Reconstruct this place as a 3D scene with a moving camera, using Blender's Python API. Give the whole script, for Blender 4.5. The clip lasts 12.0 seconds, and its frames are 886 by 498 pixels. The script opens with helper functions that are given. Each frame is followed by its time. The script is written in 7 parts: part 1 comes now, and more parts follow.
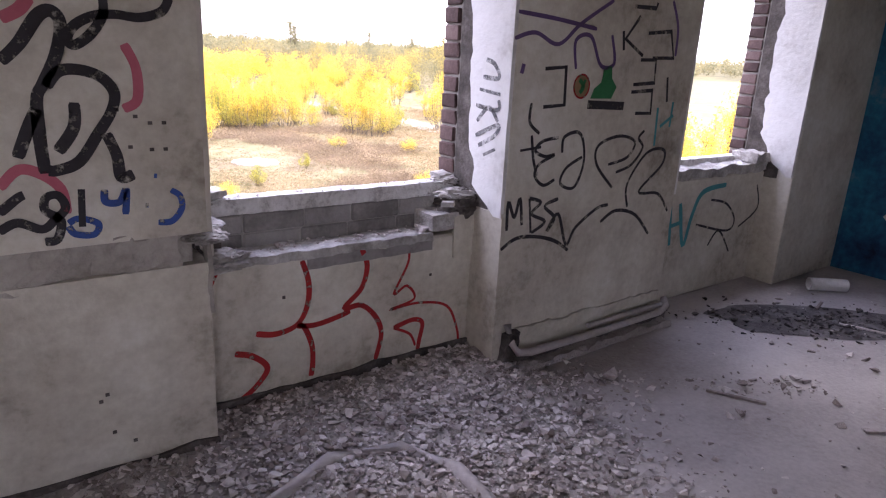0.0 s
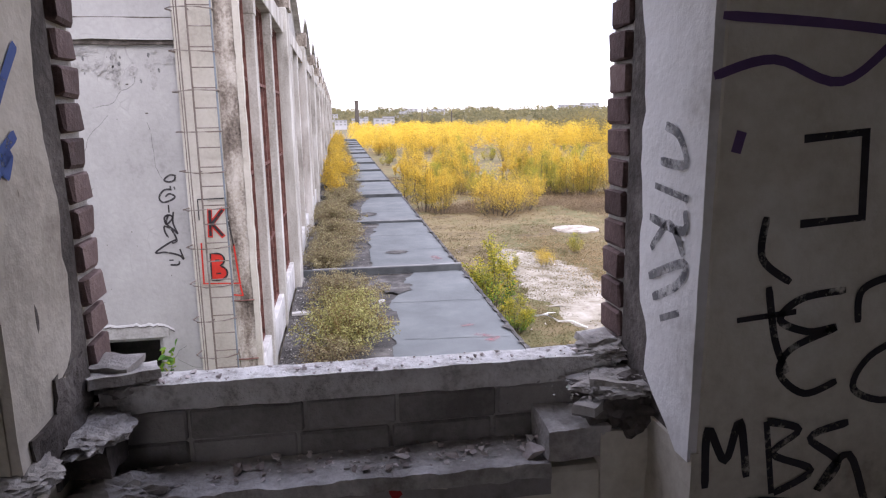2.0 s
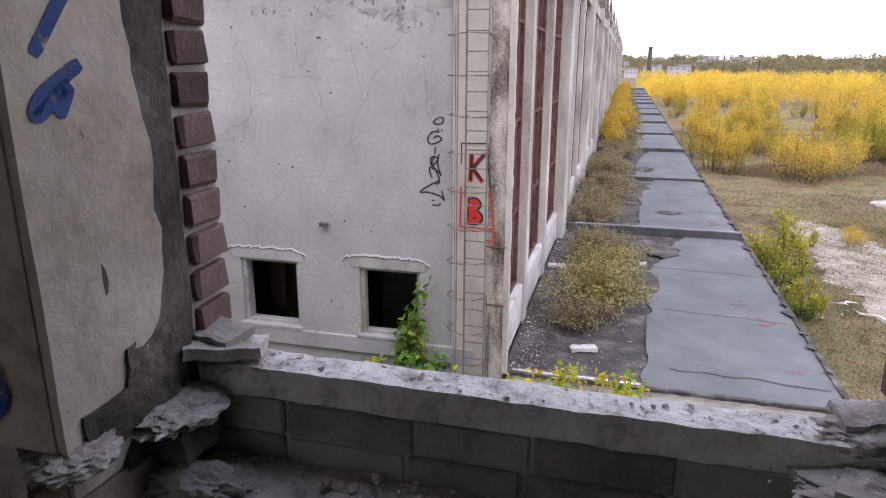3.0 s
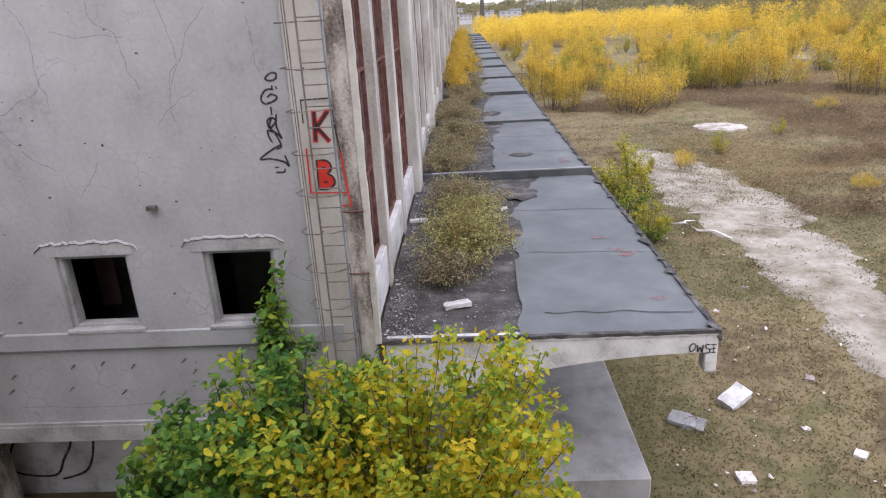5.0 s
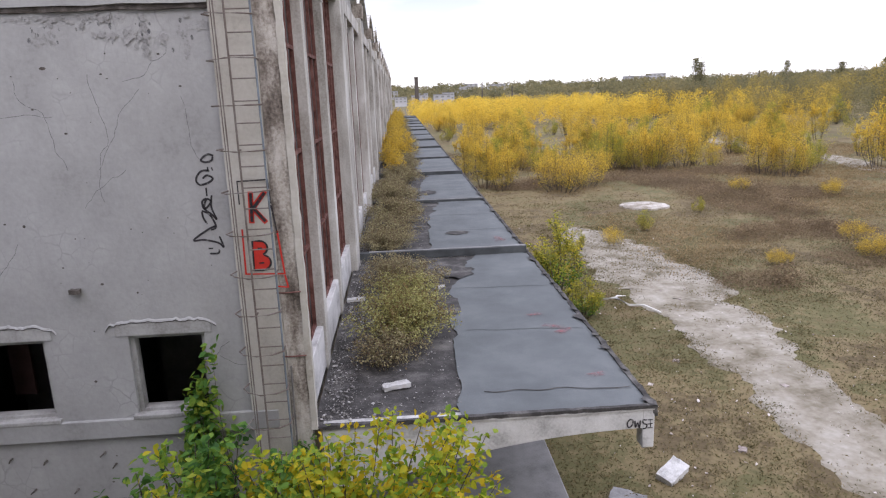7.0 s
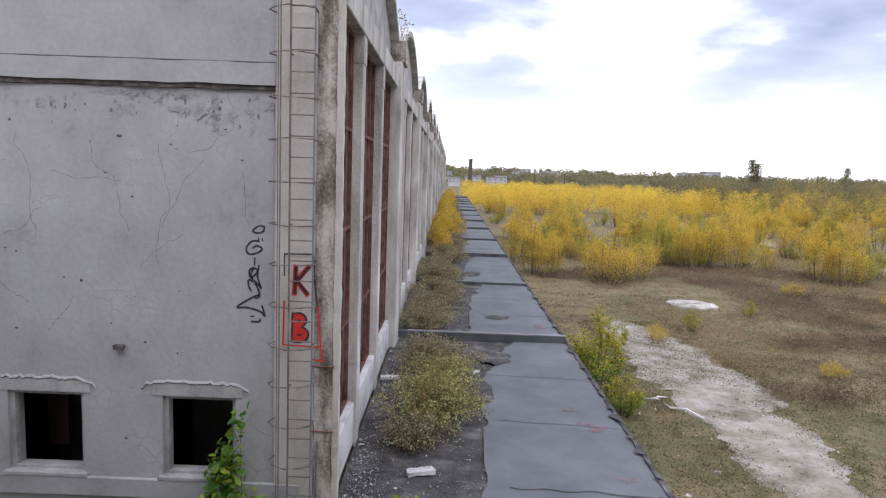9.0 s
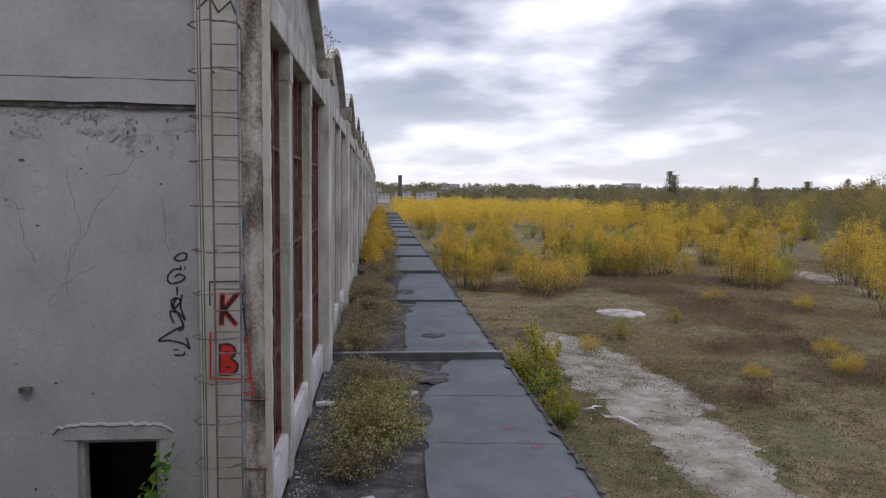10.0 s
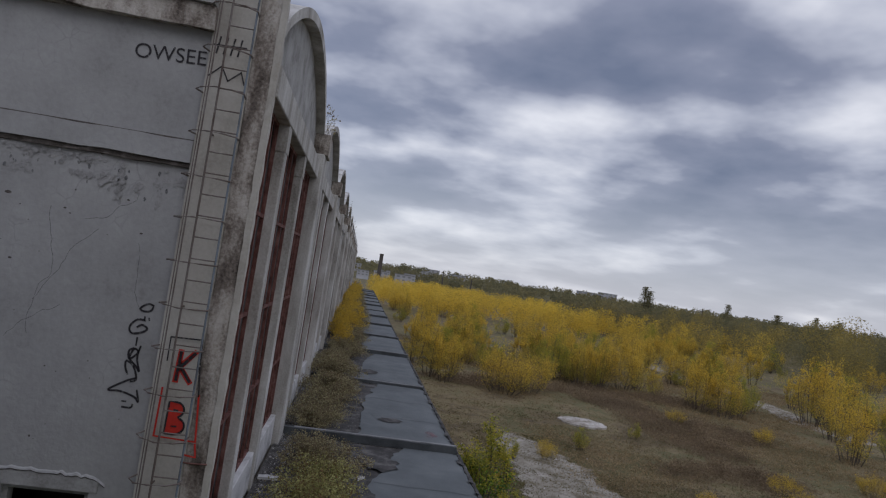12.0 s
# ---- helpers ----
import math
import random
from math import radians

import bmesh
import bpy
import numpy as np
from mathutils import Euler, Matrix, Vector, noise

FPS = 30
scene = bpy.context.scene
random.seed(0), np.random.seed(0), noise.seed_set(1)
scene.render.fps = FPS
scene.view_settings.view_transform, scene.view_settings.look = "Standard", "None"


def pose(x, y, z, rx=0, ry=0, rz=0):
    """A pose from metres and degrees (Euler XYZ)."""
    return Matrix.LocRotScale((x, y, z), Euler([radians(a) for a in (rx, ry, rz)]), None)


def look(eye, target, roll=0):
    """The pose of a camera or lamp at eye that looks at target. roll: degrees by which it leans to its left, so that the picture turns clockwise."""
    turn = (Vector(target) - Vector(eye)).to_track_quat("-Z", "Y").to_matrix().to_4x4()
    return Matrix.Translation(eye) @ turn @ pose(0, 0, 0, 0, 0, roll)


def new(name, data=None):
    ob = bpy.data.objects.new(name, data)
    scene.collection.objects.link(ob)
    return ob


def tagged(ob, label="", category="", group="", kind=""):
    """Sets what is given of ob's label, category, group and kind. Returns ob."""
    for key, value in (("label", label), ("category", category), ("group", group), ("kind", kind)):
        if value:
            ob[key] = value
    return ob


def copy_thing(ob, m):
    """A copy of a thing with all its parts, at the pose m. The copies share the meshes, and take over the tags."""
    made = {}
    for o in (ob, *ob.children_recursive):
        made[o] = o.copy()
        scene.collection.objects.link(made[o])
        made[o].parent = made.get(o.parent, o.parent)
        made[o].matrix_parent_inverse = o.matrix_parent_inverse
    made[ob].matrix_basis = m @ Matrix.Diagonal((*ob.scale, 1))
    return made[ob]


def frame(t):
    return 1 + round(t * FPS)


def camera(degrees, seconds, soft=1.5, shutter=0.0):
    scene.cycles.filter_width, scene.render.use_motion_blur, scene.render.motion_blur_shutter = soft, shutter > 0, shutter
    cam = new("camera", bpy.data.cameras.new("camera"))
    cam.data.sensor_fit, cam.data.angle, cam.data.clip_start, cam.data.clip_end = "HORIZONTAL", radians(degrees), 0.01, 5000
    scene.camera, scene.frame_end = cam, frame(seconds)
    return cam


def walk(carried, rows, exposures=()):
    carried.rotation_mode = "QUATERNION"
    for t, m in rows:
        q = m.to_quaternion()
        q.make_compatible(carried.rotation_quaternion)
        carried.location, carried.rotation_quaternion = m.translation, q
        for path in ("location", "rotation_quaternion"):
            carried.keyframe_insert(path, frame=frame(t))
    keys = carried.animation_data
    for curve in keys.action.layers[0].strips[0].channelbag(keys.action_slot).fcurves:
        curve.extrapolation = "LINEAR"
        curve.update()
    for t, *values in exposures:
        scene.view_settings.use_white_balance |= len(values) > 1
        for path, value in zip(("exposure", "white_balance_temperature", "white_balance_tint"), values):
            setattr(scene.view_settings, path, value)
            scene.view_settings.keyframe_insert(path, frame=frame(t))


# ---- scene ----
cam = camera(67.9, 12.0, soft=1.2)
PATH = [
    (0, (0.781, -0.855, 1.506), (1.952, 0.664, 0.941), 3.0),
    (0.5, (1.126, -0.57, 1.516), (2.305, 0.934, 0.925), 4.2),
    (1, (1.519, -0.393, 1.523), (2.392, 1.309, 0.939), 2.7),
    (1.5, (1.803, -0.147, 1.516), (2.293, 1.749, 1.109), 2.3),
    (2, (2.041, 0.108, 1.522), (2.339, 2.046, 1.127), -0.8),
    (2.3, (2.251, 0.261, 1.518), (2.249, 2.218, 1.104), 1.0),
    (2.5, (2.244, 0.295, 1.537), (2.011, 2.235, 1.112), 1.2),
    (2.7, (2.258, 0.386, 1.521), (1.772, 2.268, 1.049), 0.7),
    (4.3, (2.280, 1.190, 1.460), (1.761, 3.008, 0.807), -0.8),
    (4.5, (2.225, 1.235, 1.400), (1.847, 3.088, 0.749), -2.1),
    (5, (2.150, 1.295, 1.365), (2.061, 3.177, 0.691), -3.2),
    (5.5, (2.160, 1.295, 1.385), (2.240, 3.205, 0.795), -2.3),
    (6, (2.132, 1.310, 1.401), (2.244, 3.236, 0.873), -2.0),
    (6.5, (2.124, 1.285, 1.417), (2.243, 3.224, 0.943), -2.3),
    (7, (2.132, 1.291, 1.413), (2.245, 3.235, 0.953), -2.1),
    (8.8, (2.184, 1.108, 1.520), (2.215, 3.071, 1.142), 2.0),
    (9, (2.195, 1.236, 1.527), (2.176, 3.223, 1.302), 2.0),
    (9.5, (2.140, 1.430, 1.550), (2.173, 3.418, 1.339), 0.4),
    (10, (2.149, 1.470, 1.568), (2.336, 3.454, 1.396), 0.8),
    (10.5, (2.200, 1.470, 1.555), (2.483, 3.445, 1.394), 2.0),
    (11, (2.195, 1.470, 1.555), (2.611, 3.420, 1.387), 1.4),
    (11.5, (2.156, 1.283, 1.641), (2.523, 3.248, 1.693), 7.0),
    (12, (2.203, 1.290, 1.623), (2.438, 3.274, 1.715), 8.7),
]
EXPOSURES = [(0, 3.3, 6550, 26), (0.5, 3.3, 6500, 25), (1, 3.3, 6400, 24), (1.5, 2.8, 6500, 22), (2, 1.9, 6700, 20), (2.5, 1.6, 6800, 20), (4.3, 1.55, 6850, 18), (5, 1.5, 6800, 16), (5.5, 1.5, 6800, 17),
             (7, 1.2, 6700, 15), (8.8, 1.2, 6600, 14), (9, 1.1, 6550, 14), (9.5, 0.55, 6550, 13), (10, 0.32, 6550, 14), (10.5, 0.05, 6550, 14), (11, 0.0, 6450, 13), (11.5, 0.15, 6450, 12), (12, -0.3, 6350, 12)]
walk(cam, [(t, look(eye, target, roll)) for t, eye, target, roll in PATH], EXPOSURES)

# ---- world and light ----
world = bpy.data.worlds.new("overcast_sky")
scene.world = world
world.use_nodes = True


def build_sky(tree):
    nt = tree.nodes
    nt.clear()
    ln = tree.links.new
    out = nt.new("ShaderNodeOutputWorld")
    bg = nt.new("ShaderNodeBackground")
    sky = nt.new("ShaderNodeTexSky")
    sky.sky_type = "NISHITA"
    sky.sun_disc = False
    sky.sun_elevation = radians(47)
    sky.sun_rotation = radians(144)
    co = nt.new("ShaderNodeTexCoord")
    sep = nt.new("ShaderNodeSeparateXYZ")
    ln(co.outputs["Generated"], sep.inputs[0])
    lift = nt.new("ShaderNodeMath")
    lift.operation = "ADD"
    lift.inputs[1].default_value = 0.20
    ln(sep.outputs[2], lift.inputs[0])
    low = nt.new("ShaderNodeMath")
    low.operation = "MAXIMUM"
    low.inputs[1].default_value = 0.05
    ln(lift.outputs[0], low.inputs[0])
    flat = nt.new("ShaderNodeVectorMath")
    flat.operation = "DIVIDE"
    three = nt.new("ShaderNodeCombineXYZ")
    for i in range(3):
        ln(low.outputs[0], three.inputs[i])
    ln(co.outputs["Generated"], flat.inputs[0])
    ln(three.outputs[0], flat.inputs[1])
    n1 = nt.new("ShaderNodeTexNoise")
    n1.inputs["Scale"].default_value = 1.6
    n1.inputs["Detail"].default_value = 5
    n1.inputs["Roughness"].default_value = 0.48
    n1.inputs["Distortion"].default_value = 0.0
    shift = nt.new("ShaderNodeVectorMath")
    shift.inputs[1].default_value = (5.3, 0.4, 1.4)
    ln(flat.outputs[0], shift.inputs[0])
    ln(shift.outputs[0], n1.inputs["Vector"])
    ramp = nt.new("ShaderNodeValToRGB")
    el = ramp.color_ramp.elements
    el[0].position, el[0].color = 0.36, (0.165, 0.19, 0.27, 1)
    el[1].position, el[1].color = 0.70, (0.93, 0.935, 0.97, 1)
    e = el.new(0.475)
    e.color = (0.265, 0.285, 0.37, 1)
    e = el.new(0.565)
    e.color = (0.52, 0.54, 0.62, 1)
    ln(n1.outputs["Fac"], ramp.inputs[0])
    # a paler band of sky low down
    hz = nt.new("ShaderNodeMapRange")
    hz.inputs["From Min"].default_value = 0.0
    hz.inputs["From Max"].default_value = 0.20
    hz.inputs["To Min"].default_value = 0.70
    hz.inputs["To Max"].default_value = 0.0
    ln(sep.outputs[2], hz.inputs["Value"])
    mixh = nt.new("ShaderNodeMix")
    mixh.data_type = "RGBA"
    ln(hz.outputs[0], mixh.inputs["Factor"])
    ln(ramp.outputs[0], mixh.inputs["A"])
    mixh.inputs["B"].default_value = (0.74, 0.755, 0.82, 1)
    scale = nt.new("ShaderNodeVectorMath")
    scale.operation = "SCALE"
    scale.inputs["Scale"].default_value = SKY_STRENGTH
    # an overcast sky is brighter towards the zenith
    zen = nt.new("ShaderNodeMapRange")
    zen.interpolation_type = "SMOOTHSTEP"
    zen.inputs["From Min"].default_value = 0.35
    zen.inputs["From Max"].default_value = 0.95
    zen.inputs["To Min"].default_value = 1.0
    zen.inputs["To Max"].default_value = 2.7
    ln(sep.outputs[2], zen.inputs["Value"])
    dome = nt.new("ShaderNodeVectorMath")
    dome.operation = "SCALE"
    ln(mixh.outputs["Result"], dome.inputs[0])
    ln(zen.outputs[0], dome.inputs["Scale"])
    ln(dome.outputs[0], scale.inputs[0])
    thin = nt.new("ShaderNodeVectorMath")
    thin.operation = "SCALE"
    thin.inputs["Scale"].default_value = 0.02
    ln(sky.outputs[0], thin.inputs[0])
    add = nt.new("ShaderNodeVectorMath")
    ln(scale.outputs[0], add.inputs[0])
    ln(thin.outputs[0], add.inputs[1])
    ln(add.outputs[0], bg.inputs["Color"])
    bg.inputs["Strength"].default_value = 1.0
    ln(bg.outputs[0], out.inputs[0])


SKY_STRENGTH = 0.98
build_sky(world.node_tree)
sun = new("sun", bpy.data.lights.new("sun", "SUN"))
sun.data.energy, sun.data.angle, sun.data.color = 0.6, radians(50), (1.0, 0.96, 0.9)
sun.rotation_euler = (radians(43), 0, radians(36))

# ---- helpers of this scene ----
def part(name, bm, material, parent=None, label="", smooth=False):
    me = bpy.data.meshes.new(name)
    bm.normal_update()
    bm.to_mesh(me)
    bm.free()
    me.materials.append(material)
    if smooth:
        for p in me.polygons:
            p.use_smooth = True
    ob = new(name, me)
    if parent is not None:
        ob.parent = parent
    if label:
        ob["label"] = label
    return ob


def raw(name, verts, faces, material, parent=None, label=""):
    me = bpy.data.meshes.new(name)
    me.from_pydata(verts, [], faces)
    me.update()
    me.materials.append(material)
    ob = new(name, me)
    if parent is not None:
        ob.parent = parent
    if label:
        ob["label"] = label
    return ob


def thing(name, label, category, group="", kind="", at=None):
    e = new(name)
    e.empty_display_size = 0.2
    if at:
        e.location = at
    return tagged(e, label, category, group, kind)


def box(bm, x0, x1, y0, y1, z0, z1, bevel=0.0, m=None):
    vs = [bm.verts.new((x, y, z)) for x in (x0, x1) for y in (y0, y1) for z in (z0, z1)]
    if m is not None:
        for v in vs:
            v.co = m @ v.co
    quads = [(0, 1, 3, 2), (4, 6, 7, 5), (0, 4, 5, 1), (2, 3, 7, 6), (0, 2, 6, 4), (1, 5, 7, 3)]
    fs = [bm.faces.new([vs[i] for i in q]) for q in quads]
    if bevel:
        es = list({e for f in fs for e in f.edges})
        bmesh.ops.bevel(bm, geom=es, offset=bevel, segments=1, affect="EDGES", profile=0.5)
    return fs


def boxed(*spans, bevel=0.0):
    bm = bmesh.new()
    for s in spans:
        box(bm, *s, bevel=bevel)
    return bm


def rough_box(x0, x1, y0, y1, z0, z1, cell=0.12, jag=0.02, seed=0.0):
    """A block with worn, uneven faces."""
    bm = bmesh.new()
    box(bm, x0, x1, y0, y1, z0, z1)
    for axis, a, b in ((0, x0, x1), (1, y0, y1), (2, z0, z1)):
        n = int((b - a) / cell)
        for i in range(1, min(n, 60) + 1):
            p = [0, 0, 0]
            p[axis] = a + (b - a) * i / (min(n, 60) + 1)
            d = [0, 0, 0]
            d[axis] = 1
            bmesh.ops.bisect_plane(bm, geom=bm.verts[:] + bm.edges[:] + bm.faces[:], plane_co=p, plane_no=d)
    for v in bm.verts:
        q = v.co * 7 + Vector((seed, seed * 2, seed * 3))
        w = q * 3.7
        v.co += Vector((noise.noise(q) + 0.8 * noise.noise(w), noise.noise(q + Vector((9, 0, 0))) + 0.8 * noise.noise(w + Vector((9, 0, 0))), noise.noise(q + Vector((0, 9, 0))) + 0.8 * noise.noise(w + Vector((0, 9, 0))))) * jag
    return bm


def tube(bm, pts, r, sides=6):
    rings = []
    pts = [Vector(p) for p in pts]
    for i, p in enumerate(pts):
        d = (pts[min(i + 1, len(pts) - 1)] - pts[max(i - 1, 0)]).normalized()
        a = d.orthogonal().normalized()
        b = d.cross(a)
        rr = r[i] if isinstance(r, (list, tuple)) else r
        rings.append([bm.verts.new(p + (a * math.cos(2 * math.pi * k / sides) + b * math.sin(2 * math.pi * k / sides)) * rr) for k in range(sides)])
    for r0, r1 in zip(rings, rings[1:]):
        a0 = r0[0].co
        off = min(range(sides), key=lambda k: (r1[k].co - a0).length)
        for k in range(sides):
            bm.faces.new((r0[k], r0[(k + 1) % sides], r1[(k + 1 + off) % sides], r1[(k + off) % sides]))
    bm.faces.new(rings[0][::-1])
    bm.faces.new(rings[-1])


def smooth_line(pts, n=6):
    """Catmull-Rom through the points."""
    p = [pts[0]] + list(pts) + [pts[-1]]
    out = []
    for i in range(1, len(p) - 2):
        for k in range(n):
            t = k / n
            out.append(tuple(0.5 * (2 * b + (c - a) * t + (2 * a - 5 * b + 4 * c - d) * t * t + (3 * b - a - 3 * c + d) * t ** 3)
                             for a, b, c, d in zip(p[i - 1], p[i], p[i + 1], p[i + 2])))
    out.append(tuple(pts[-1]))
    return out


def stroke(bm, pts, width, place, curved=True, n=6):
    """A painted line: a ribbon on a surface; place maps (u, v) onto it."""
    line = smooth_line(pts, n) if curved and len(pts) > 2 else list(pts)
    left, right = [], []
    for i, (u, v) in enumerate(line):
        a, b = line[max(i - 1, 0)], line[min(i + 1, len(line) - 1)]
        d = Vector((b[0] - a[0], b[1] - a[1]))
        d = d.normalized() if d.length > 1e-9 else Vector((1, 0))
        w = width * (0.5 + 0.07 * noise.noise(Vector((u * 9, v * 9, width * 50))))
        if i in (0, len(line) - 1):
            w *= 0.75
        left.append(bm.verts.new(place(u - d.y * w, v + d.x * w)))
        right.append(bm.verts.new(place(u + d.y * w, v - d.x * w)))
    for i in range(len(line) - 1):
        bm.faces.new((left[i], left[i + 1], right[i + 1], right[i]))


def painted(name, strokes, width, place, material, parent, label, curved=True):
    bm = bmesh.new()
    for s in strokes:
        stroke(bm, s, width, place, curved)
    return part(name, bm, material, parent, label)


def letters(name, text, size, m, material, parent, label):
    cu = bpy.data.curves.new(name, "FONT")
    cu.body = text
    cu.size = size
    tmp = bpy.data.objects.new("tmp_text", cu)
    scene.collection.objects.link(tmp)
    bpy.context.view_layer.update()
    me = bpy.data.meshes.new_from_object(tmp.evaluated_get(bpy.context.evaluated_depsgraph_get()))
    bpy.data.objects.remove(tmp)
    me.transform(m)
    me.materials.clear()
    me.materials.append(material)
    ob = new(name, me)
    ob.parent = parent
    ob["label"] = label
    return ob


# ---- materials ----
def surface(name, tones, scale=2.0, fine=40.0, rough=0.85, bump=0.3, metal=0.0, spread=0.5, per_piece=0.0, cracks=0.0, translucent=0.0, mid=0.5, streak=1.0):
    """A rough real surface: tones mixed by coarse and fine noise, with grain in the relief."""
    m = bpy.data.materials.new(name)
    m.use_nodes = True
    nt, ln = m.node_tree.nodes, m.node_tree.links.new
    bsdf = nt["Principled BSDF"]
    bsdf.inputs["Roughness"].default_value = rough
    bsdf.inputs["Metallic"].default_value = metal
    bsdf.inputs["Specular IOR Level"].default_value = 0.25
    co = nt.new("ShaderNodeTexCoord")
    a, b = nt.new("ShaderNodeTexNoise"), nt.new("ShaderNodeTexNoise")
    for n, s, d in ((a, scale, 6), (b, fine, 5)):
        n.inputs["Scale"].default_value = s
        n.inputs["Detail"].default_value = d
        n.inputs["Roughness"].default_value = 0.6
        ln(co.outputs["Object"], n.inputs["Vector"])
    if streak != 1.0:
        mp = nt.new("ShaderNodeMapping")
        mp.inputs["Scale"].default_value = (1, 1, streak)
        ln(co.outputs["Object"], mp.inputs["Vector"])
        ln(mp.outputs[0], a.inputs["Vector"])
    mix = nt.new("ShaderNodeMath")
    mix.operation = "MULTIPLY_ADD"
    ln(b.outputs["Fac"], mix.inputs[0])
    mix.inputs[1].default_value = 0.35
    sub = nt.new("ShaderNodeMath")
    sub.operation = "ADD"
    sub.inputs[1].default_value = -0.175 + (0.5 - mid)
    ln(a.outputs["Fac"], sub.inputs[0])
    ln(sub.outputs[0], mix.inputs[2])
    fac = mix.outputs[0]
    if per_piece:
        info = nt.new("ShaderNodeObjectInfo")
        geo = nt.new("ShaderNodeNewGeometry")
        s1 = nt.new("ShaderNodeMath")
        s1.operation = "ADD"
        ln(info.outputs["Random"], s1.inputs[0])
        ln(geo.outputs["Random Per Island"], s1.inputs[1])
        fr = nt.new("ShaderNodeMath")
        fr.operation = "FRACT"
        ln(s1.outputs[0], fr.inputs[0])
        s2 = nt.new("ShaderNodeMath")
        s2.operation = "MULTIPLY_ADD"
        s2.inputs[1].default_value = per_piece
        ln(fr.outputs[0], s2.inputs[0])
        s3 = nt.new("ShaderNodeMath")
        s3.operation = "ADD"
        s3.inputs[1].default_value = -per_piece / 2
        ln(fac, s3.inputs[0])
        ln(s3.outputs[0], s2.inputs[2])
        fac = s2.outputs[0]
    ramp = nt.new("ShaderNodeValToRGB")
    el = ramp.color_ramp.elements
    lo, hi = 0.5 - spread / 2, 0.5 + spread / 2
    while len(el) < len(tones):
        el.new(0.5)
    for i, c in enumerate(tones):
        el[i].position = lo + (hi - lo) * i / (len(tones) - 1)
        el[i].color = (*c, 1)
    ln(fac, ramp.inputs[0])
    colour = ramp.outputs[0]
    height = b.outputs["Fac"]
    if cracks:
        wob = nt.new("ShaderNodeMix")
        wob.data_type = "VECTOR"
        wob.inputs["Factor"].default_value = 0.25
        ln(co.outputs["Object"], wob.inputs["A"])
        ln(a.outputs["Color"], wob.inputs["B"])
        vo = nt.new("ShaderNodeTexVoronoi")
        vo.feature = "DISTANCE_TO_EDGE"
        vo.inputs["Scale"].default_value = cracks
        ln(wob.outputs["Result"], vo.inputs["Vector"])
        cr = nt.new("ShaderNodeMapRange")
        cr.inputs["From Min"].default_value = 0.0
        cr.inputs["From Max"].default_value = 0.05
        cr.inputs["To Min"].default_value = 0.5
        cr.inputs["To Max"].default_value = 0.0
        ln(vo.outputs["Distance"], cr.inputs["Value"])
        part_of = nt.new("ShaderNodeMapRange")
        part_of.inputs["From Min"].default_value = 0.52
        part_of.inputs["From Max"].default_value = 0.72
        ln(a.outputs["Fac"], part_of.inputs["Value"])
        cm = nt.new("ShaderNodeMath")
        cm.operation = "MULTIPLY"
        ln(cr.outputs[0], cm.inputs[0])
        ln(part_of.outputs[0], cm.inputs[1])
        dark = nt.new("ShaderNodeMix")
        dark.data_type = "RGBA"
        ln(cm.outputs[0], dark.inputs["Factor"])
        ln(colour, dark.inputs["A"])
        dark.inputs["B"].default_value = (*[c * 0.45 for c in tones[0]], 1)
        colour = dark.outputs["Result"]
    ln(colour, bsdf.inputs["Base Color"])
    if bump:
        bp = nt.new("ShaderNodeBump")
        bp.inputs["Strength"].default_value = bump
        bp.inputs["Distance"].default_value = 0.01
        ln(height, bp.inputs["Height"])
        ln(bp.outputs[0], bsdf.inputs["Normal"])
    if translucent:
        tr = nt.new("ShaderNodeBsdfTranslucent")
        ln(colour, tr.inputs["Color"])
        ms = nt.new("ShaderNodeMixShader")
        ms.inputs[0].default_value = translucent
        ln(bsdf.outputs[0], ms.inputs[1])
        ln(tr.outputs[0], ms.inputs[2])
        ln(ms.outputs[0], nt["Material Output"].inputs["Surface"])
    return m


M_ROOM = surface("cream_plaster", [(0.25, 0.215, 0.165), (0.48, 0.44, 0.36), (0.61, 0.575, 0.485), (0.71, 0.685, 0.61)], 1.9, 30, 0.8, 0.35, spread=0.5)
M_REVEAL = surface("white_reveal_plaster", [(0.45, 0.43, 0.40), (0.72, 0.71, 0.69), (0.80, 0.79, 0.78)], 2.5, 30, 0.8, 0.4, spread=0.5)
M_BRICK = surface("dark_red_brick", [(0.07, 0.045, 0.042), (0.13, 0.085, 0.08), (0.20, 0.14, 0.13)], 6, 70, 0.85, 0.5, per_piece=0.5)
M_MORTAR = surface("grey_mortar", [(0.24, 0.22, 0.20), (0.44, 0.42, 0.39)], 9, 80, 0.95, 0.6)
M_RAW = surface("raw_broken_masonry", [(0.035, 0.03, 0.027), (0.09, 0.078, 0.07), (0.19, 0.17, 0.155)], 7, 60, 0.95, 0.6)
M_BLOCK = surface("grey_block", [(0.15, 0.14, 0.13), (0.27, 0.255, 0.24), (0.36, 0.34, 0.32)], 5, 50, 0.95, 0.6, per_piece=0.4)
M_SILL = surface("chipped_white_sill", [(0.16, 0.145, 0.13), (0.38, 0.36, 0.335), (0.62, 0.60, 0.57)], 9, 60, 0.95, 0.9, spread=0.5)
M_FLOOR = surface("dusty_concrete", [(0.30, 0.265, 0.25), (0.46, 0.42, 0.40), (0.58, 0.54, 0.515)], 1.3, 45, 0.95, 0.4)
M_RUBBLE = surface("plaster_rubble", [(0.25, 0.21, 0.19), (0.46, 0.41, 0.385), (0.66, 0.61, 0.58)], 9, 50, 0.95, 0.4, per_piece=0.6)
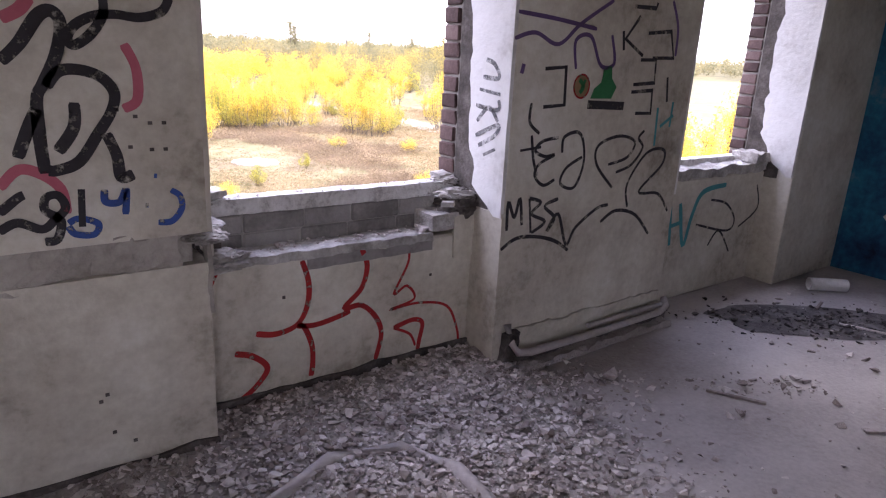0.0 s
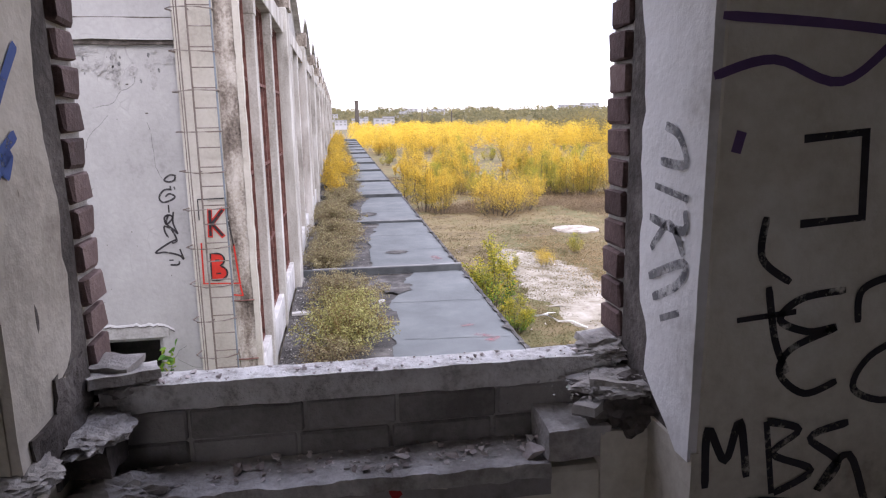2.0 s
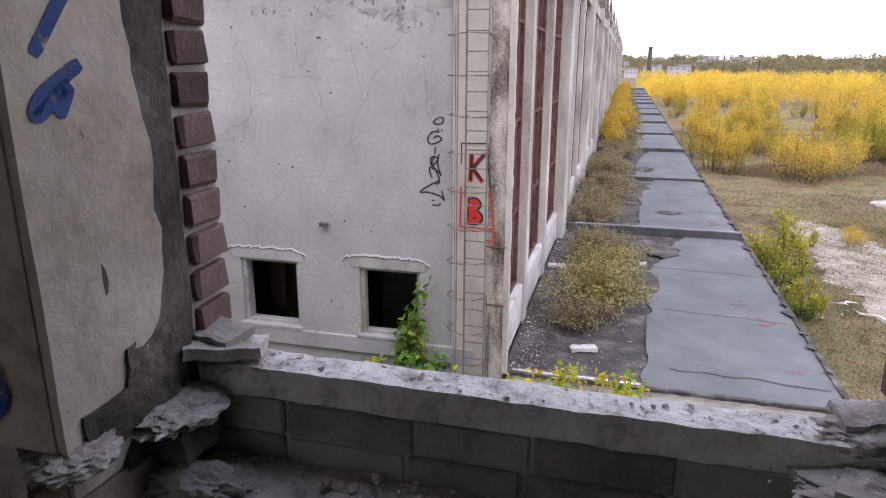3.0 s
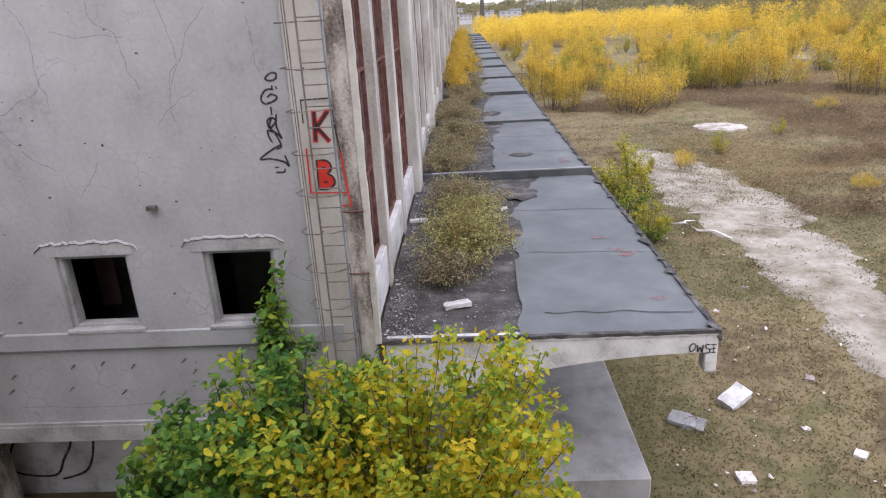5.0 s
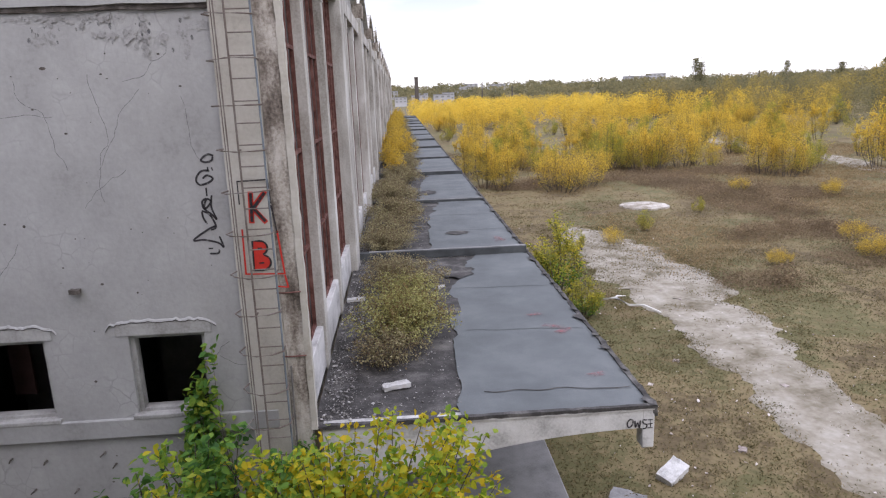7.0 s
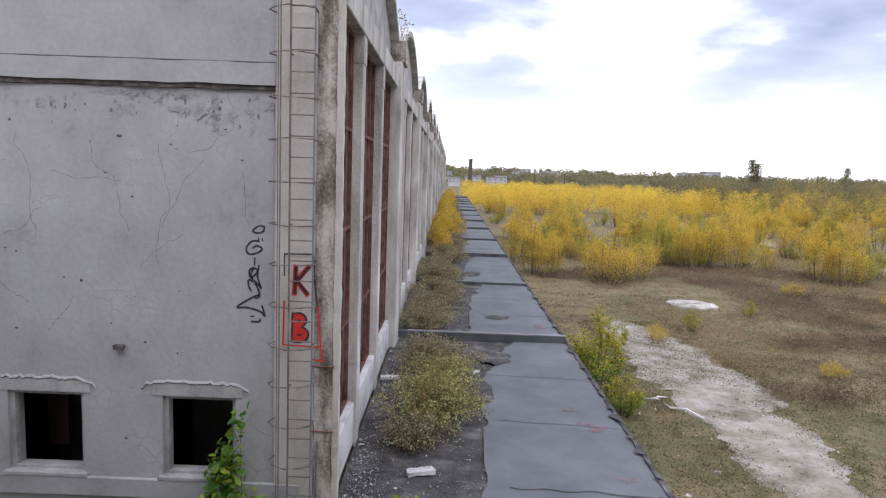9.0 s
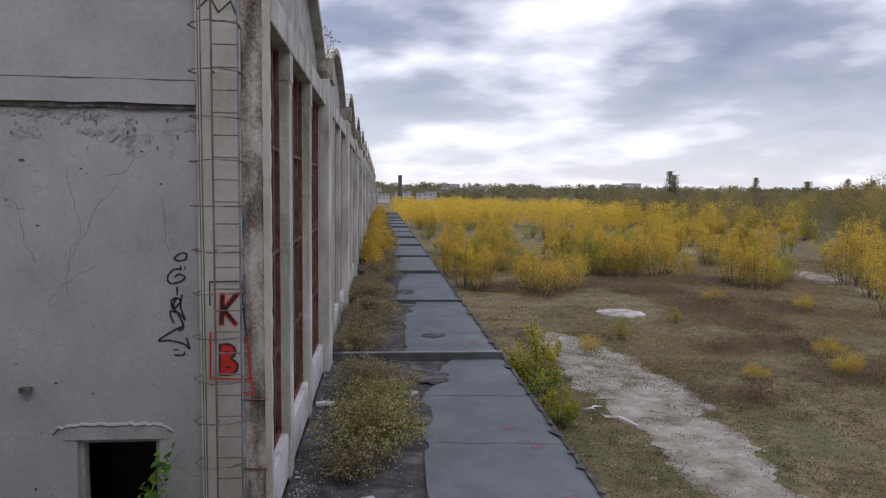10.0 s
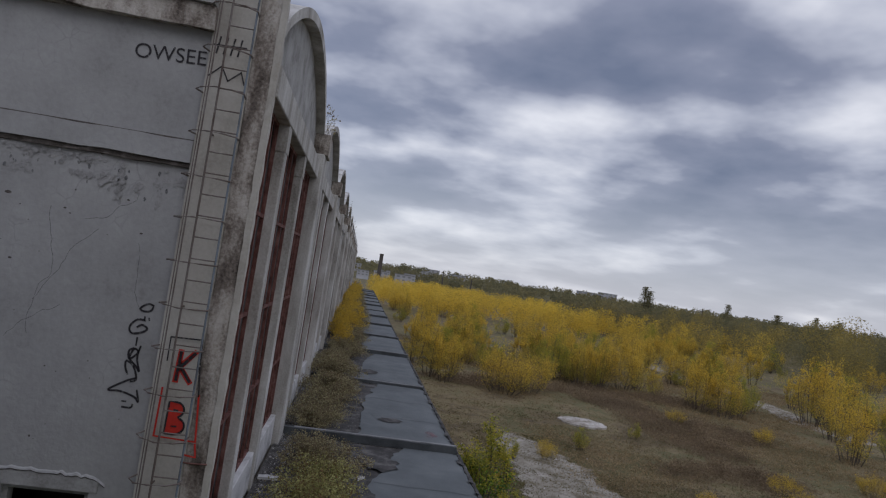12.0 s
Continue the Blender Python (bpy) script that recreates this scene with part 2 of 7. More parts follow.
M_DUST = surface("grey_rubble_dust", [(0.23, 0.195, 0.18), (0.39, 0.35, 0.33), (0.52, 0.475, 0.45)], 5, 70, 0.95, 0.9)
M_CHAR = surface("charred_litter", [(0.05, 0.045, 0.045), (0.11, 0.10, 0.097), (0.22, 0.20, 0.195)], 8, 60, 0.95, 0.6, per_piece=0.6)
M_CEIL = surface("grey_ceiling", [(0.30, 0.28, 0.26), (0.45, 0.43, 0.40)], 1.5, 30, 0.9, 0.3)
M_BLUEWALL = surface("blue_sprayed_plaster", [(0.01, 0.02, 0.05), (0.015, 0.07, 0.15), (0.02, 0.16, 0.26), (0.18, 0.22, 0.27)], 2.2, 20, 0.8, 0.2, spread=0.5)
M_END = surface("cracked_white_plaster", [(0.20, 0.196, 0.19), (0.315, 0.313, 0.308), (0.37, 0.369, 0.363), (0.44, 0.438, 0.43)], 0.9, 14, 0.85, 0.5, cracks=5.5, spread=0.6, streak=0.75)
M_END2 = surface("grimy_white_plaster", [(0.17, 0.163, 0.15), (0.34, 0.336, 0.325), (0.46, 0.456, 0.445)], 1.7, 26, 0.88, 0.4, spread=0.5)
M_STAIN = surface("stained_concrete", [(0.06, 0.048, 0.04), (0.20, 0.17, 0.145), (0.42, 0.385, 0.34), (0.54, 0.51, 0.47)], 3.2, 30, 0.95, 0.7, spread=0.4, streak=0.35)
M_COL = surface("weathered_column", [(0.20, 0.185, 0.16), (0.42, 0.405, 0.375), (0.60, 0.595, 0.575)], 1.8, 28, 0.9, 0.4, streak=0.3, spread=0.42)
M_RUST = surface("red_brown_steel", [(0.05, 0.022, 0.018), (0.14, 0.06, 0.05), (0.24, 0.13, 0.11)], 5, 50, 0.75, 0.4)
M_STEEL = surface("greyed_steel", [(0.08, 0.075, 0.07), (0.18, 0.17, 0.165), (0.28, 0.27, 0.26)], 6, 50, 0.6, 0.3, metal=0.2)
# interior darkness given as a colour, for surfaces behind openings
M_UNLIT = surface("unlit_interior_tone", [(0.05, 0.048, 0.046), (0.12, 0.112, 0.108)], 3, 30, 0.95, 0.2)
M_FELT = surface("grey_roofing_felt", [(0.085, 0.094, 0.097), (0.122, 0.134, 0.138), (0.175, 0.188, 0.19)], 0.8, 60, 0.85, 0.45, spread=0.6)
# darker felt tone for the upstands than for the sheets
M_UPSTAND = surface("dark_upstand_felt", [(0.035, 0.038, 0.04), (0.062, 0.068, 0.072), (0.10, 0.107, 0.11)], 1.5, 40, 0.8, 0.4)
M_FELT2 = surface("torn_dark_felt", [(0.028, 0.027, 0.026), (0.065, 0.062, 0.06), (0.17, 0.163, 0.155)], 2.6, 30, 0.95, 0.8, spread=0.5)
M_FASCIA = surface("weathered_white_concrete", [(0.24, 0.235, 0.225), (0.52, 0.515, 0.505), (0.64, 0.635, 0.625)], 2.2, 26, 0.88, 0.5, spread=0.5)
M_PLAT = surface("platform_concrete", [(0.14, 0.14, 0.14), (0.24, 0.24, 0.24), (0.31, 0.31, 0.31)], 1.5, 30, 0.95, 0.3)
M_GROUND = surface("dry_meadow_soil", [(0.078, 0.057, 0.036), (0.15, 0.115, 0.062), (0.105, 0.10, 0.045), (0.19, 0.15, 0.082), (0.098, 0.074, 0.042), (0.165, 0.132, 0.068)], 0.16, 2.2, 1.0, 0.6, spread=0.46)
M_SAND = surface("pale_sandy_path", [(0.13, 0.11, 0.075), (0.25, 0.225, 0.18), (0.36, 0.335, 0.29)], 0.9, 6, 1.0, 0.6, spread=0.42)
M_GRASS = surface("dry_grass_blades", [(0.145, 0.115, 0.056), (0.215, 0.163, 0.088), (0.29, 0.22, 0.125)], 0.15, 4, 0.95, 0, per_piece=0.35, translucent=0.45)
M_REDP = surface("red_spray_paint", [(0.30, 0.02, 0.02), (0.42, 0.03, 0.03)], 6, 40, 0.7, 0.1)
M_KBRED = surface("bright_red_paint", [(0.50, 0.03, 0.02), (0.66, 0.05, 0.035)], 6, 40, 0.7, 0.1)
M_BLACKP = surface("black_spray_paint", [(0.022, 0.02, 0.022), (0.05, 0.045, 0.05)], 6, 40, 0.7, 0.1)
M_BLUEP = surface("blue_spray_paint", [(0.03, 0.06, 0.22), (0.05, 0.11, 0.34)], 6, 40, 0.7, 0.1)
M_TEALP = surface("teal_spray_paint", [(0.05, 0.22, 0.25), (0.08, 0.34, 0.36)], 6, 40, 0.7, 0.1)
M_PURPLEP = surface("purple_spray_paint", [(0.10, 0.06, 0.15), (0.16, 0.10, 0.22)], 6, 40, 0.7, 0.1)
M_GREENP = surface("green_spray_paint", [(0.02, 0.14, 0.05), (0.04, 0.20, 0.08)], 6, 40, 0.7, 0.1)
M_PINKP = surface("pink_spray_paint", [(0.45, 0.10, 0.14), (0.55, 0.16, 0.2)], 6, 40, 0.7, 0.1)
M_BARK = surface("grey_brown_bark", [(0.06, 0.05, 0.04), (0.16, 0.135, 0.11)], 9, 60, 0.95, 0.6)
M_LEAFG = surface("green_leaves", [(0.045, 0.125, 0.03), (0.09, 0.21, 0.04), (0.18, 0.31, 0.045), (0.36, 0.40, 0.05)], 1.4, 9, 0.6, 0, per_piece=0.5, translucent=0.42, spread=0.65)
M_LEAFY = surface("yellow_leaves", [(0.16, 0.28, 0.035), (0.33, 0.40, 0.035), (0.52, 0.47, 0.03), (0.62, 0.44, 0.025)], 1.6, 9, 0.6, 0, per_piece=0.5, translucent=0.45, spread=0.5)
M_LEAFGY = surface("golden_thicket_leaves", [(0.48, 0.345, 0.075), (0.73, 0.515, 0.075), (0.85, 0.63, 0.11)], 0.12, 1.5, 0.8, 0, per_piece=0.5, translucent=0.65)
M_LEAFO = surface("olive_wood_leaves", [(0.125, 0.122, 0.07), (0.20, 0.185, 0.10), (0.32, 0.265, 0.125)], 0.03, 0.4, 0.9, 0, per_piece=0.25, translucent=0.5)
M_WEED = surface("dry_weed_leaves", [(0.17, 0.12, 0.075), (0.29, 0.25, 0.13), (0.41, 0.37, 0.21)], 1.5, 12, 0.9, 0, per_piece=0.6, translucent=0.35)
M_FLAKE = surface("bared_grey_render", [(0.22, 0.215, 0.21), (0.31, 0.305, 0.30), (0.40, 0.395, 0.39)], 7, 40, 0.95, 0.4)
M_CHASE = surface("worn_chase_plaster", [(0.20, 0.18, 0.16), (0.36, 0.33, 0.29), (0.48, 0.45, 0.39)], 4, 40, 0.95, 0.6)
M_GRAVEL = surface("grey_roof_gravel", [(0.11, 0.105, 0.10), (0.22, 0.21, 0.20), (0.42, 0.405, 0.39)], 9, 50, 0.95, 0.4, per_piece=0.8, mid=0.56)
M_SMUDGE = surface("smudged_grey_paint", [(0.06, 0.06, 0.065), (0.16, 0.16, 0.165), (0.36, 0.35, 0.34)], 14, 60, 0.8, 0.1)
M_OLIVE = surface("olive_grass_blades", [(0.095, 0.085, 0.036), (0.155, 0.13, 0.058), (0.22, 0.175, 0.09)], 0.3, 4, 0.95, 0, per_piece=0.4, translucent=0.4)
M_CREAMREV = surface("cream_reveal_plaster", [(0.30, 0.265, 0.22), (0.50, 0.46, 0.39), (0.62, 0.575, 0.50)], 3.5, 30, 0.8, 0.4, spread=0.5)
M_FAR = surface("far_building_paint", [(0.32, 0.32, 0.34), (0.52, 0.52, 0.54)], 0.02, 0.2, 0.95, 0)


def patchy(m, low, high, scale):
    """Sprayed paint that has not taken everywhere."""
    nt, ln = m.node_tree.nodes, m.node_tree.links.new
    co = nt.new("ShaderNodeTexCoord")
    n = nt.new("ShaderNodeTexNoise")
    n.inputs["Scale"].default_value = scale
    n.inputs["Detail"].default_value = 6
    n.inputs["Roughness"].default_value = 0.7
    ln(co.outputs["Object"], n.inputs["Vector"])
    r = nt.new("ShaderNodeMapRange")
    r.inputs["From Min"].default_value = low
    r.inputs["From Max"].default_value = high
    ln(n.outputs["Fac"], r.inputs["Value"])
    ln(r.outputs[0], nt["Principled BSDF"].inputs["Alpha"])


for spray in (M_BLACKP, M_REDP, M_BLUEP):
    patchy(spray, 0.30, 0.47, 22)
patchy(M_SMUDGE, 0.36, 0.60, 26)
# ---- the room ----
FLOOR, IN, PIER, SOLID, OUT, CEIL = 0.05, 1.45, 1.25, 1.62, 1.74, 3.05
W1 = (1.457, 2.735)
LP, LX = 1.28, 1.44     # front and edge of the pier left of the first window
W2 = (4.02, 5.38)
W0 = (-2.6, -1.2)
SIDE = 6.3
HEAD = 2.55

floor = tagged(part("floor", boxed((-4.0, SIDE + 0.3, -5.0, SOLID, FLOOR - 0.3, FLOOR)), M_FLOOR), "dusty grey concrete floor strewn with plaster rubble", "floor", kind="structure")
ceiling = tagged(part("ceiling", boxed((-4.0, SIDE + 0.3, -5.0, OUT, CEIL, CEIL + 0.3)), M_CEIL), "stained grey concrete ceiling", "ceiling", kind="structure")
wall_north = tagged(part("wall_north", boxed(
    (-4.0, W0[0], PIER, SOLID, FLOOR, CEIL), (W1[1], W2[0], PIER, SOLID, FLOOR, CEIL), (W2[1], SIDE + 0.3, PIER, SOLID, FLOOR, CEIL),
        (W0[0], W0[1], PIER, SOLID, HEAD, CEIL), (W1[0], W1[1], LP + 0.01, SOLID, HEAD, CEIL), (W2[0], W2[1], PIER, SOLID, HEAD, CEIL),
    bevel=0.006), M_ROOM),
    "cream plastered wall with broad window piers, covered in graffiti", "wall", kind="structure")


def splayed_pier(z0, z1, back=0.0):
    """The left pier, whose edge is splayed towards the window."""
    bm = bmesh.new()
    foot = [(W0[1], LP + back), (LX - back, LP + back), (W1[0], SOLID - 0.02), (W1[0], SOLID), (W0[1], SOLID)]
    a = [bm.verts.new((x, y, z0)) for x, y in foot]
    b = [bm.verts.new((x, y, z1)) for x, y in foot]
    n = len(foot)
    for k in range(n):
        bm.faces.new((a[k], a[(k + 1) % n], b[(k + 1) % n], b[k]))
    bm.faces.new(a[::-1])
    bm.faces.new(b)
    return bm


part("splayed_pier", splayed_pier(0.905, CEIL), M_ROOM, wall_north, "cream plaster pier with broad black tags")
part("splayed_pier", splayed_pier(FLOOR, 0.80), M_ROOM, wall_north, "cream plaster pier foot")
part("splayed_pier", splayed_pier(0.80, 0.905, 0.04), M_CHASE, wall_north)
part("breast_wall", boxed((W1[0], W1[1], IN, SOLID - 0.035, FLOOR, 0.715), bevel=0.01), M_ROOM, wall_north, "cream plaster with red sprayed strokes")
part("breast_wall", boxed((W2[0], W2[1], IN, SOLID - 0.035, FLOOR, 0.84), bevel=0.01), M_ROOM, wall_north, "cream plaster below the window")
part("breast_wall", boxed((W0[0], W0[1], IN, SOLID - 0.035, FLOOR, 0.84), bevel=0.01), M_ROOM, wall_north)
part("wall_chase", rough_box(W0[1], LX - 0.1, LP + 0.012, LP + 0.05, 0.79, 0.915, 0.04, 0.02), M_CHASE, wall_north, "broken horizontal chase hacked into the plaster")

wall_east = tagged(part("wall_east", boxed((SIDE, SIDE + 0.3, -5.0, PIER, FLOOR, CEIL)), M_BLUEWALL), "plaster wall sprayed deep blue and teal", "wall", kind="structure")
wall_west = tagged(part("wall_west", boxed((-4.3, -4.0, -5.0, OUT, FLOOR, CEIL)), M_ROOM), "plain cream plastered wall", "wall", kind="structure")
wall_south = tagged(part("wall_south", boxed((-4.3, -2.2, -5.3, -5.0, FLOOR, CEIL), (-2.2, 0.6, -5.3, -5.0, FLOOR, 0.8), (-2.2, 0.6, -5.3, -5.0, 2.6, CEIL), (0.6, SIDE + 0.3, -5.3, -5.0, FLOOR, CEIL)), M_ROOM),
                    "plain cream plastered wall with a wide opening", "wall", kind="structure")

# outer brick leaf: solid backing with a visible brick edge in each jamb
part("outer_leaf", boxed(
    (-4.0, W0[0], SOLID, OUT, -7.0, 8.0), (W0[1], W1[0], SOLID, OUT, -7.0, 8.0), (W1[1], W2[0], SOLID, OUT, -7.0, 8.0), (W2[1], SIDE + 0.3, SOLID, OUT, -7.0, 8.0),
    (W0[0], W0[1], SOLID, OUT, HEAD, 8.0), (W1[0], W1[1], SOLID, OUT, HEAD, 8.0), (W2[0], W2[1], SOLID, OUT, HEAD, 8.0),
    (W0[0], W0[1], SOLID, OUT, -7.0, 0.80), (W1[0], W1[1], SOLID, OUT, -7.0, 0.80), (W2[0], W2[1], SOLID, OUT, -7.0, 0.80)), M_MORTAR, wall_north, "brick outer wall")


def lined_reveals(w, z0):
    """White reveal skim, the dark raw strip behind it, and the toothed brick edge of the jamb."""
    rng = random.Random(int(w[0] * 100))
    for x, s in ((w[0], 1), (w[1], -1)):
        splay = s > 0 and w is W1
        front = LP if splay else PIER
        at = (lambda y: LX + (W1[0] - LX) * (y - LP) / (SOLID - 0.02 - LP)) if splay else (lambda y: x)
        # white skim with a torn edge towards the brick and the sill
        bm = bmesh.new()
        ny, nz = 8, 44
        grid = []
        for j in range(nz + 1):
            z = z0 + 0.02 + (HEAD - z0 - 0.02) * j / nz
            edge = 1.525 + 0.035 * noise.noise(Vector((z * 6, x, 1))) + 0.02 * noise.noise(Vector((z * 17, x, 2)))
            if z < z0 + 0.38:
                edge -= (0.19 if splay else 0.24) * (1 - (z - z0) / 0.38) ** 1.6 * (0.8 + 0.4 * noise.noise(Vector((z * 9, 3, x))))
            row = []
            for i in range(ny + 1):
                y = front + 0.004 + (max(edge, front + 0.03) - front - 0.004) * i / ny
                row.append(bm.verts.new((at(y) + s * (0.018 + 0.003 * noise.noise(Vector((y * 8, z * 8, 5)))), y, z)))
            grid.append(row)
        for j in range(nz):
            for i in range(ny):
                q = (grid[j][i], grid[j + 1][i], grid[j + 1][i + 1], grid[j][i + 1])
                bm.faces.new(q if s < 0 else q[::-1])
        rim = [e for e in bm.edges if e.is_boundary]
        ret = bmesh.ops.extrude_edge_only(bm, edges=rim)
        for v in [g for g in ret["geom"] if isinstance(g, bmesh.types.BMVert)]:
            v.co.x = at(v.co.y) - s * 0.002
        part("reveal_skim", bm, M_CREAMREV if splay else M_REVEAL, wall_north, "flaking reveal plaster with a torn edge")
        part("raw_strip", rough_box(min(x, x + s * 0.006), max(x, x + s * 0.006), 1.40 if splay else 1.36, SOLID - 0.004, z0, HEAD, 0.05, 0.003, x), M_RAW, wall_north, "dark raw strip where the frame was torn out")
        # bricks, course by course
        z = z0 + 0.01
        course = 0
        shared = {}
        while z < HEAD:
            kind = rng.choice((0, 1, 2))
            if kind not in shared:
                bm = bmesh.new()
                box(bm, -0.016, 0.10, 0.0, 0.108, 0.0, 0.064, bevel=0.006)
                for v in bm.verts:
                    v.co += Vector((rng.uniform(-1, 1), rng.uniform(-1, 1), rng.uniform(-1, 1))) * 0.004
                me = bpy.data.meshes.new("brick")
                bm.to_mesh(me)
                bm.free()
                me.materials.append(M_BRICK)
                shared[kind] = me
            ob = new("brick", shared[kind])
            ob.parent = wall_north
            ob.matrix_basis = pose(x + rng.uniform(-0.004, 0.006), SOLID + 0.008 if s < 0 else SOLID + 0.116, z, 0, 0, 0 if s < 0 else 180)
            z += 0.0765
            course += 1


# ---- the ground outside ----
GZ = -7.0


def ground_sheet():
    bm = bmesh.new()
    xs = [-2500, -600, -150, -40] + [-20 + 5 * i for i in range(29)] + [160, 300, 700, 1500, 3000]
    ys = [-2500, -300, -40] + [-10 + 5 * i for i in range(23)] + [150, 300, 600, 1200, 3000]
    rise = lambda x, y: 0.0 if (x < 6.5 or y < 12 or y > 130 or x > 115) else 0.22 * noise.noise(Vector((x * 0.11, y * 0.11, 0.3))) * min(1, (x - 6.5) / 6)
    grid = [[bm.verts.new((x, y, GZ + rise(x, y))) for y in ys] for x in xs]
    for i in range(len(xs) - 1):
        for j in range(len(ys) - 1):
            bm.faces.new((grid[i][j], grid[i + 1][j], grid[i + 1][j + 1], grid[i][j + 1]))
    return tagged(part("ground", bm, M_GROUND, smooth=True), "dry brown and olive autumn meadow ground", "ground", kind="structure")


ground = ground_sheet()


def level(x, y):
    """Height of the ground at a place."""
    hit = ground_bvh.ray_cast(Vector((x, y, 50)), Vector((0, 0, -1)))
    return hit[0].z if hit[0] else GZ


from mathutils.bvhtree import BVHTree
ground_bvh = BVHTree.FromPolygons([v.co.copy() for v in ground.data.vertices], [p.vertices[:] for p in ground.data.polygons])


def patch(name, outline, material, label, category, lift=0.03, jag=0.35, step=1.0):
    """A patch of another soil lying on the ground, with a ragged outline."""
    line = smooth_line(outline + outline[:1], 8)[:-1]
    cx, cy = sum(p[0] for p in line) / len(line), sum(p[1] for p in line) / len(line)
    bm = bmesh.new()
    rings = []
    for f in (1.0, 0.86, 0.6, 0.3):
        ring = []
        for x, y in line:
            n = 1 + (jag * noise.noise(Vector((x * 0.9, y * 0.9, 4))) * 0.3 if f == 1.0 else 0)
            px, py = cx + (x - cx) * f * n, cy + (y - cy) * f * n
            ring.append(bm.verts.new((px, py, level(px, py) + lift * (0.15 if f == 1.0 else 1))))
        rings.append(ring)
    k = len(line)
    for a, b in zip(rings, rings[1:]):
        for i in range(k):
            bm.faces.new((a[i], a[(i + 1) % k], b[(i + 1) % k], b[i]))
    bm.faces.new(rings[-1])
    bmesh.ops.recalc_face_normals(bm, faces=bm.faces[:])
    return tagged(part(name, bm, material), label, category, kind="structure")


def strip(name, mid, material, label, lift=0.03, seed=0):
    """A worn track: centre points with half widths, ragged at both sides."""
    line = smooth_line(mid, 24)
    bm = bmesh.new()
    rows = []
    for i, (x, y, w) in enumerate(line):
        a, b = line[max(i - 1, 0)], line[min(i + 1, len(line) - 1)]
        d = Vector((b[0] - a[0], b[1] - a[1])).normalized()
        row = []
        for s in (-1, -0.8, -0.4, 0, 0.4, 0.8, 1):
            j = 1 + 0.3 * noise.noise(Vector((x * 0.8, y * 0.8, s + seed))) + 0.2 * noise.noise(Vector((x * 2.6, y * 2.6, s + seed))) if abs(s) > 0.7 else 1
            px, py = x - d.y * w * s * j, y + d.x * w * s * j
            row.append(bm.verts.new((px, py, level(px, py) + (lift if abs(s) < 0.9 else 0.004))))
        rows.append(row)
    for r0, r1 in zip(rows, rows[1:]):
        for i in range(6):
            bm.faces.new((r0[i], r0[i + 1], r1[i + 1], r1[i]))
    bmesh.ops.recalc_face_normals(bm, faces=bm.faces[:])
    return tagged(part(name, bm, material, smooth=True), label, "path", kind="structure")


TRACK = [(12.0, 4.0, 1.2), (12.4, 11.0, 1.25), (12.5, 14.5, 1.35), (12.75, 18.0, 1.15), (13.0, 21.0, 1.45), (13.15, 24.0, 1.75), (12.4, 25.8, 1.35), (13.2, 27.2, 2.3), (13.3, 31.0, 2.4), (13.1, 35.5, 2.2), (12.7, 38.3, 1.7), (12.6, 41.0, 0.5)]
strip("path", TRACK, M_SAND,
      "pale sandy path worn through dry grass")
strip("path_1", [(51, 112, 1.6), (49, 97, 1.6), (48.8, 86, 1.7), (49.8, 75, 1.6), (49.2, 68, 1.5), (46.8, 60, 1.4), (50, 48, 1.3)], M_SAND, "pale sandy track among yellow trees", seed=5)
strip("path_2", [(118, 250, 5.0), (140, 258, 7.0), (165, 262, 7.0), (190, 256, 5.0)], M_SAND, "pale open strip before the woods", seed=9)

# ---- the long hall ----
EW = 10.0          # its end wall
FX = 0.68          # its long facade
BAY = 9.85
BAYS = 14
CZ = -3.18         # top of the canopy
CX = 5.68          # outer edge of the canopy
END_WINDOWS = [(-1.70, -0.68), (-3.86, -2.80), (-5.95, -4.98)]
WZ = (-2.80, -1.64)

M_LSTRIP = surface("cream_washed_plaster", [(0.30, 0.275, 0.235), (0.46, 0.435, 0.385), (0.56, 0.54, 0.495)], 1.6, 22, 0.85, 0.35, streak=0.4)
hall = thing("factory_hall", "long derelict white factory hall with vaulted roof bays", "building", kind="structure")


def end_wall():
    top = 5.6
    spans = []
    x = -14.0
    for a, b in sorted(END_WINDOWS):
        spans.append((x, a, EW, EW + 0.35, *WZ))
        x = b
    spans.append((x, FX - 0.27, EW, EW + 0.35, *WZ))
    spans.append((-14.0, FX - 0.27, EW, EW + 0.35, WZ[1], top))
    spans.append((-14.0, FX - 0.27, EW, EW + 0.35, -4.45, WZ[0]))
    return part("end_wall", boxed(*spans), M_END, hall, "cracked white plaster end wall")


end_wall()
# dark colour stands in for the unlit storey behind windows and open bay below
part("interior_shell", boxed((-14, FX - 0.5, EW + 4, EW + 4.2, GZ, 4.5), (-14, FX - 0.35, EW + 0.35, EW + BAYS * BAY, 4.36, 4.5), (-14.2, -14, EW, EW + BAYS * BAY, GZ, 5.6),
                             (-14, FX - 0.35, EW + 0.35, EW + BAYS * BAY, -4.45, -4.3)), M_UNLIT, hall, "dark-coloured shell standing in for the unlit interior")
part("recessed_wall", boxed((-14, FX - 0.27, EW + 1.5, EW + 1.7, GZ, -4.45)), M_FASCIA, hall, "stained wall set back under the first floor")
part("lower_cornice", rough_box(-14, FX - 0.27, EW - 0.07, EW, -4.72, -4.45, 0.3, 0.012), M_END2, hall, "chipped cornice")
part("lower_cornice_lip", boxed((-14, FX - 0.27, EW - 0.05, EW, -4.45, -4.40)), M_END2, hall)
part("window_band", boxed((-14, FX - 0.45, EW - 0.06, EW, -3.12, -2.84), bevel=0.012), M_END, hall, "plaster string course under the windows")
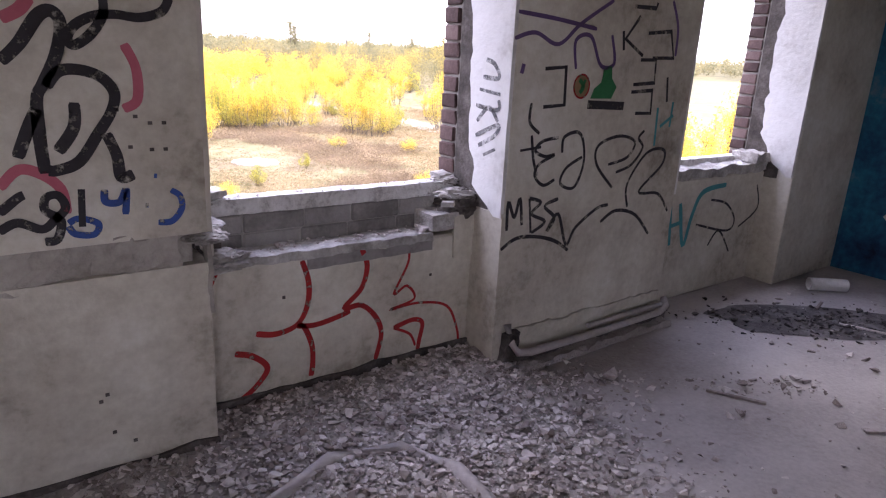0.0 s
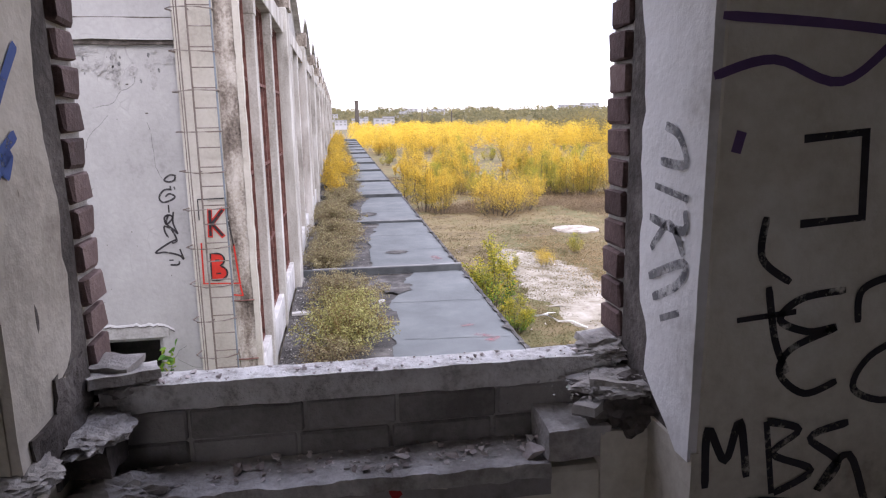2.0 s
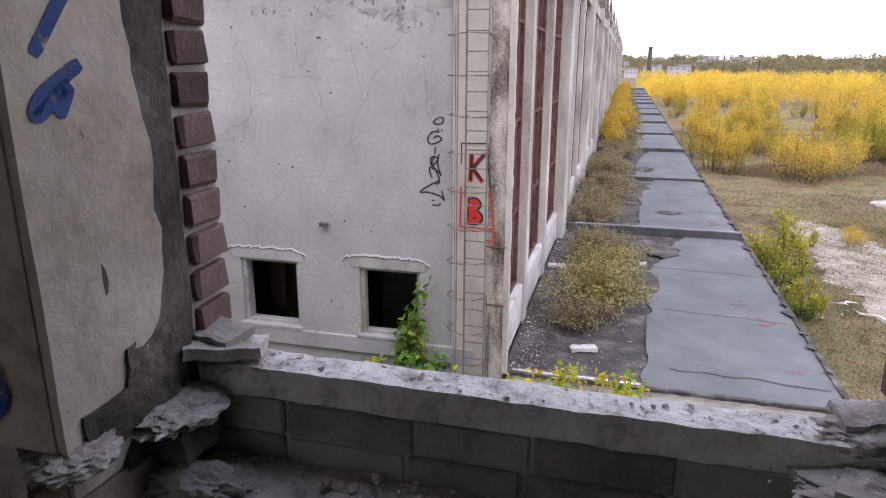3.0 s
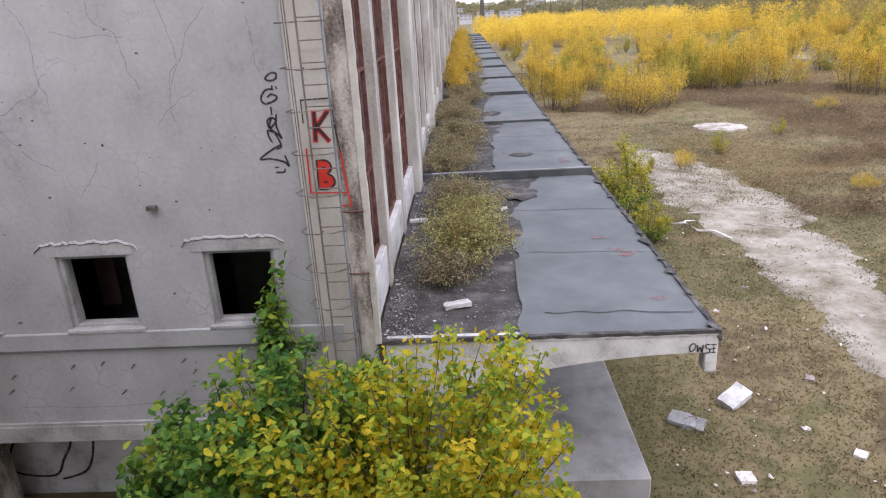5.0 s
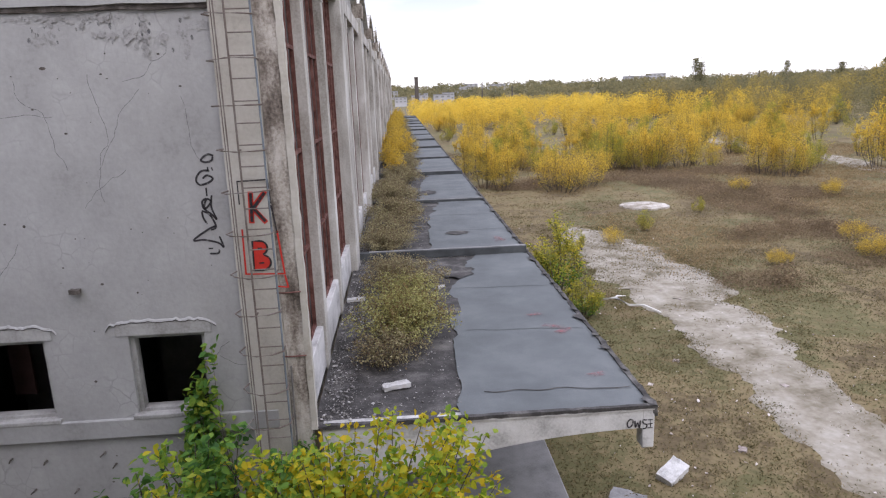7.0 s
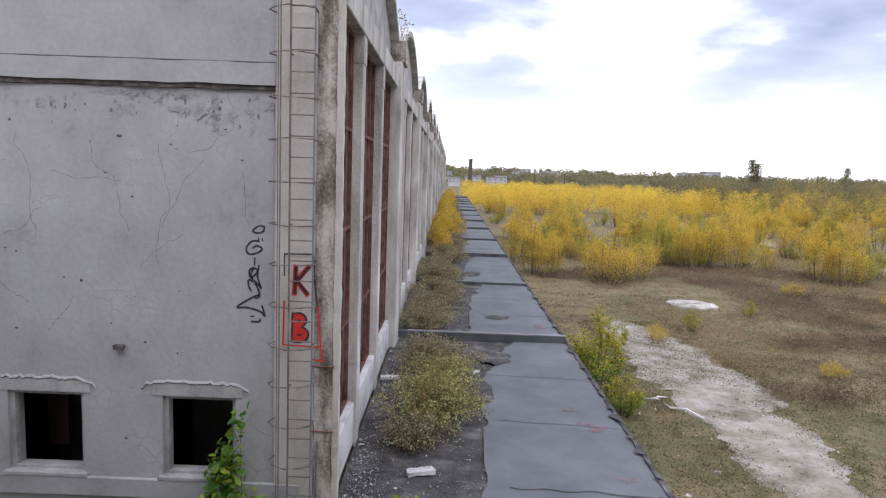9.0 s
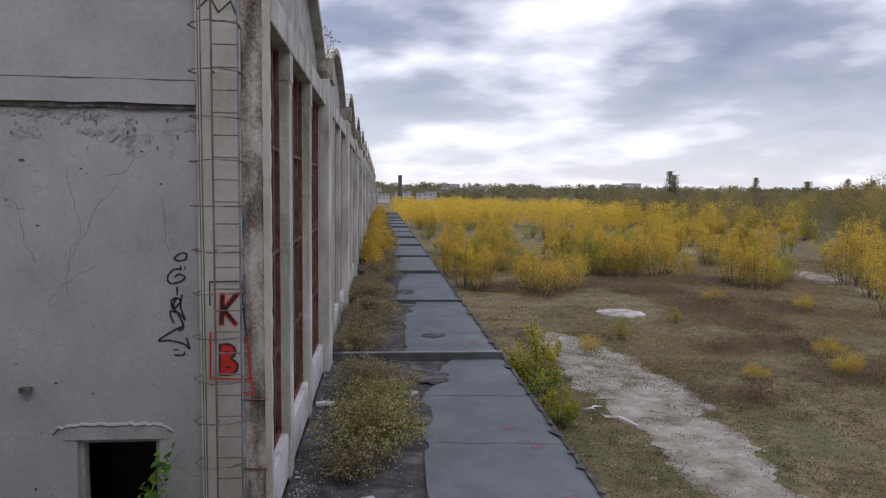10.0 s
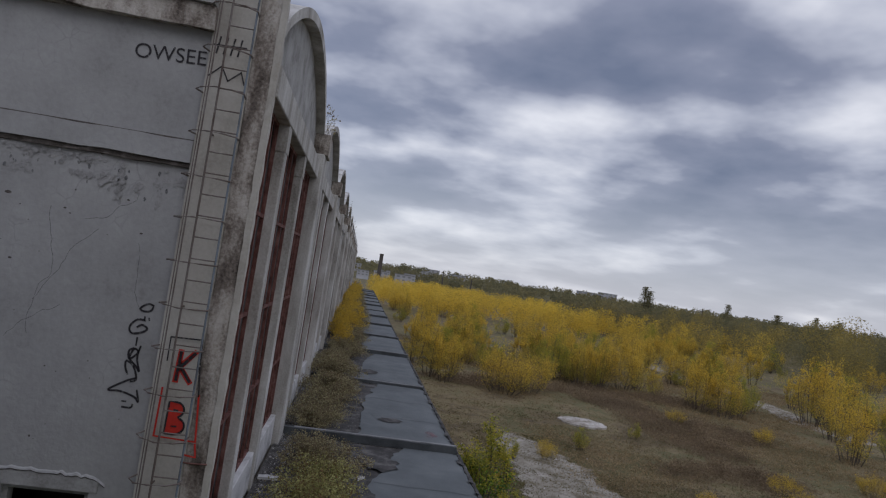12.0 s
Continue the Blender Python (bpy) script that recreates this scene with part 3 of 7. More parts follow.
part("upper_band", rough_box(-14, FX - 0.82, EW - 0.07, EW, 2.60, 2.88, 0.35, 0.012), M_END, hall, "projecting plaster band")
part("band_crack", rough_box(-14, FX - 0.82, EW - 0.035, EW - 0.004, 2.535, 2.598, 0.1, 0.025), M_RAW, hall, "dark ragged break under the band")
part("band_groove", boxed((-14, FX - 0.82, EW - 0.03, EW, 2.88, 2.90)), M_RAW, hall)
part("eaves_band", rough_box(-14, FX - 0.80, EW - 0.14, EW, 4.32, 4.62, 0.3, 0.03), M_STAIN, hall, "weathered concrete eaves beam")
part("eaves_top", rough_box(-14, FX - 0.80, EW - 0.20, EW, 4.62, 5.0, 0.4, 0.03), M_END2, hall)
part("ladder_strip", boxed((FX - 0.82, FX - 0.27, EW - 0.045, EW, -4.4, 5.6), bevel=0.01), M_LSTRIP, hall, "plain plaster strip behind the ladder")
part("corner_pilaster", rough_box(FX - 0.27, FX, EW - 0.05, EW + 0.45, GZ, 5.2, 0.09, 0.018), M_STAIN, hall, "rough concrete corner pilaster streaked with brown stains")
part("corner_edge", rough_box(FX - 0.01, FX + 0.075, EW - 0.065, EW + 0.05, CZ, 4.9, 0.1, 0.011), M_LSTRIP, hall, "pale flaking corner strip")

for a, b in END_WINDOWS:
    win = part("window_frame", boxed((a, a + 0.06, EW + 0.06, EW + 0.16, *WZ), (b - 0.06, b, EW + 0.06, EW + 0.16, *WZ),
                                     (a + 0.06, b - 0.06, EW + 0.06, EW + 0.16, WZ[1] - 0.06, WZ[1]), (a + 0.06, b - 0.06, EW + 0.06, EW + 0.16, WZ[0], WZ[0] + 0.05)), M_END2, hall, "empty window surround")
    part("sill", boxed((a - 0.06, b + 0.06, EW - 0.07, EW + 0.1, WZ[0] - 0.05, WZ[0] + 0.01), bevel=0.008), M_END2, win)
    part("lintel", boxed((a - 0.16, b + 0.1, EW - 0.012, EW, WZ[1], WZ[1] + 0.17)), M_END2, win, "concrete lintel bared by fallen plaster")
    bm, crack = bmesh.new(), bmesh.new()
    n = 70
    lip, gap = [], []
    for k in range(n + 1):
        f = k / n
        x = a - 0.28 + (b - a + 0.46) * f
        z = WZ[1] + 0.185 + 0.04 * noise.noise(Vector((x * 6, 1, 0))) + 0.03 * noise.noise(Vector((x * 17, 4, 0))) - 0.10 * (abs(2 * f - 1) ** 8)
        h = (0.022 + 0.014 * noise.noise(Vector((x * 11, 5, 0)))) * (1 - 0.8 * abs(2 * f - 1) ** 6)
        g = 0.012 + 0.010 * noise.noise(Vector((x * 13, 8, 0)))
        lip.append([bm.verts.new(p) for p in ((x, EW + 0.002, z), (x, EW - 0.022, z + 0.002), (x, EW - 0.014, z + h), (x, EW + 0.002, z + h + 0.015))])
        gap.append([crack.verts.new(p) for p in ((x, EW - 0.014, z - g), (x, EW - 0.015, z + 0.002))])
    for q0, q1 in zip(lip, lip[1:]):
        for q in range(3):
            bm.faces.new((q0[q], q1[q], q1[q + 1], q0[q + 1]))
    for q0, q1 in zip(gap, gap[1:]):
        crack.faces.new((q0[0], q1[0], q1[1], q0[1]))
    part("plaster_lip", bm, M_END, win, "ragged plaster edge over the window")
    # dark ribbon draws the lip's shadow along with the break
    part("lip_break_shadow", crack, M_RAW, win, "dark break and painted shadow under the plaster edge")
    # dark sheet puts the unlit depth behind the window into colour
    part("window_dark_sheet", boxed((a - 0.1, b + 0.1, EW + 1.3, EW + 1.35, WZ[0] - 1.4, WZ[1] + 1.0)), M_UNLIT, hall)

part("inner_graffiti_panel", boxed((-3.86, -3.55, EW + 0.9, EW + 0.96, WZ[0], WZ[1])), surface("dark_red_board", [(0.03, 0.016, 0.014), (0.06, 0.03, 0.027)], 4, 30), hall, "dark red-brown painted board inside the window")


def facade_bay(i):
    y0 = EW + i * BAY
    s = 0.45 if i == 0 else 0.0
    for o, w in ((2.3, 0.34), (5.3, 0.34)):
        col = part("column", boxed((FX - 0.24, FX, y0 + o, y0 + o + w, CZ - 0.1, 3.75), bevel=0.012), M_COL, hall)
        part("column_cap", boxed((FX - 0.24, FX + 0.012, y0 + o - 0.012, y0 + o + w + 0.012, 3.3, 3.75)), M_COL, col)
    part("pier", boxed((FX - 0.45, FX + 0.13, y0 + BAY - 1.1, y0 + BAY, CZ - 0.1, 4.4), bevel=0.02), M_COL, hall)
    part("pier_head", rough_box(FX - 0.45, FX + 0.2, y0 + BAY - 1.0, y0 + BAY - 0.1, 4.4, 4.95, 0.15, 0.02), M_STAIN, hall, "crumbling pier head")
    part("lintel_beam", boxed((FX - 0.26, FX + 0.03, y0 + s, y0 + BAY - 1.1, 3.75, 4.2), bevel=0.015), M_COL, hall)
    # arched gable panel and its rim
    bm = bmesh.new()
    a, b = y0 + s * 0.5, y0 + BAY - 0.3
    n = 20
    arc = [(a + (b - a) * k / n, 4.2 + 0.22 + 1.62 * math.sin(math.pi * k / n) ** 0.8) for k in range(n + 1)]
    for (ya, za), (yb, zb) in zip(arc, arc[1:]):
        vs = [bm.verts.new(p) for p in ((FX - 0.2, ya, 4.2), (FX - 0.2, yb, 4.2), (FX - 0.2, yb, zb), (FX - 0.2, ya, za))]
        bm.faces.new(vs)
    bmesh.ops.remove_doubles(bm, verts=bm.verts[:], dist=0.001)
    bmesh.ops.solidify(bm, geom=bm.faces[:], thickness=0.12)
    part("gable_panel", bm, M_END2, hall, "pale arched gable panel")
    bm = bmesh.new()
    for (ya, za), (yb, zb) in zip(arc, arc[1:]):
        vs = [bm.verts.new(p) for p in ((-13.8, ya, za + 0.02), (-13.8, yb, zb + 0.02), (FX + 0.02, yb, zb + 0.02), (FX + 0.02, ya, za + 0.02),
                                        (-13.8, ya, za + 0.2), (-13.8, yb, zb + 0.2), (FX + 0.02, yb, zb + 0.2), (FX + 0.02, ya, za + 0.2))]
        for q in ((3, 2, 6, 7), (4, 7, 6, 5), (0, 1, 2, 3)):
            bm.faces.new([vs[t] for t in q])
    bmesh.ops.remove_doubles(bm, verts=bm.verts[:], dist=0.001)
    part("roof_vault", bm, M_COL, hall, "shallow concrete roof vault")
    # glazing steel between the columns, breast panels under it
    for k, (p, q) in enumerate(((s, 2.3), (2.64, 5.3), (5.64, BAY - 1.1))):
        part("breast_panel", boxed((FX - 0.225, FX - 0.05, y0 + p, y0 + q, CZ - 0.1, CZ + 0.72), bevel=0.01), M_FASCIA, hall, "whitewashed breast panel")
        bm = bmesh.new()
        m = int((q - p) / 0.55)
        for t in range(m + 1):
            y = y0 + p + 0.03 + (q - p - 0.06) * t / m
            box(bm, FX - 0.22, FX - 0.16, y - 0.025, y + 0.025, CZ + 0.72, 3.75)
        for z in (CZ + 0.75, -1.0, 0.6, 2.2, 3.72):
            box(bm, FX - 0.217, FX - 0.163, y0 + p, y0 + q, z - 0.03, z + 0.03)
        part("glazing_frame", bm, M_RUST, hall, "rusty red-brown steel glazing frame without glass")
        # backing sheet coloured dark or rust in place of the unlit hall
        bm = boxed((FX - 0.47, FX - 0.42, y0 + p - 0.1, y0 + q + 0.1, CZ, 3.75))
        part("glazing_backing", bm, M_UNLIT if (i + k) % 3 else M_RUST, hall, "dark or rust-coloured sheet in place of unlit depth behind the frames")


for i in range(BAYS):
    facade_bay(i)

# ---- the canopy ----
canopy = thing("canopy", "long concrete loading canopy covered with grey roofing felt", "canopy", kind="structure")
for i in range(BAYS):
    y0 = EW + i * BAY
    part("roof_slab", boxed((FX + 0.13, CX - 0.02, y0 + (0.0 if i else 0.02), y0 + BAY, CZ - 0.16, CZ - 0.075)), M_FASCIA, canopy)
    # felt with a ragged inner edge
    bm = bmesh.new()
    n = 50
    rows = []
    for k in range(n + 1):
        y = y0 + 0.02 + (BAY - 0.04) * k / n
        f = k / n
        e = 2.85 + 0.35 * f + 0.16 * noise.noise(Vector((y * 1.3, 2, i))) + 0.1 * noise.noise(Vector((y * 5, 7, i)))
        if f > 0.62:
            e += (0.9 if i == 0 else 0.5) * (f - 0.62) / 0.38
        row = []
        for t in range(9):
            x = e + (CX + 0.03 - e) * t / 8
            w = 0.014 * noise.noise(Vector((x * 1.4, y * 0.9, 3)))
            row.append(bm.verts.new((x, y, CZ + w + (0.006 if t < 8 else -0.03 + 0.02 * noise.noise(Vector((y * 4, 1, 1)))))))
        rows.append(row)
    for r0, r1 in zip(rows, rows[1:]):
        for t in range(8):
            bm.faces.new((r0[t], r0[t + 1], r1[t + 1], r1[t]))
    part("felt_sheet", bm, M_FELT, canopy, "smooth weathered grey roofing felt", smooth=True)
    bm = bmesh.new()
    rows = []
    for k in range(41):
        y = y0 + 0.02 + (BAY - 0.04) * k / 40
        rows.append([bm.verts.new((FX + 0.0 + 3.5 * t / 14, y, CZ - 0.03 + 0.035 * max(0, noise.noise(Vector((t * 0.9, y * 2.2, 6)))) * (1 if t < 8 else 0))) for t in range(15)])
    for r0, r1 in zip(rows, rows[1:]):
        for t in range(14):
            bm.faces.new((r0[t], r0[t + 1], r1[t + 1], r1[t]))
    part("torn_felt", bm, M_FELT2, canopy, "torn dark felt littered with soil", smooth=True)
    # upstand at the joint to the next bay
    h = (0.2, 0.10, 0.20, 0.13, 0.17)[i % 5]
    lip = part("joint_upstand", rough_box(FX + 0.13, CX - 0.05, y0 + BAY - 0.1, y0 + BAY + 0.08, CZ - 0.01, CZ + h, 0.3, 0.015, i), M_UPSTAND, canopy, "felt-covered upstand across the canopy")
    part("upstand_edge", rough_box(FX + 0.4, CX - 0.05, y0 + BAY - 0.03, y0 + BAY + 0.07, CZ + h - 0.005, CZ + h + 0.014, 0.3, 0.008, i), M_PLAT, lip)
    part("edge_strip", rough_box(CX - 0.03, CX + 0.06, y0, y0 + BAY, CZ - 0.17, CZ + 0.005, 0.16, 0.03, i), M_FELT2, canopy, "ragged lifted felt along the outer edge")
    # beam below each joint
    for yb in ((EW,) if i == 0 else ()) + (y0 + BAY - 0.05,):
        bm = bmesh.new()
        n = 18
        ring = []
        for k in range(n + 1):
            x = FX + 0.13 + (CX - FX - 0.13) * k / n
            z = CZ - 0.35 - 0.9 * (1 - k / n) ** 2.2
            ring.append([bm.verts.new(p) for p in ((x, yb, z), (x, yb, CZ - 0.02), (x, yb + 0.22, CZ - 0.02), (x, yb + 0.22, z))])
        for r0, r1 in zip(ring, ring[1:]):
            for q in range(4):
                bm.faces.new((r0[q], r0[(q + 1) % 4], r1[(q + 1) % 4], r1[q]))
        bm.faces.new(ring[0])
        bm.faces.new(ring[-1][::-1])
        bmesh.ops.recalc_face_normals(bm, faces=bm.faces[:])
        part("haunched_beam", bm, M_FASCIA, canopy, "white haunched concrete beam")
        part("beam_tip", boxed((CX - 0.17, CX + 0.01, yb - 0.006, yb + 0.24, CZ - 0.68, CZ - 0.02), bevel=0.012), M_FASCIA, canopy)
part("front_drip", rough_box(FX + 0.13, CX + 0.03, EW - 0.025, EW + 0.05, CZ - 0.035, CZ + 0.022, 0.14, 0.012), M_FELT2, canopy, "frayed felt drip edge")
part("front_flashing", rough_box(FX + 1.6, CX + 0.0, EW - 0.018, EW, CZ - 0.06, CZ - 0.035, 0.2, 0.008), M_FASCIA, canopy)

seam_rng = random.Random(21)
for i in range(6):
    y0 = EW + i * BAY
    for f in (0.08, 0.36, 0.66):
        bm = bmesh.new()
        y = y0 + BAY * f
        line = [(3.25 + 2.3 * k / 14, y + 0.10 * noise.noise(Vector((k * 0.35, y, 1))) - 0.12 * k / 14) for k in range(15)]
        rows = [[bm.verts.new((u, v + o, CZ + 0.022 + 0.004 * noise.noise(Vector((u * 3, v, 2))) - (0.006 if o else 0))) for o in (-0.012, 0.0, 0.014)] for u, v in line]
        for r0, r1 in zip(rows, rows[1:]):
            for q in range(2):
                bm.faces.new((r0[q], r1[q], r1[q + 1], r0[q + 1]))
        part("felt_seam", bm, M_FELT2 if f < 0.2 else M_FELT, canopy, "lapped seam of the roofing felt", smooth=True)
    for k in range(11 if i < 3 else 6):
        y = y0 + BAY * (k + seam_rng.random()) / (11 if i < 3 else 6)
        w, l = seam_rng.uniform(0.06, 0.24), seam_rng.uniform(0.2, 0.55)
        bm = bmesh.new()
        m = 7
        rows = []
        for q in range(m + 1):
            v = y - l / 2 + l * q / m
            g = w * math.sin(math.pi * (q + 0.4) / (m + 0.8)) * seam_rng.uniform(0.6, 1.1)
            rows.append([bm.verts.new((CX + 0.03 - g * e, v, CZ + 0.020 + 0.022 * e * (1.6 - e) * seam_rng.uniform(0.6, 1.4))) for e in (0.0, 0.45, 1.0)])
        for r0, r1 in zip(rows, rows[1:]):
            for q in range(2):
                bm.faces.new((r0[q], r0[q + 1], r1[q + 1], r1[q]))
        part("felt_curl", bm, M_FELT2, canopy, "curled torn felt at the outer edge", smooth=True)
for u, v, ru, rv in ((3.9, 22.9, 0.4, 0.3), (3.0, 15.2, 0.3, 0.8), (3.4, 18.0, 0.5, 0.6), (3.3, 32.5, 0.5, 0.6)):
    bm = bmesh.new()
    bm.faces.new([bm.verts.new((u + ru * math.cos(6.283 * k / 22) * (1 + 0.5 * noise.noise(Vector((k * 0.8, u, v)))), v + rv * math.sin(6.283 * k / 22) * (1 + 0.5 * noise.noise(Vector((k * 0.8, v, u)))), CZ + 0.027)) for k in range(22)])
    part("bare_patch", bm, M_FELT2, canopy, "dark patch where the felt has worn through")

platform = tagged(part("loading_platform", boxed((FX, 4.95, EW + 0.3, EW + BAYS * BAY, GZ - 0.1, -6.0), bevel=0.03), M_PLAT), "grey concrete loading platform under the canopy", "platform", kind="structure")
wall_lower = tagged(part("wall_lower", boxed((FX - 0.45, FX - 0.05, EW + 0.45, EW + BAYS * BAY, GZ, CZ - 0.02)), M_STAIN), "stained lower wall of the hall under the canopy", "wall", kind="structure")

# ---- the side wing ----
wing = thing("side_wing", "white plastered side wing raised on posts", "building", kind="structure")
part("wing_wall", boxed((-6.4, -6.0, OUT, 5.6, -3.84, 0.3), (-6.4, -6.0, 8.23, EW - 0.06, -3.84, 0.3), (-6.4, -6.0, 5.6, 8.23, -3.84, -1.62), (-6.4, -6.0, 5.6, 8.23, -0.06, 0.3)), M_END, wing, "white plaster wall")
part("wing_roof", rough_box(-12, -5.62, OUT, EW - 0.06, 0.30, 0.42, 0.5, 0.02), M_FASCIA, wing, "white roof slab edge")
part("wing_roof_felt", rough_box(-12, -5.58, OUT, EW - 0.06, 0.425, 0.47, 0.4, 0.02), M_END2, wing, "worn grey roof covering")
part("wing_frieze", boxed((-6.0, -5.96, OUT, EW - 0.06, -0.02 + 0.04, 0.3)), M_END, wing)
part("wing_band", boxed((-6.0, -5.965, OUT, EW - 0.06, -3.2, -3.16)), M_END2, wing)
part("wing_base", boxed((-6.0, -5.97, OUT, EW - 0.06, -3.84, -3.18)), M_END, wing)
part("wing_window", boxed((-6.3, -6.2, 8.14, 8.23, -1.62, -0.06), (-6.3, -6.2, 5.6, 5.69, -1.62, -0.06), (-6.3, -6.2, 5.6, 8.23, -1.62, -1.56)), M_END2, wing, "empty window surround")
part("wing_floor", boxed((-12, -6.4, OUT, EW, -3.84, -3.6)), M_END2, wing)
# back walls coloured dark to give the shade inside the wing
part("wing_back", boxed((-12, -11.8, OUT, EW, GZ, 0.3), (-7.6, -7.5, OUT, EW, -3.6, 0.3)), M_UNLIT, wing, "dark-coloured walls standing in for the unlit interior")
part("post", rough_box(-6.45, -6.05, EW - 0.55, EW - 0.12, GZ, -3.84, 0.2, 0.012), M_END2, wing, "chipped white concrete post")
part("wing_back_wall", boxed((-12, -8.6, EW + 1.0, EW + 1.2, GZ, -3.84), (-7.6, -6.5, EW + 1.0, EW + 1.2, GZ, -3.84), (-8.6, -7.6, EW + 1.0, EW + 1.2, -4.9, -3.84)), M_STAIN, wing, "stained wall with a dark doorway")
# dark sheet for the unlit depth behind the doorway
part("doorway_dark_sheet", boxed((-8.7, -7.5, EW + 1.9, EW + 2.0, GZ, -4.8)), M_UNLIT, wing)

# ---- graffiti on the walls ----
BREAST = [[(1.551, 0.749), (1.507, 0.691), (1.479, 0.63)], [(1.854, 0.698), (1.882, 0.603), (1.876, 0.506), (1.83, 0.429), (1.74, 0.408), (1.658, 0.426)], [(1.83, 0.429), (1.862, 0.409), (1.894, 0.326), (1.898, 0.247), (1.89, 0.183)], [(1.83, 0.422), (1.913, 0.411), (2.018, 0.426), (2.073, 0.441)], [(2.125, 0.711), (2.153, 0.632), (2.127, 0.534), (2.045, 0.459), (2.128, 0.456), (2.2, 0.388), (2.232, 0.299), (2.204, 0.181)], [(1.572, 0.361), (1.643, 0.333), (1.7, 0.269), (1.65, 0.2), (1.579, 0.153)], [(2.297, 0.312), (2.399, 0.332), (2.455, 0.305), (2.442, 0.222), (2.424, 0.11)]]
BREAST_THIN = [[(2.364, 0.69), (2.363, 0.611), (2.293, 0.477), (2.361, 0.505), (2.404, 0.434), (2.274, 0.405), (2.428, 0.41), (2.594, 0.363), (2.665, 0.23), (2.678, 0.136)], [(2.297, 0.312), (2.386, 0.264), (2.42, 0.198)]]
TAGS_A = [[(2.845, 1.325), (2.843, 1.243), (2.908, 1.192)], [(2.862, 1.185), (2.886, 1.073), (2.919, 1.002)], [(2.799, 1.12), (2.927, 1.131)], [(3.033, 1.17), (2.936, 1.157), (2.893, 1.116), (2.957, 1.087), (3.019, 1.092), (2.925, 1.054), (2.902, 1.003), (2.962, 0.954), (3.034, 0.976)], [(3.068, 1.099), (3.071, 1.169), (3.158, 1.192), (3.205, 1.146), (3.223, 1.036), (3.172, 0.928), (3.076, 0.954), (3.105, 1.025), (3.209, 1.073)]]
TAGS_B = [[(3.459, 0.905), (3.321, 1.03), (3.319, 1.123), (3.47, 1.164), (3.597, 1.131), (3.551, 1.055), (3.407, 1.025)], [(3.664, 1.186), (3.625, 1.149), (3.667, 1.098), (3.59, 1.014), (3.474, 0.982)], [(3.603, 0.791), (3.579, 0.915), (3.706, 1.067), (3.851, 1.08), (3.853, 0.998), (3.684, 0.866), (3.855, 0.841), (3.968, 0.733)]]
TAGS_C = [[(2.756, 0.761), (2.754, 0.893), (2.797, 0.819), (2.823, 0.904), (2.848, 0.777)], [(2.883, 0.899), (2.909, 0.733)], [(2.883, 0.899), (2.959, 0.874), (2.904, 0.825), (2.996, 0.778), (2.914, 0.733)], [(3.073, 0.881), (2.987, 0.853), (3.059, 0.79), (3.015, 0.729), (3.083, 0.806), (3.159, 0.644), (3.216, 0.724), (3.359, 0.806), (3.445, 0.817)], [(2.729, 0.675), (2.819, 0.717), (2.942, 0.711), (3.075, 0.674), (3.178, 0.612)], [(3.4, 0.732), (3.512, 0.78), (3.677, 0.742), (3.819, 0.619)]]
TAGS_SQ = [[(2.909, 1.471), (3.039, 1.482), (3.05, 1.316), (2.917, 1.308)], [(3.466, 1.77), (3.628, 1.774), (3.637, 1.8)], [(3.593, 1.657), (3.775, 1.676), (3.822, 1.549), (3.649, 1.543)], [(3.56, 1.531), (3.681, 1.535), (3.691, 1.424), (3.525, 1.413)], [(3.517, 1.377), (3.683, 1.387), (3.693, 1.273), (3.568, 1.274)], [(3.796, 1.454), (3.819, 1.33)], [(3.404, 1.656), (3.421, 1.57)], [(3.518, 1.731), (3.425, 1.622), (3.571, 1.55)]]
TAGS_PURPLE = [[(2.717, 1.587), (2.834, 1.616), (2.977, 1.576), (3.11, 1.671), (3.311, 1.783)], [(2.727, 1.692), (2.963, 1.678), (3.215, 1.653)], [(3.102, 1.475), (3.084, 1.597), (3.182, 1.619), (3.268, 1.496), (3.362, 1.508), (3.325, 1.634)], [(3.757, 1.819), (3.825, 1.698), (3.836, 1.559)]]
TEAL = [[(3.751, 1.301), (3.762, 1.104)], [(3.876, 1.329), (3.873, 1.2)], [(3.789, 1.203), (3.893, 1.26)]]
TEAL2 = [[(4.306, 0.68), (4.346, 0.429)], [(4.336, 0.555), (4.434, 0.568)], [(4.402, 0.694), (4.495, 0.409), (4.55, 0.605), (4.639, 0.747), (4.899, 0.776)]]
BLK2 = [[(4.744, 0.687), (4.94, 0.643), (5.074, 0.522), (5.0, 0.449), (4.611, 0.535)], [(5.301, 0.745), (5.36, 0.574), (5.143, 0.459)], [(4.79, 0.369), (4.902, 0.461), (5.074, 0.288)]]
LEFT_A = [[(0.926, 1.431), (0.973, 1.479), (1.023, 1.552), (1.057, 1.566), (1.075, 1.532), (1.055, 1.45), (1.018, 1.376), (0.999, 1.335), (0.995, 1.234), (0.998, 1.13)], [(1.024, 1.368), (1.058, 1.41), (1.112, 1.415), (1.165, 1.395), (1.194, 1.352), (1.181, 1.299), (1.142, 1.238), (1.087, 1.16), (1.03, 1.137), (1.007, 1.138)], [(0.996, 1.31), (0.968, 1.252), (0.937, 1.177)], [(1.088, 1.326), (1.081, 1.257), (1.035, 1.189)], [(1.163, 1.237), (1.186, 1.172), (1.193, 1.107), (1.228, 1.114)]]
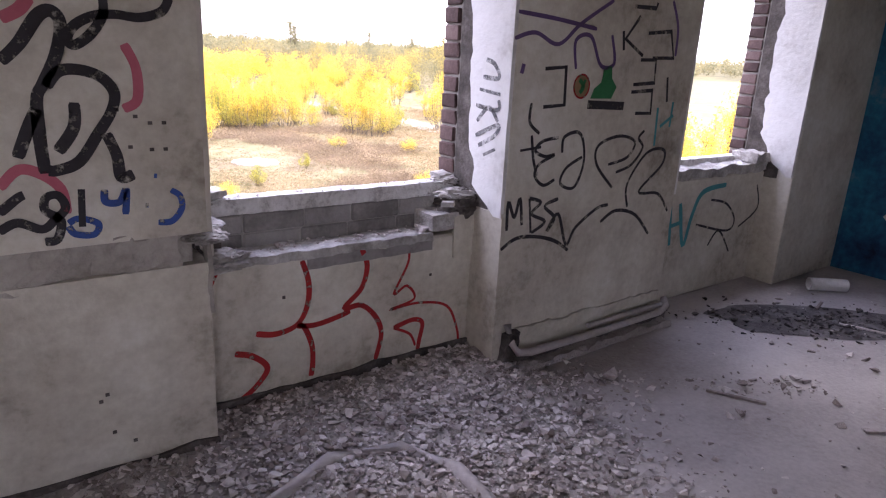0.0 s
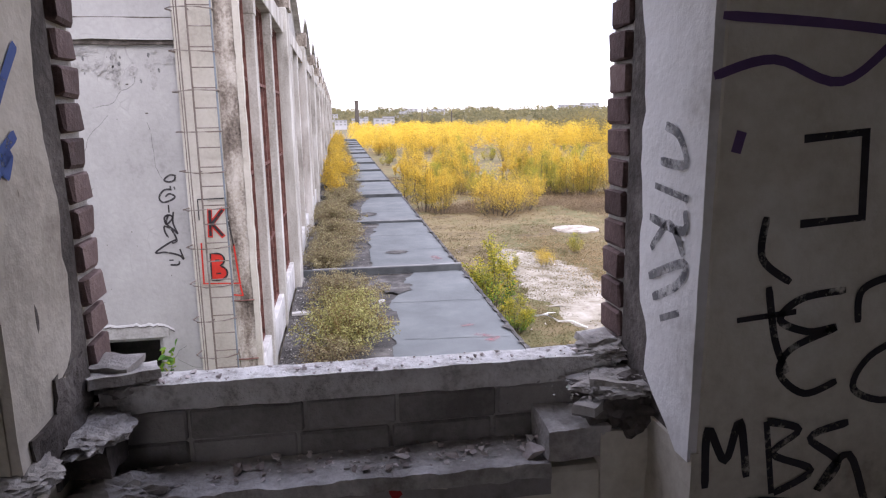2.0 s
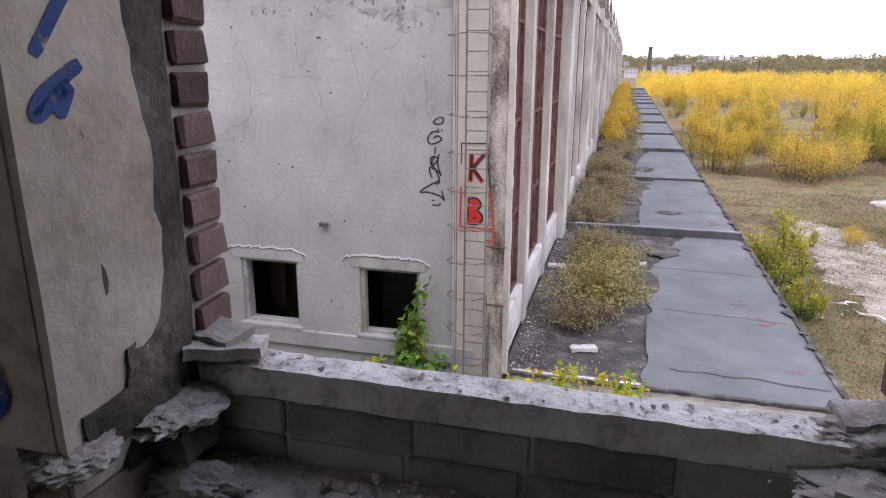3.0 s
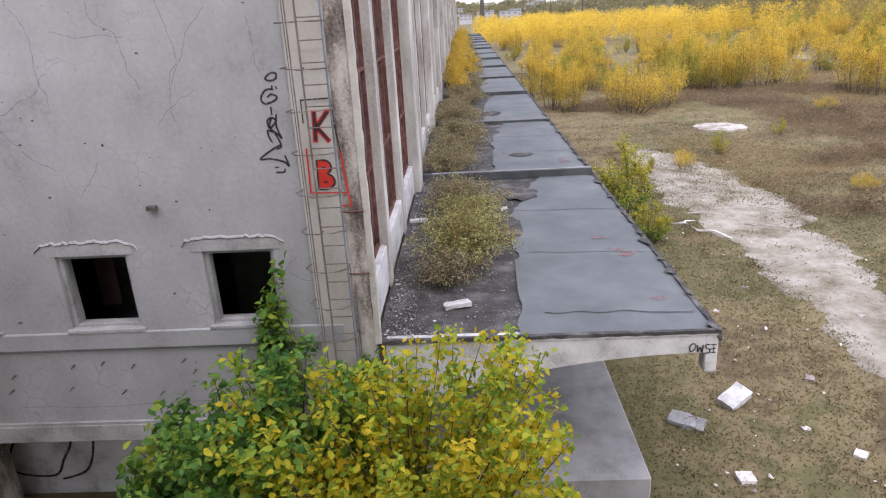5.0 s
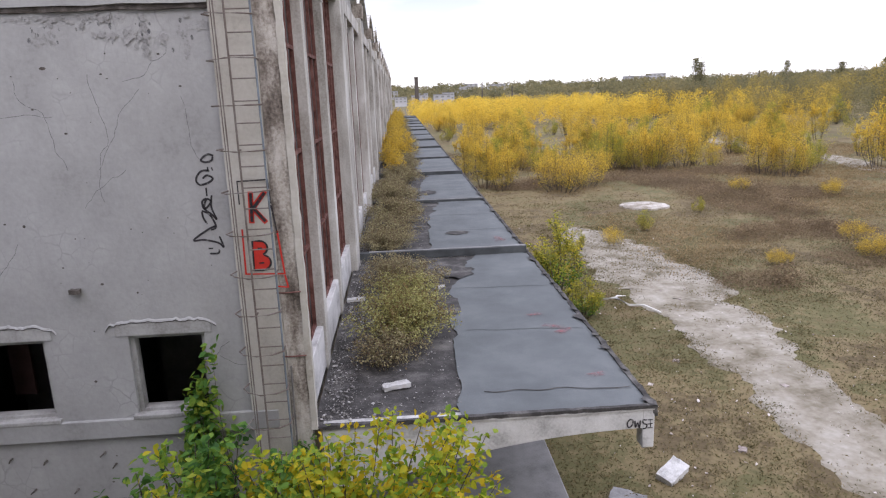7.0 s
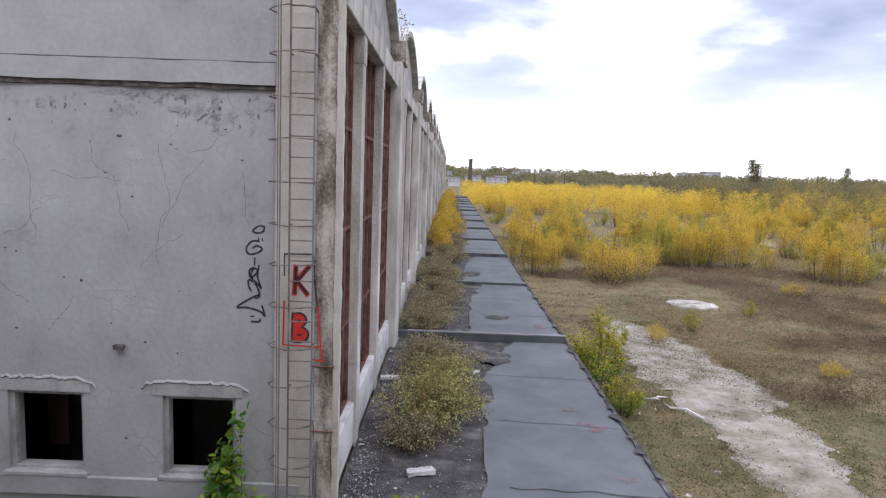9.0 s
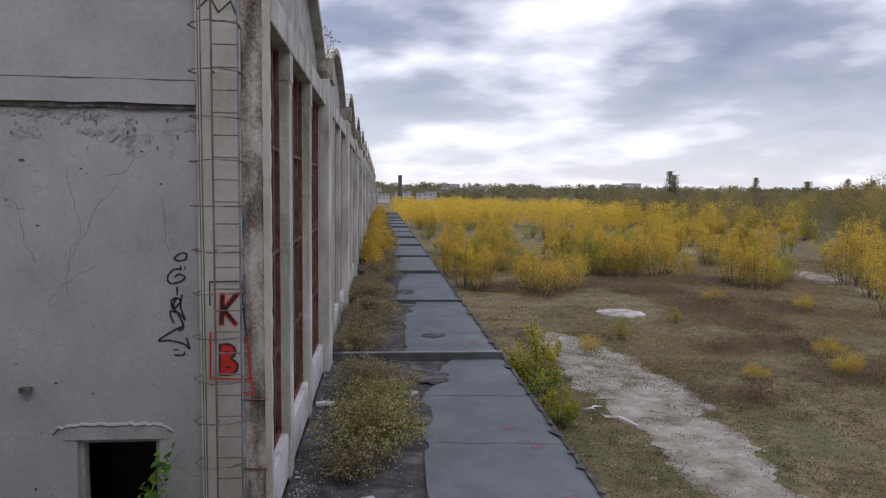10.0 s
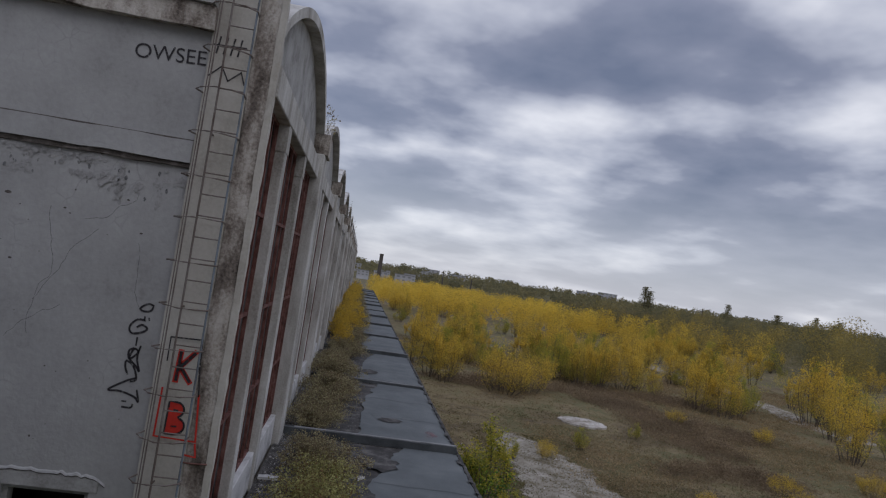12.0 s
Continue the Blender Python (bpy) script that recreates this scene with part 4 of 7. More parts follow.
LEFT_B = [[(1.185, 1.612), (1.181, 1.563), (1.145, 1.511), (1.103, 1.481), (1.087, 1.5), (1.109, 1.534), (1.157, 1.561), (1.213, 1.569), (1.278, 1.565), (1.339, 1.586), (1.363, 1.626)], [(0.876, 1.027), (0.924, 1.066), (0.94, 1.073)], [(0.87, 0.975), (0.916, 0.996), (0.973, 0.971), (1.007, 0.994), (1.038, 1.028), (1.022, 1.066), (0.991, 1.06), (0.987, 1.024), (1.022, 0.992), (1.009, 0.938), (0.977, 0.933)], [(1.083, 1.079), (1.076, 0.967)]]
LEFT_BLUE = [[(1.144, 1.073), (1.144, 1.036), (1.182, 1.032), (1.203, 1.068), (1.196, 0.992)], [(1.041, 0.981), (1.07, 0.992), (1.118, 0.972), (1.106, 0.94), (1.057, 0.946), (1.04, 0.972)], [(1.288, 0.957), (1.33, 0.957), (1.361, 0.994), (1.359, 1.035), (1.332, 1.057)], [(1.285, 1.105), (1.294, 1.104)], [(1.254, 1.015), (1.263, 1.014)]]
LEFT_PINK = [[(0.885, 1.096), (0.933, 1.143), (0.983, 1.131), (1.032, 1.083), (1.04, 1.009)], [(1.23, 1.49), (1.258, 1.422), (1.255, 1.334), (1.215, 1.307)], [(0.939, 1.539), (0.983, 1.565), (1.007, 1.597)]]
REVEAL_TAG = [[(1.414, 1.497), (1.356, 1.478), (1.325, 1.423), (1.429, 1.423)], [(1.448, 1.369), (1.307, 1.355)], [(1.466, 1.298), (1.321, 1.289), (1.316, 1.332)], [(1.453, 1.229), (1.377, 1.295), (1.312, 1.24)], [(1.457, 1.165), (1.31, 1.225), (1.328, 1.178), (1.434, 1.122)], [(1.396, 1.084), (1.317, 1.12)]]
REVEAL_BLUE = [[(1.452, 1.661), (1.396, 1.594), (1.334, 1.512)], [(1.412, 1.501), (1.338, 1.456), (1.327, 1.428), (1.384, 1.468), (1.362, 1.425)]]
END_TAG = [[(-0.28, 0.74), (-0.35, 0.76), (-0.42, 0.72), (-0.44, 0.68), (-0.38, 0.66), (-0.31, 0.68), (-0.29, 0.73)], [(-0.32, 0.59), (-0.31, 0.55)], [(-0.37, 0.6), (-0.37, 0.54)], [(-0.35, 0.55), (-0.45, 0.55), (-0.52, 0.48), (-0.53, 0.41), (-0.48, 0.37), (-0.37, 0.4), (-0.32, 0.45), (-0.39, 0.49), (-0.45, 0.45)], [(-0.42, 0.33), (-0.42, 0.22)]]
END_TAG_LOW = [[(-0.43, 0.19), (-0.49, 0.15), (-0.47, 0.05), (-0.38, 0.14), (-0.43, 0.18), (-0.47, 0.06), (-0.38, -0.03), (-0.33, -0.09), (-0.38, 0.07), (-0.36, 0.23)], [(-0.51, 0.02), (-0.5, -0.06), (-0.46, -0.15)], [(-0.51, 0.03), (-0.41, -0.03), (-0.35, -0.19), (-0.42, -0.23)], [(-0.36, -0.18), (-0.47, -0.23), (-0.66, -0.36), (-0.52, -0.36), (-0.34, -0.41), (-0.28, -0.47), (-0.32, -0.32)], [(-0.48, -0.48), (-0.42, -0.48)], [(-0.47, -0.55), (-0.36, -0.55), (-0.34, -0.5)]]
TIP_TAG = [[(5.32, -3.39), (5.28, -3.44), (5.29, -3.52), (5.34, -3.5), (5.36, -3.42), (5.32, -3.39)], [(5.39, -3.42), (5.4, -3.53), (5.43, -3.46), (5.46, -3.54), (5.47, -3.42)], [(5.57, -3.42), (5.51, -3.42), (5.52, -3.47), (5.57, -3.5), (5.56, -3.55), (5.51, -3.56)], [(5.58, -3.42), (5.66, -3.42)], [(5.58, -3.49), (5.66, -3.48)], [(5.58, -3.55), (5.66, -3.55)], [(5.62, -3.41), (5.63, -3.56)]]
WING_RED = [[(-7.45, 2.04), (-7.58, 1.13), (-7.4, 0.62), (-7.1, 0.98), (-7.08, 1.55)], [(-7.05, 1.65), (-6.68, 1.5), (-6.33, 1.28), (-6.75, 1.26), (-7.08, 1.41)], [(-7.06, 0.98), (-6.61, 0.76), (-5.92, 0.61), (-5.61, 0.71), (-5.71, 1.1), (-5.91, 1.58)]]
WING_BLK = [[(-6.85, 1.88), (-6.54, 1.7), (-6.18, 1.72), (-5.9, 1.78), (-5.58, 1.67)], [(-6.85, 1.23), (-6.74, 1.12), (-6.91, 1.08)], [(-6.67, 1.22), (-6.66, 1.08)], [(-6.5, 1.15), (-6.35, 1.04)], [(-6.12, 1.59), (-6.09, 1.35)], [(-7.07, 0.76), (-6.66, 0.74)], [(-5.97, 0.93), (-6.04, 0.82), (-5.92, 0.81), (-5.97, 0.93)]]
MURAL = [[(-6.79, -7.01), (-6.54, -6.63), (-6.04, -6.38), (-5.52, -6.64), (-5.76, -7.14), (-5.99, -7.47), (-6.57, -7.45), (-6.84, -7.32)], [(-5.52, -6.64), (-5.14, -6.3), (-5.09, -6.74), (-5.34, -7.36), (-5.88, -7.57)], [(-7.65, -7.15), (-7.07, -6.94)], [(-7.6, -7.51), (-7.08, -7.36)]]

on_pier = lambda u, v: (u, PIER - 0.004, v)
on_breast = lambda u, v: (u, IN - 0.004, v)
on_end = lambda u, v: (u, EW - 0.005, v)
on_strip = lambda u, v: (u, EW - 0.05, v)
painted("graffiti", BREAST, 0.024, on_breast, M_REDP, wall_north, "red spray-painted curves")
painted("graffiti", BREAST_THIN, 0.013, on_breast, M_REDP, wall_north, "thin red spray-painted curves")
painted("graffiti", TAGS_A, 0.016, on_pier, M_BLACKP, wall_north, "black sprayed tag")
painted("graffiti", TAGS_B, 0.016, on_pier, M_BLACKP, wall_north, "black sprayed loops")
painted("graffiti", TAGS_C, 0.018, on_pier, M_BLACKP, wall_north, "black sprayed tag over an arc")
painted("graffiti", TAGS_SQ, 0.022, on_pier, M_BLACKP, wall_north, "black angular sprayed marks", curved=False)
painted("graffiti", TAGS_PURPLE, 0.018, on_pier, M_PURPLEP, wall_north, "faded purple sprayed lines")
painted("graffiti", TEAL, 0.022, on_pier, M_TEALP, wall_north, "teal sprayed strokes")
painted("graffiti", TEAL2, 0.035, on_breast, M_TEALP, wall_north, "teal sprayed strokes")
painted("graffiti", BLK2, 0.016, on_breast, M_BLACKP, wall_north, "black sprayed tag")
painted("graffiti", LEFT_PINK, 0.03, lambda u, v: (u, LP - 0.004, v), M_PINKP, wall_north, "pink sprayed arcs")
painted("graffiti", LEFT_A, 0.032, lambda u, v: (u, LP - 0.006, v), M_BLACKP, wall_north, "broad black sprayed letters")
painted("graffiti", LEFT_B, 0.026, lambda u, v: (u, LP - 0.008, v), M_BLACKP, wall_north, "broad black sprayed letters")
painted("graffiti", LEFT_BLUE, 0.02, lambda u, v: (u, LP - 0.007, v), M_BLUEP, wall_north, "blue sprayed marks and a smile")
painted("graffiti", REVEAL_TAG, 0.02, lambda u, v: (W1[1] - 0.02, u, v), M_SMUDGE, wall_north, "smudged black vertical tag")
painted("graffiti", REVEAL_BLUE, 0.022, lambda u, v: (LX + (W1[0] - LX) * (u - LP) / (SOLID - 0.02 - LP) + 0.02, u, v), M_BLUEP, wall_north, "blue sprayed zigzag")
painted("graffiti", END_TAG_LOW, 0.026, on_end, M_BLACKP, hall, "black vertical tag")
painted("graffiti", TIP_TAG, 0.022, lambda u, v: (u, EW - 0.011, v + 0.02), M_BLACKP, hall, "small black tag on the beam end")
painted("graffiti", END_TAG, 0.026, on_end, M_BLACKP, hall, "black vertical tag")
painted("graffiti", WING_RED, 0.16, on_end, M_KBRED, hall, "broad red sprayed letters")
painted("graffiti", WING_BLK, 0.03, lambda u, v: (u, EW - 0.009, v), M_BLACKP, hall, "small black tags")
painted("graffiti", [[(u + 0.0, v + 0.9) for u, v in s] for s in MURAL], 0.05, lambda u, v: (u, EW + 1.49, v), M_BLACKP, hall, "black outlined mural")


def disc(bm, cx, cz, r, y, n=20, squash=1.0):
    bm.faces.new([bm.verts.new((cx + r * squash * math.cos(2 * math.pi * k / n), y, cz + r * math.sin(2 * math.pi * k / n))) for k in range(n)])


# small sticker-like painted roundel and green shape on the pier
bm = bmesh.new()
disc(bm, 3.15, 1.40, 0.052, PIER - 0.004)
roundel = part("roundel", bm, surface("tan_paint", [(0.26, 0.17, 0.09), (0.33, 0.23, 0.13)], 9, 40), wall_north, "tan painted roundel")
painted("roundel_ring", [[(3.15 + 0.052 * math.cos(a / 12 * 6.284), 1.40 + 0.052 * math.sin(a / 12 * 6.284)) for a in range(13)]], 0.009, lambda u, v: (u, PIER - 0.007, v), M_REDP, roundel, "dark red ring")
painted("roundel_mark", [[(3.13, 1.43), (3.16, 1.40), (3.14, 1.37)], [(3.17, 1.43), (3.15, 1.39)]], 0.02, lambda u, v: (u, PIER - 0.008, v), M_GREENP, roundel, "dark green mark")
bm = bmesh.new()
bm.faces.new([bm.verts.new((x, PIER - 0.004, z)) for x, z in ((3.22, 1.345), (3.37, 1.345), (3.40, 1.40), (3.36, 1.44), (3.35, 1.495), (3.30, 1.49), (3.285, 1.42), (3.24, 1.39))])
part("green_shape", bm, M_GREENP, wall_north, "green painted shape")
painted("dark_bar", [[(3.205, 1.318), (3.47, 1.31)]], 0.05, lambda u, v: (u, PIER - 0.005, v), M_BLACKP, wall_north, "black painted bar", curved=False)
painted("dark_spot", [[(2.765, 1.47), (2.785, 1.465)]], 0.05, on_pier, M_PURPLEP, wall_north, "smudged purple spot", curved=False)

# red and black letters on the strip behind the ladder
letter_k = painted("letter_k", [[(0.15, 0.26), (0.13, -0.16)], [(0.34, 0.26), (0.16, 0.04), (0.32, -0.16)]], 0.09, on_strip, M_KBRED, hall, "red letter K", curved=False)
painted("letter_k_core", [[(0.15, 0.24), (0.135, -0.14)], [(0.33, 0.24), (0.17, 0.04), (0.31, -0.14)]], 0.05, lambda u, v: (u, EW - 0.054, v), M_BLACKP, letter_k, "black core of the letter", curved=False)
B_EDGE = [(0.10, -0.80), (0.11, -0.40)] + [(0.20 + 0.10 * math.cos(t), -0.495 + 0.095 * math.sin(t)) for t in [math.pi * (0.5 - k / 8) for k in range(8)]] + [(0.21 + 0.12 * math.cos(t), -0.695 + 0.105 * math.sin(t)) for t in [math.pi * (0.5 - k / 8) for k in range(1, 9)]]
bm = bmesh.new()
bm.faces.new([bm.verts.new((x, EW - 0.05, z)) for x, z in B_EDGE])
letter_b = part("letter_b", bm, M_KBRED, hall, "red filled letter B")
painted("letter_outline", [B_EDGE + B_EDGE[:1]], 0.026, lambda u, v: (u, EW - 0.054, v), M_BLACKP, letter_b, "black outline of the letter B", curved=False)
painted("letter_notch", [[(0.17, -0.50), (0.23, -0.50)], [(0.17, -0.70), (0.24, -0.70)]], 0.03, lambda u, v: (u, EW - 0.056, v), M_BLACKP, letter_b, "black inner strokes of the letter B", curved=False)
painted("letter_box", [[(0.0, 0.1), (0.0, 0.40), (0.39, 0.41), (0.40, 0.1), (0.45, -0.3)]], 0.025, lambda u, v: (u, EW - 0.074, v), M_BLACKP, hall, "black box line", curved=False)
painted("letter_box", [[(0.0, -0.23), (-0.01, -0.84), (0.50, -0.86), (0.45, -0.27)], [(0.50, -0.88), (0.53, -1.05), (0.38, -1.03)]], 0.03, lambda u, v: (u, EW - 0.074, v), M_KBRED, hall, "red box line", curved=False)
letters("painted_word", "OWSEE", 0.27, pose(-1.05, EW - 0.006, 3.83, 90, -3, 0), M_BLACKP, hall, "black hand-painted word")
painted("graffiti", [[(-0.05 + 0.09 * k, 4.05), (-0.02 + 0.09 * k, 4.28)] for k in range(4)] + [[(-0.1, 4.16), (0.32, 4.18)], [(-0.1, 3.75), (0.05, 3.9), (0.15, 3.72), (0.3, 3.86), (0.36, 3.7)]], 0.03, on_strip, M_BLACKP, hall, "black scrawl", curved=False)
M_PINKFELT = surface("faded_pink_paint", [(0.26, 0.11, 0.12), (0.34, 0.14, 0.15)], 3, 30, 0.8, 0.1)
patchy(M_PINKFELT, 0.44, 0.72, 7)
painted("paint_patch", [[(4.95, 13.1), (5.2, 13.3), (4.8, 13.6)], [(4.6, 14.2), (4.9, 14.3)], [(5.0, 11.1), (5.3, 11.2)]], 0.2, lambda u, v: (u, v, CZ + 0.026), M_PINKFELT, canopy, "faded pink paint scuffs on felt")
painted("paint_patch", [[(4.95, 21.3), (5.2, 21.5), (5.05, 21.8), (5.2, 22.0)]], 0.22, lambda u, v: (u, v, CZ + 0.022), M_PINKFELT, canopy, "faded pink paint patch on felt")
# blistered patches where the plaster has come off
rng = random.Random(5)
bm = bmesh.new()
for k in range(30):
    x, z = rng.uniform(-3.4, -0.3), 2.42 - abs(rng.gauss(0, 0.2))
    r = rng.uniform(0.004, 0.018)
    n = 9
    bm.faces.new([bm.verts.new((x + r * (1 + 0.5 * rng.random()) * math.cos(2 * math.pi * q / n), EW - 0.003, z + 1.7 * r * (1 + 0.5 * rng.random()) * math.sin(2 * math.pi * q / n))) for q in range(n)])
part("plaster_blisters", bm, M_SMUDGE, hall, "dark spots where paint flaked off")
bm = bmesh.new()
for k in range(130):
    x, z = rng.uniform(-7, -0.3), rng.uniform(-4.3, 2.3)
    if z < -1.3 and any(a - 0.3 < x < b + 0.3 for a, b in END_WINDOWS):
        continue
    r = 0.005 + min(0.016, rng.expovariate(200))
    disc(bm, x, z, r, EW - 0.003, 7, rng.uniform(0.8, 2.2))
part("plaster_pits", bm, M_RAW, hall, "small holes in the plaster")
for k, (x, z) in enumerate(((-5.41, -3.43), (-4.96, -3.54), (-5.06, -3.8), (-4.0, -3.4), (-4.1, -3.78), (-3.28, -3.86), (-3.06, -3.42), (-2.12, -3.54), (-2.25, -3.35), (-3.52, -3.36), (-1.6, -3.8), (-1.3, -3.45), (-5.6, -3.9), (-2.7, -3.9))):
    bm = bmesh.new()
    tube(bm, [(x, EW + 0.01, z), (x - 0.005, EW - 0.05, z - 0.005), (x - 0.02 - 0.015 * (k % 3), EW - 0.065, z - 0.04)], [0.016, 0.012, 0.009], 5)
    part("bent_rod", bm, M_RAW, hall, "bent rusty rod let into the plaster")
crack_rng = random.Random(8)
for x, z, l, a in ((-5.2, 1.9, 1.5, 70), (-3.6, 1.9, 1.6, 250), (-2.6, 1.75, 1.4, 285), (-1.7, 1.8, 1.7, 262), (-1.1, 1.6, 1.2, 240), (-0.6, 1.5, 0.9, 275), (-3.3, 0.9, 1.1, 200), (-2.2, 1.3, 1.0, 190), (-4.4, 0.3, 1.2, 300), (-0.7, 2.1, 0.8, 250), (-1.4, 0.6, 0.8, 215), (-2.9, -0.3, 0.7, 250), (-0.5, -2.0, 0.7, 300), (-0.35, -1.8, 0.5, 230), (-5.0, -4.12, 2.6, 2), (-2.3, -4.1, 1.6, 1)):
    line, d = [(x, z)], radians(a)
    for _ in range(int(l / 0.07)):
        d += crack_rng.gauss(0, 0.32 if abs(a) > 5 else 0.05)
        d += (radians(a) - d) * 0.15
        line.append((line[-1][0] + 0.07 * math.cos(d), line[-1][1] + 0.07 * math.sin(d)))
    painted("plaster_crack", [line], 0.007, lambda u, v: (u, EW - 0.002, v), M_SMUDGE, hall, "fine branching crack in the plaster", curved=False)
part("stub", rough_box(-2.33, -2.2, EW - 0.09, EW, -1.0, -0.94, 0.05, 0.012), M_RAW, hall, "rusty bracket stub")


def flakes(cx, cz, rx, rz, n, rng):
    """A ragged cluster where paint has flaked off the end wall."""
    bm = bmesh.new()
    for i in range(n):
        lift = 0.004 + 0.0004 * i
        x, z = cx + rng.gauss(0, rx), cz + rng.gauss(0, rz)
        r = rng.uniform(0.008, 0.034)
        bm.faces.new([bm.verts.new((x + r * rng.uniform(0.5, 1.2) * math.cos(a), EW - lift, z + r * rng.uniform(0.6, 1.5) * math.sin(a))) for a in [2 * math.pi * k / 9 for k in range(9)]])
    part("flaked_paint", bm, M_FLAKE, hall, "grey patch where paint flaked off")


flake_rng = random.Random(5)
for cx, cz, rx, rz, n in ((-2.2, 2.23, 0.07, 0.04, 12), (-2.05, 2.2, 0.03, 0.06, 8), (-1.33, 2.25, 0.10, 0.02, 26), (-1.08, 2.22, 0.07, 0.045, 34), (-0.94, 2.17, 0.022, 0.10, 34), (-0.72, 2.18, 0.02, 0.05, 14), (-0.48, 2.25, 0.05, 0.05, 9),
                          (-0.24, 2.33, 0.06, 0.035, 22), (-0.14, 2.22, 0.02, 0.06, 9), (-2.05, 2.38, 0.03, 0.012, 6), (-2.15, 2.47, 0.2, 0.025, 34), (-1.5, 2.46, 0.35, 0.03, 50), (-3.2, 2.3, 0.3, 0.06, 26), (-4.4, 2.35, 0.4, 0.06, 26), (-0.45, 2.12, 0.03, 0.10, 10)):
    flakes(cx, cz, rx, rz, n, flake_rng)
M_SILLW = surface("flaking_whitewash", [(0.25, 0.23, 0.21), (0.60, 0.585, 0.56), (0.74, 0.73, 0.71)], 12, 70, 0.95, 0.9, spread=0.4)


def mound(x, y, z, rx, ry, rz, seed):
    """A crumbled lump of mortar, its foot sunk into what carries it."""
    bm = bmesh.new()
    bmesh.ops.create_icosphere(bm, subdivisions=4, radius=1.0)
    for v in bm.verts:
        d = v.co.normalized()
        k = 1 + 0.28 * noise.noise(d * 2.1 + Vector((seed, 0, 0))) + 0.30 * abs(noise.noise(d * 4.5 + Vector((0, seed, 0)))) + 0.2 * noise.noise(d * 11 + Vector((0, 0, seed))) + 0.12 * noise.noise(d * 23 + Vector((seed, seed, 0)))
        v.co = Vector((x + d.x * k * rx, y + d.y * k * ry, z + d.z * k * rz))
    return bm


# ---- window sills and broken masonry in the room ----
lined_reveals(W1, 0.80)
lined_reveals(W2, 0.80)


def sill_of(w, name):
    sill = thing(name, "chipped white window sill on rough masonry blocks", "window", kind="structure")
    part("sill_slab", rough_box(w[0] + 0.03, w[1] - 0.03, SOLID - 0.035, SOLID + 0.045, 0.872, 0.935, 0.016, 0.0035), M_SILLW, sill, "chipped whitewashed sill slab")
    rng = random.Random(int(w[0] * 10))
    for z0, z1 in ((0.722, 0.792), (0.797, 0.870)):
        x = w[0] + 0.01
        while x < w[1] - 0.02:
            x1 = min(x + rng.uniform(0.20, 0.27), w[1] - 0.01)
            bm = bmesh.new()
            box(bm, x, x1 - 0.008, SOLID - 0.034 + rng.uniform(-0.006, 0.004), SOLID + 0.06, z0, z1, bevel=0.005)
            part("block", bm, M_BLOCK, sill)
            x = x1
    part("mortar_bed", boxed((w[0] + 0.005, w[1] - 0.005, SOLID - 0.026, SOLID + 0.05, 0.712, 0.868)), M_MORTAR, sill)
    return sill


window_1 = sill_of(W1, "window_1")
window_2 = sill_of(W2, "window_2")
part("inner_ledge", rough_box(W1[0] + 0.05, W1[1] - 0.24, IN - 0.008, SOLID - 0.03, 0.70, 0.738, 0.022, 0.009), M_SILL, window_1, "crumbling mortar ledge")
part("ledge_underside", rough_box(W1[0] + 0.42, W1[1] - 0.24, IN - 0.003, IN + 0.02, 0.655, 0.705, 0.025, 0.006), M_BLOCK, window_1, "bared grey block edge")
part("ledge_break", mound(W1[0] + 0.09, 1.47, 0.735, 0.10, 0.05, 0.04, 4), M_MORTAR, window_1, "ragged broken plaster corner")
part("broken_brick", rough_box(W1[0] - 0.01, W1[0] + 0.085, IN + 0.0, SOLID + 0.0, 0.79, 0.862, 0.016, 0.009, 2), M_RAW, window_1, "broken brick stub")
part("stub_mortar", mound(W1[0] + 0.03, 1.52, 0.868, 0.075, 0.10, 0.022, 3), M_SILL, window_1, "lump of pale mortar")
part("corner_lump", mound(LX - 0.0, LP + 0.03, 0.885, 0.062, 0.07, 0.022, 8), M_MORTAR, window_1, "broken pale plaster corner")
part("corner_scar", rough_box(LX - 0.006, LX + 0.01, LP - 0.004, LP + 0.03, 0.62, 0.87, 0.02, 0.008, 6), M_CHASE, window_1, "pale plaster scar down the pier edge")
part("bared_masonry", rough_box(LX - 0.004, LX + 0.03, LP + 0.035, LP + 0.15, 0.87, 0.955, 0.02, 0.010, 21), M_RAW, window_1, "dark bared masonry under torn plaster")
part("bared_masonry", rough_box(LX + 0.0, LX + 0.034, LP + 0.14, SOLID - 0.03, 0.87, 1.03, 0.025, 0.014, 22), M_RAW, window_1, "dark bared masonry under torn plaster")
part("jamb_rubble", mound(W1[0] + 0.06, SOLID + 0.02, 0.935, 0.075, 0.06, 0.03, 5), M_SILL, window_1, "crumbled mortar on the sill end")
part("jamb_rubble", mound(W1[1] - 0.05, SOLID + 0.02, 0.93, 0.075, 0.06, 0.025, 7), M_MORTAR, window_1, "crumbled mortar on the sill end")
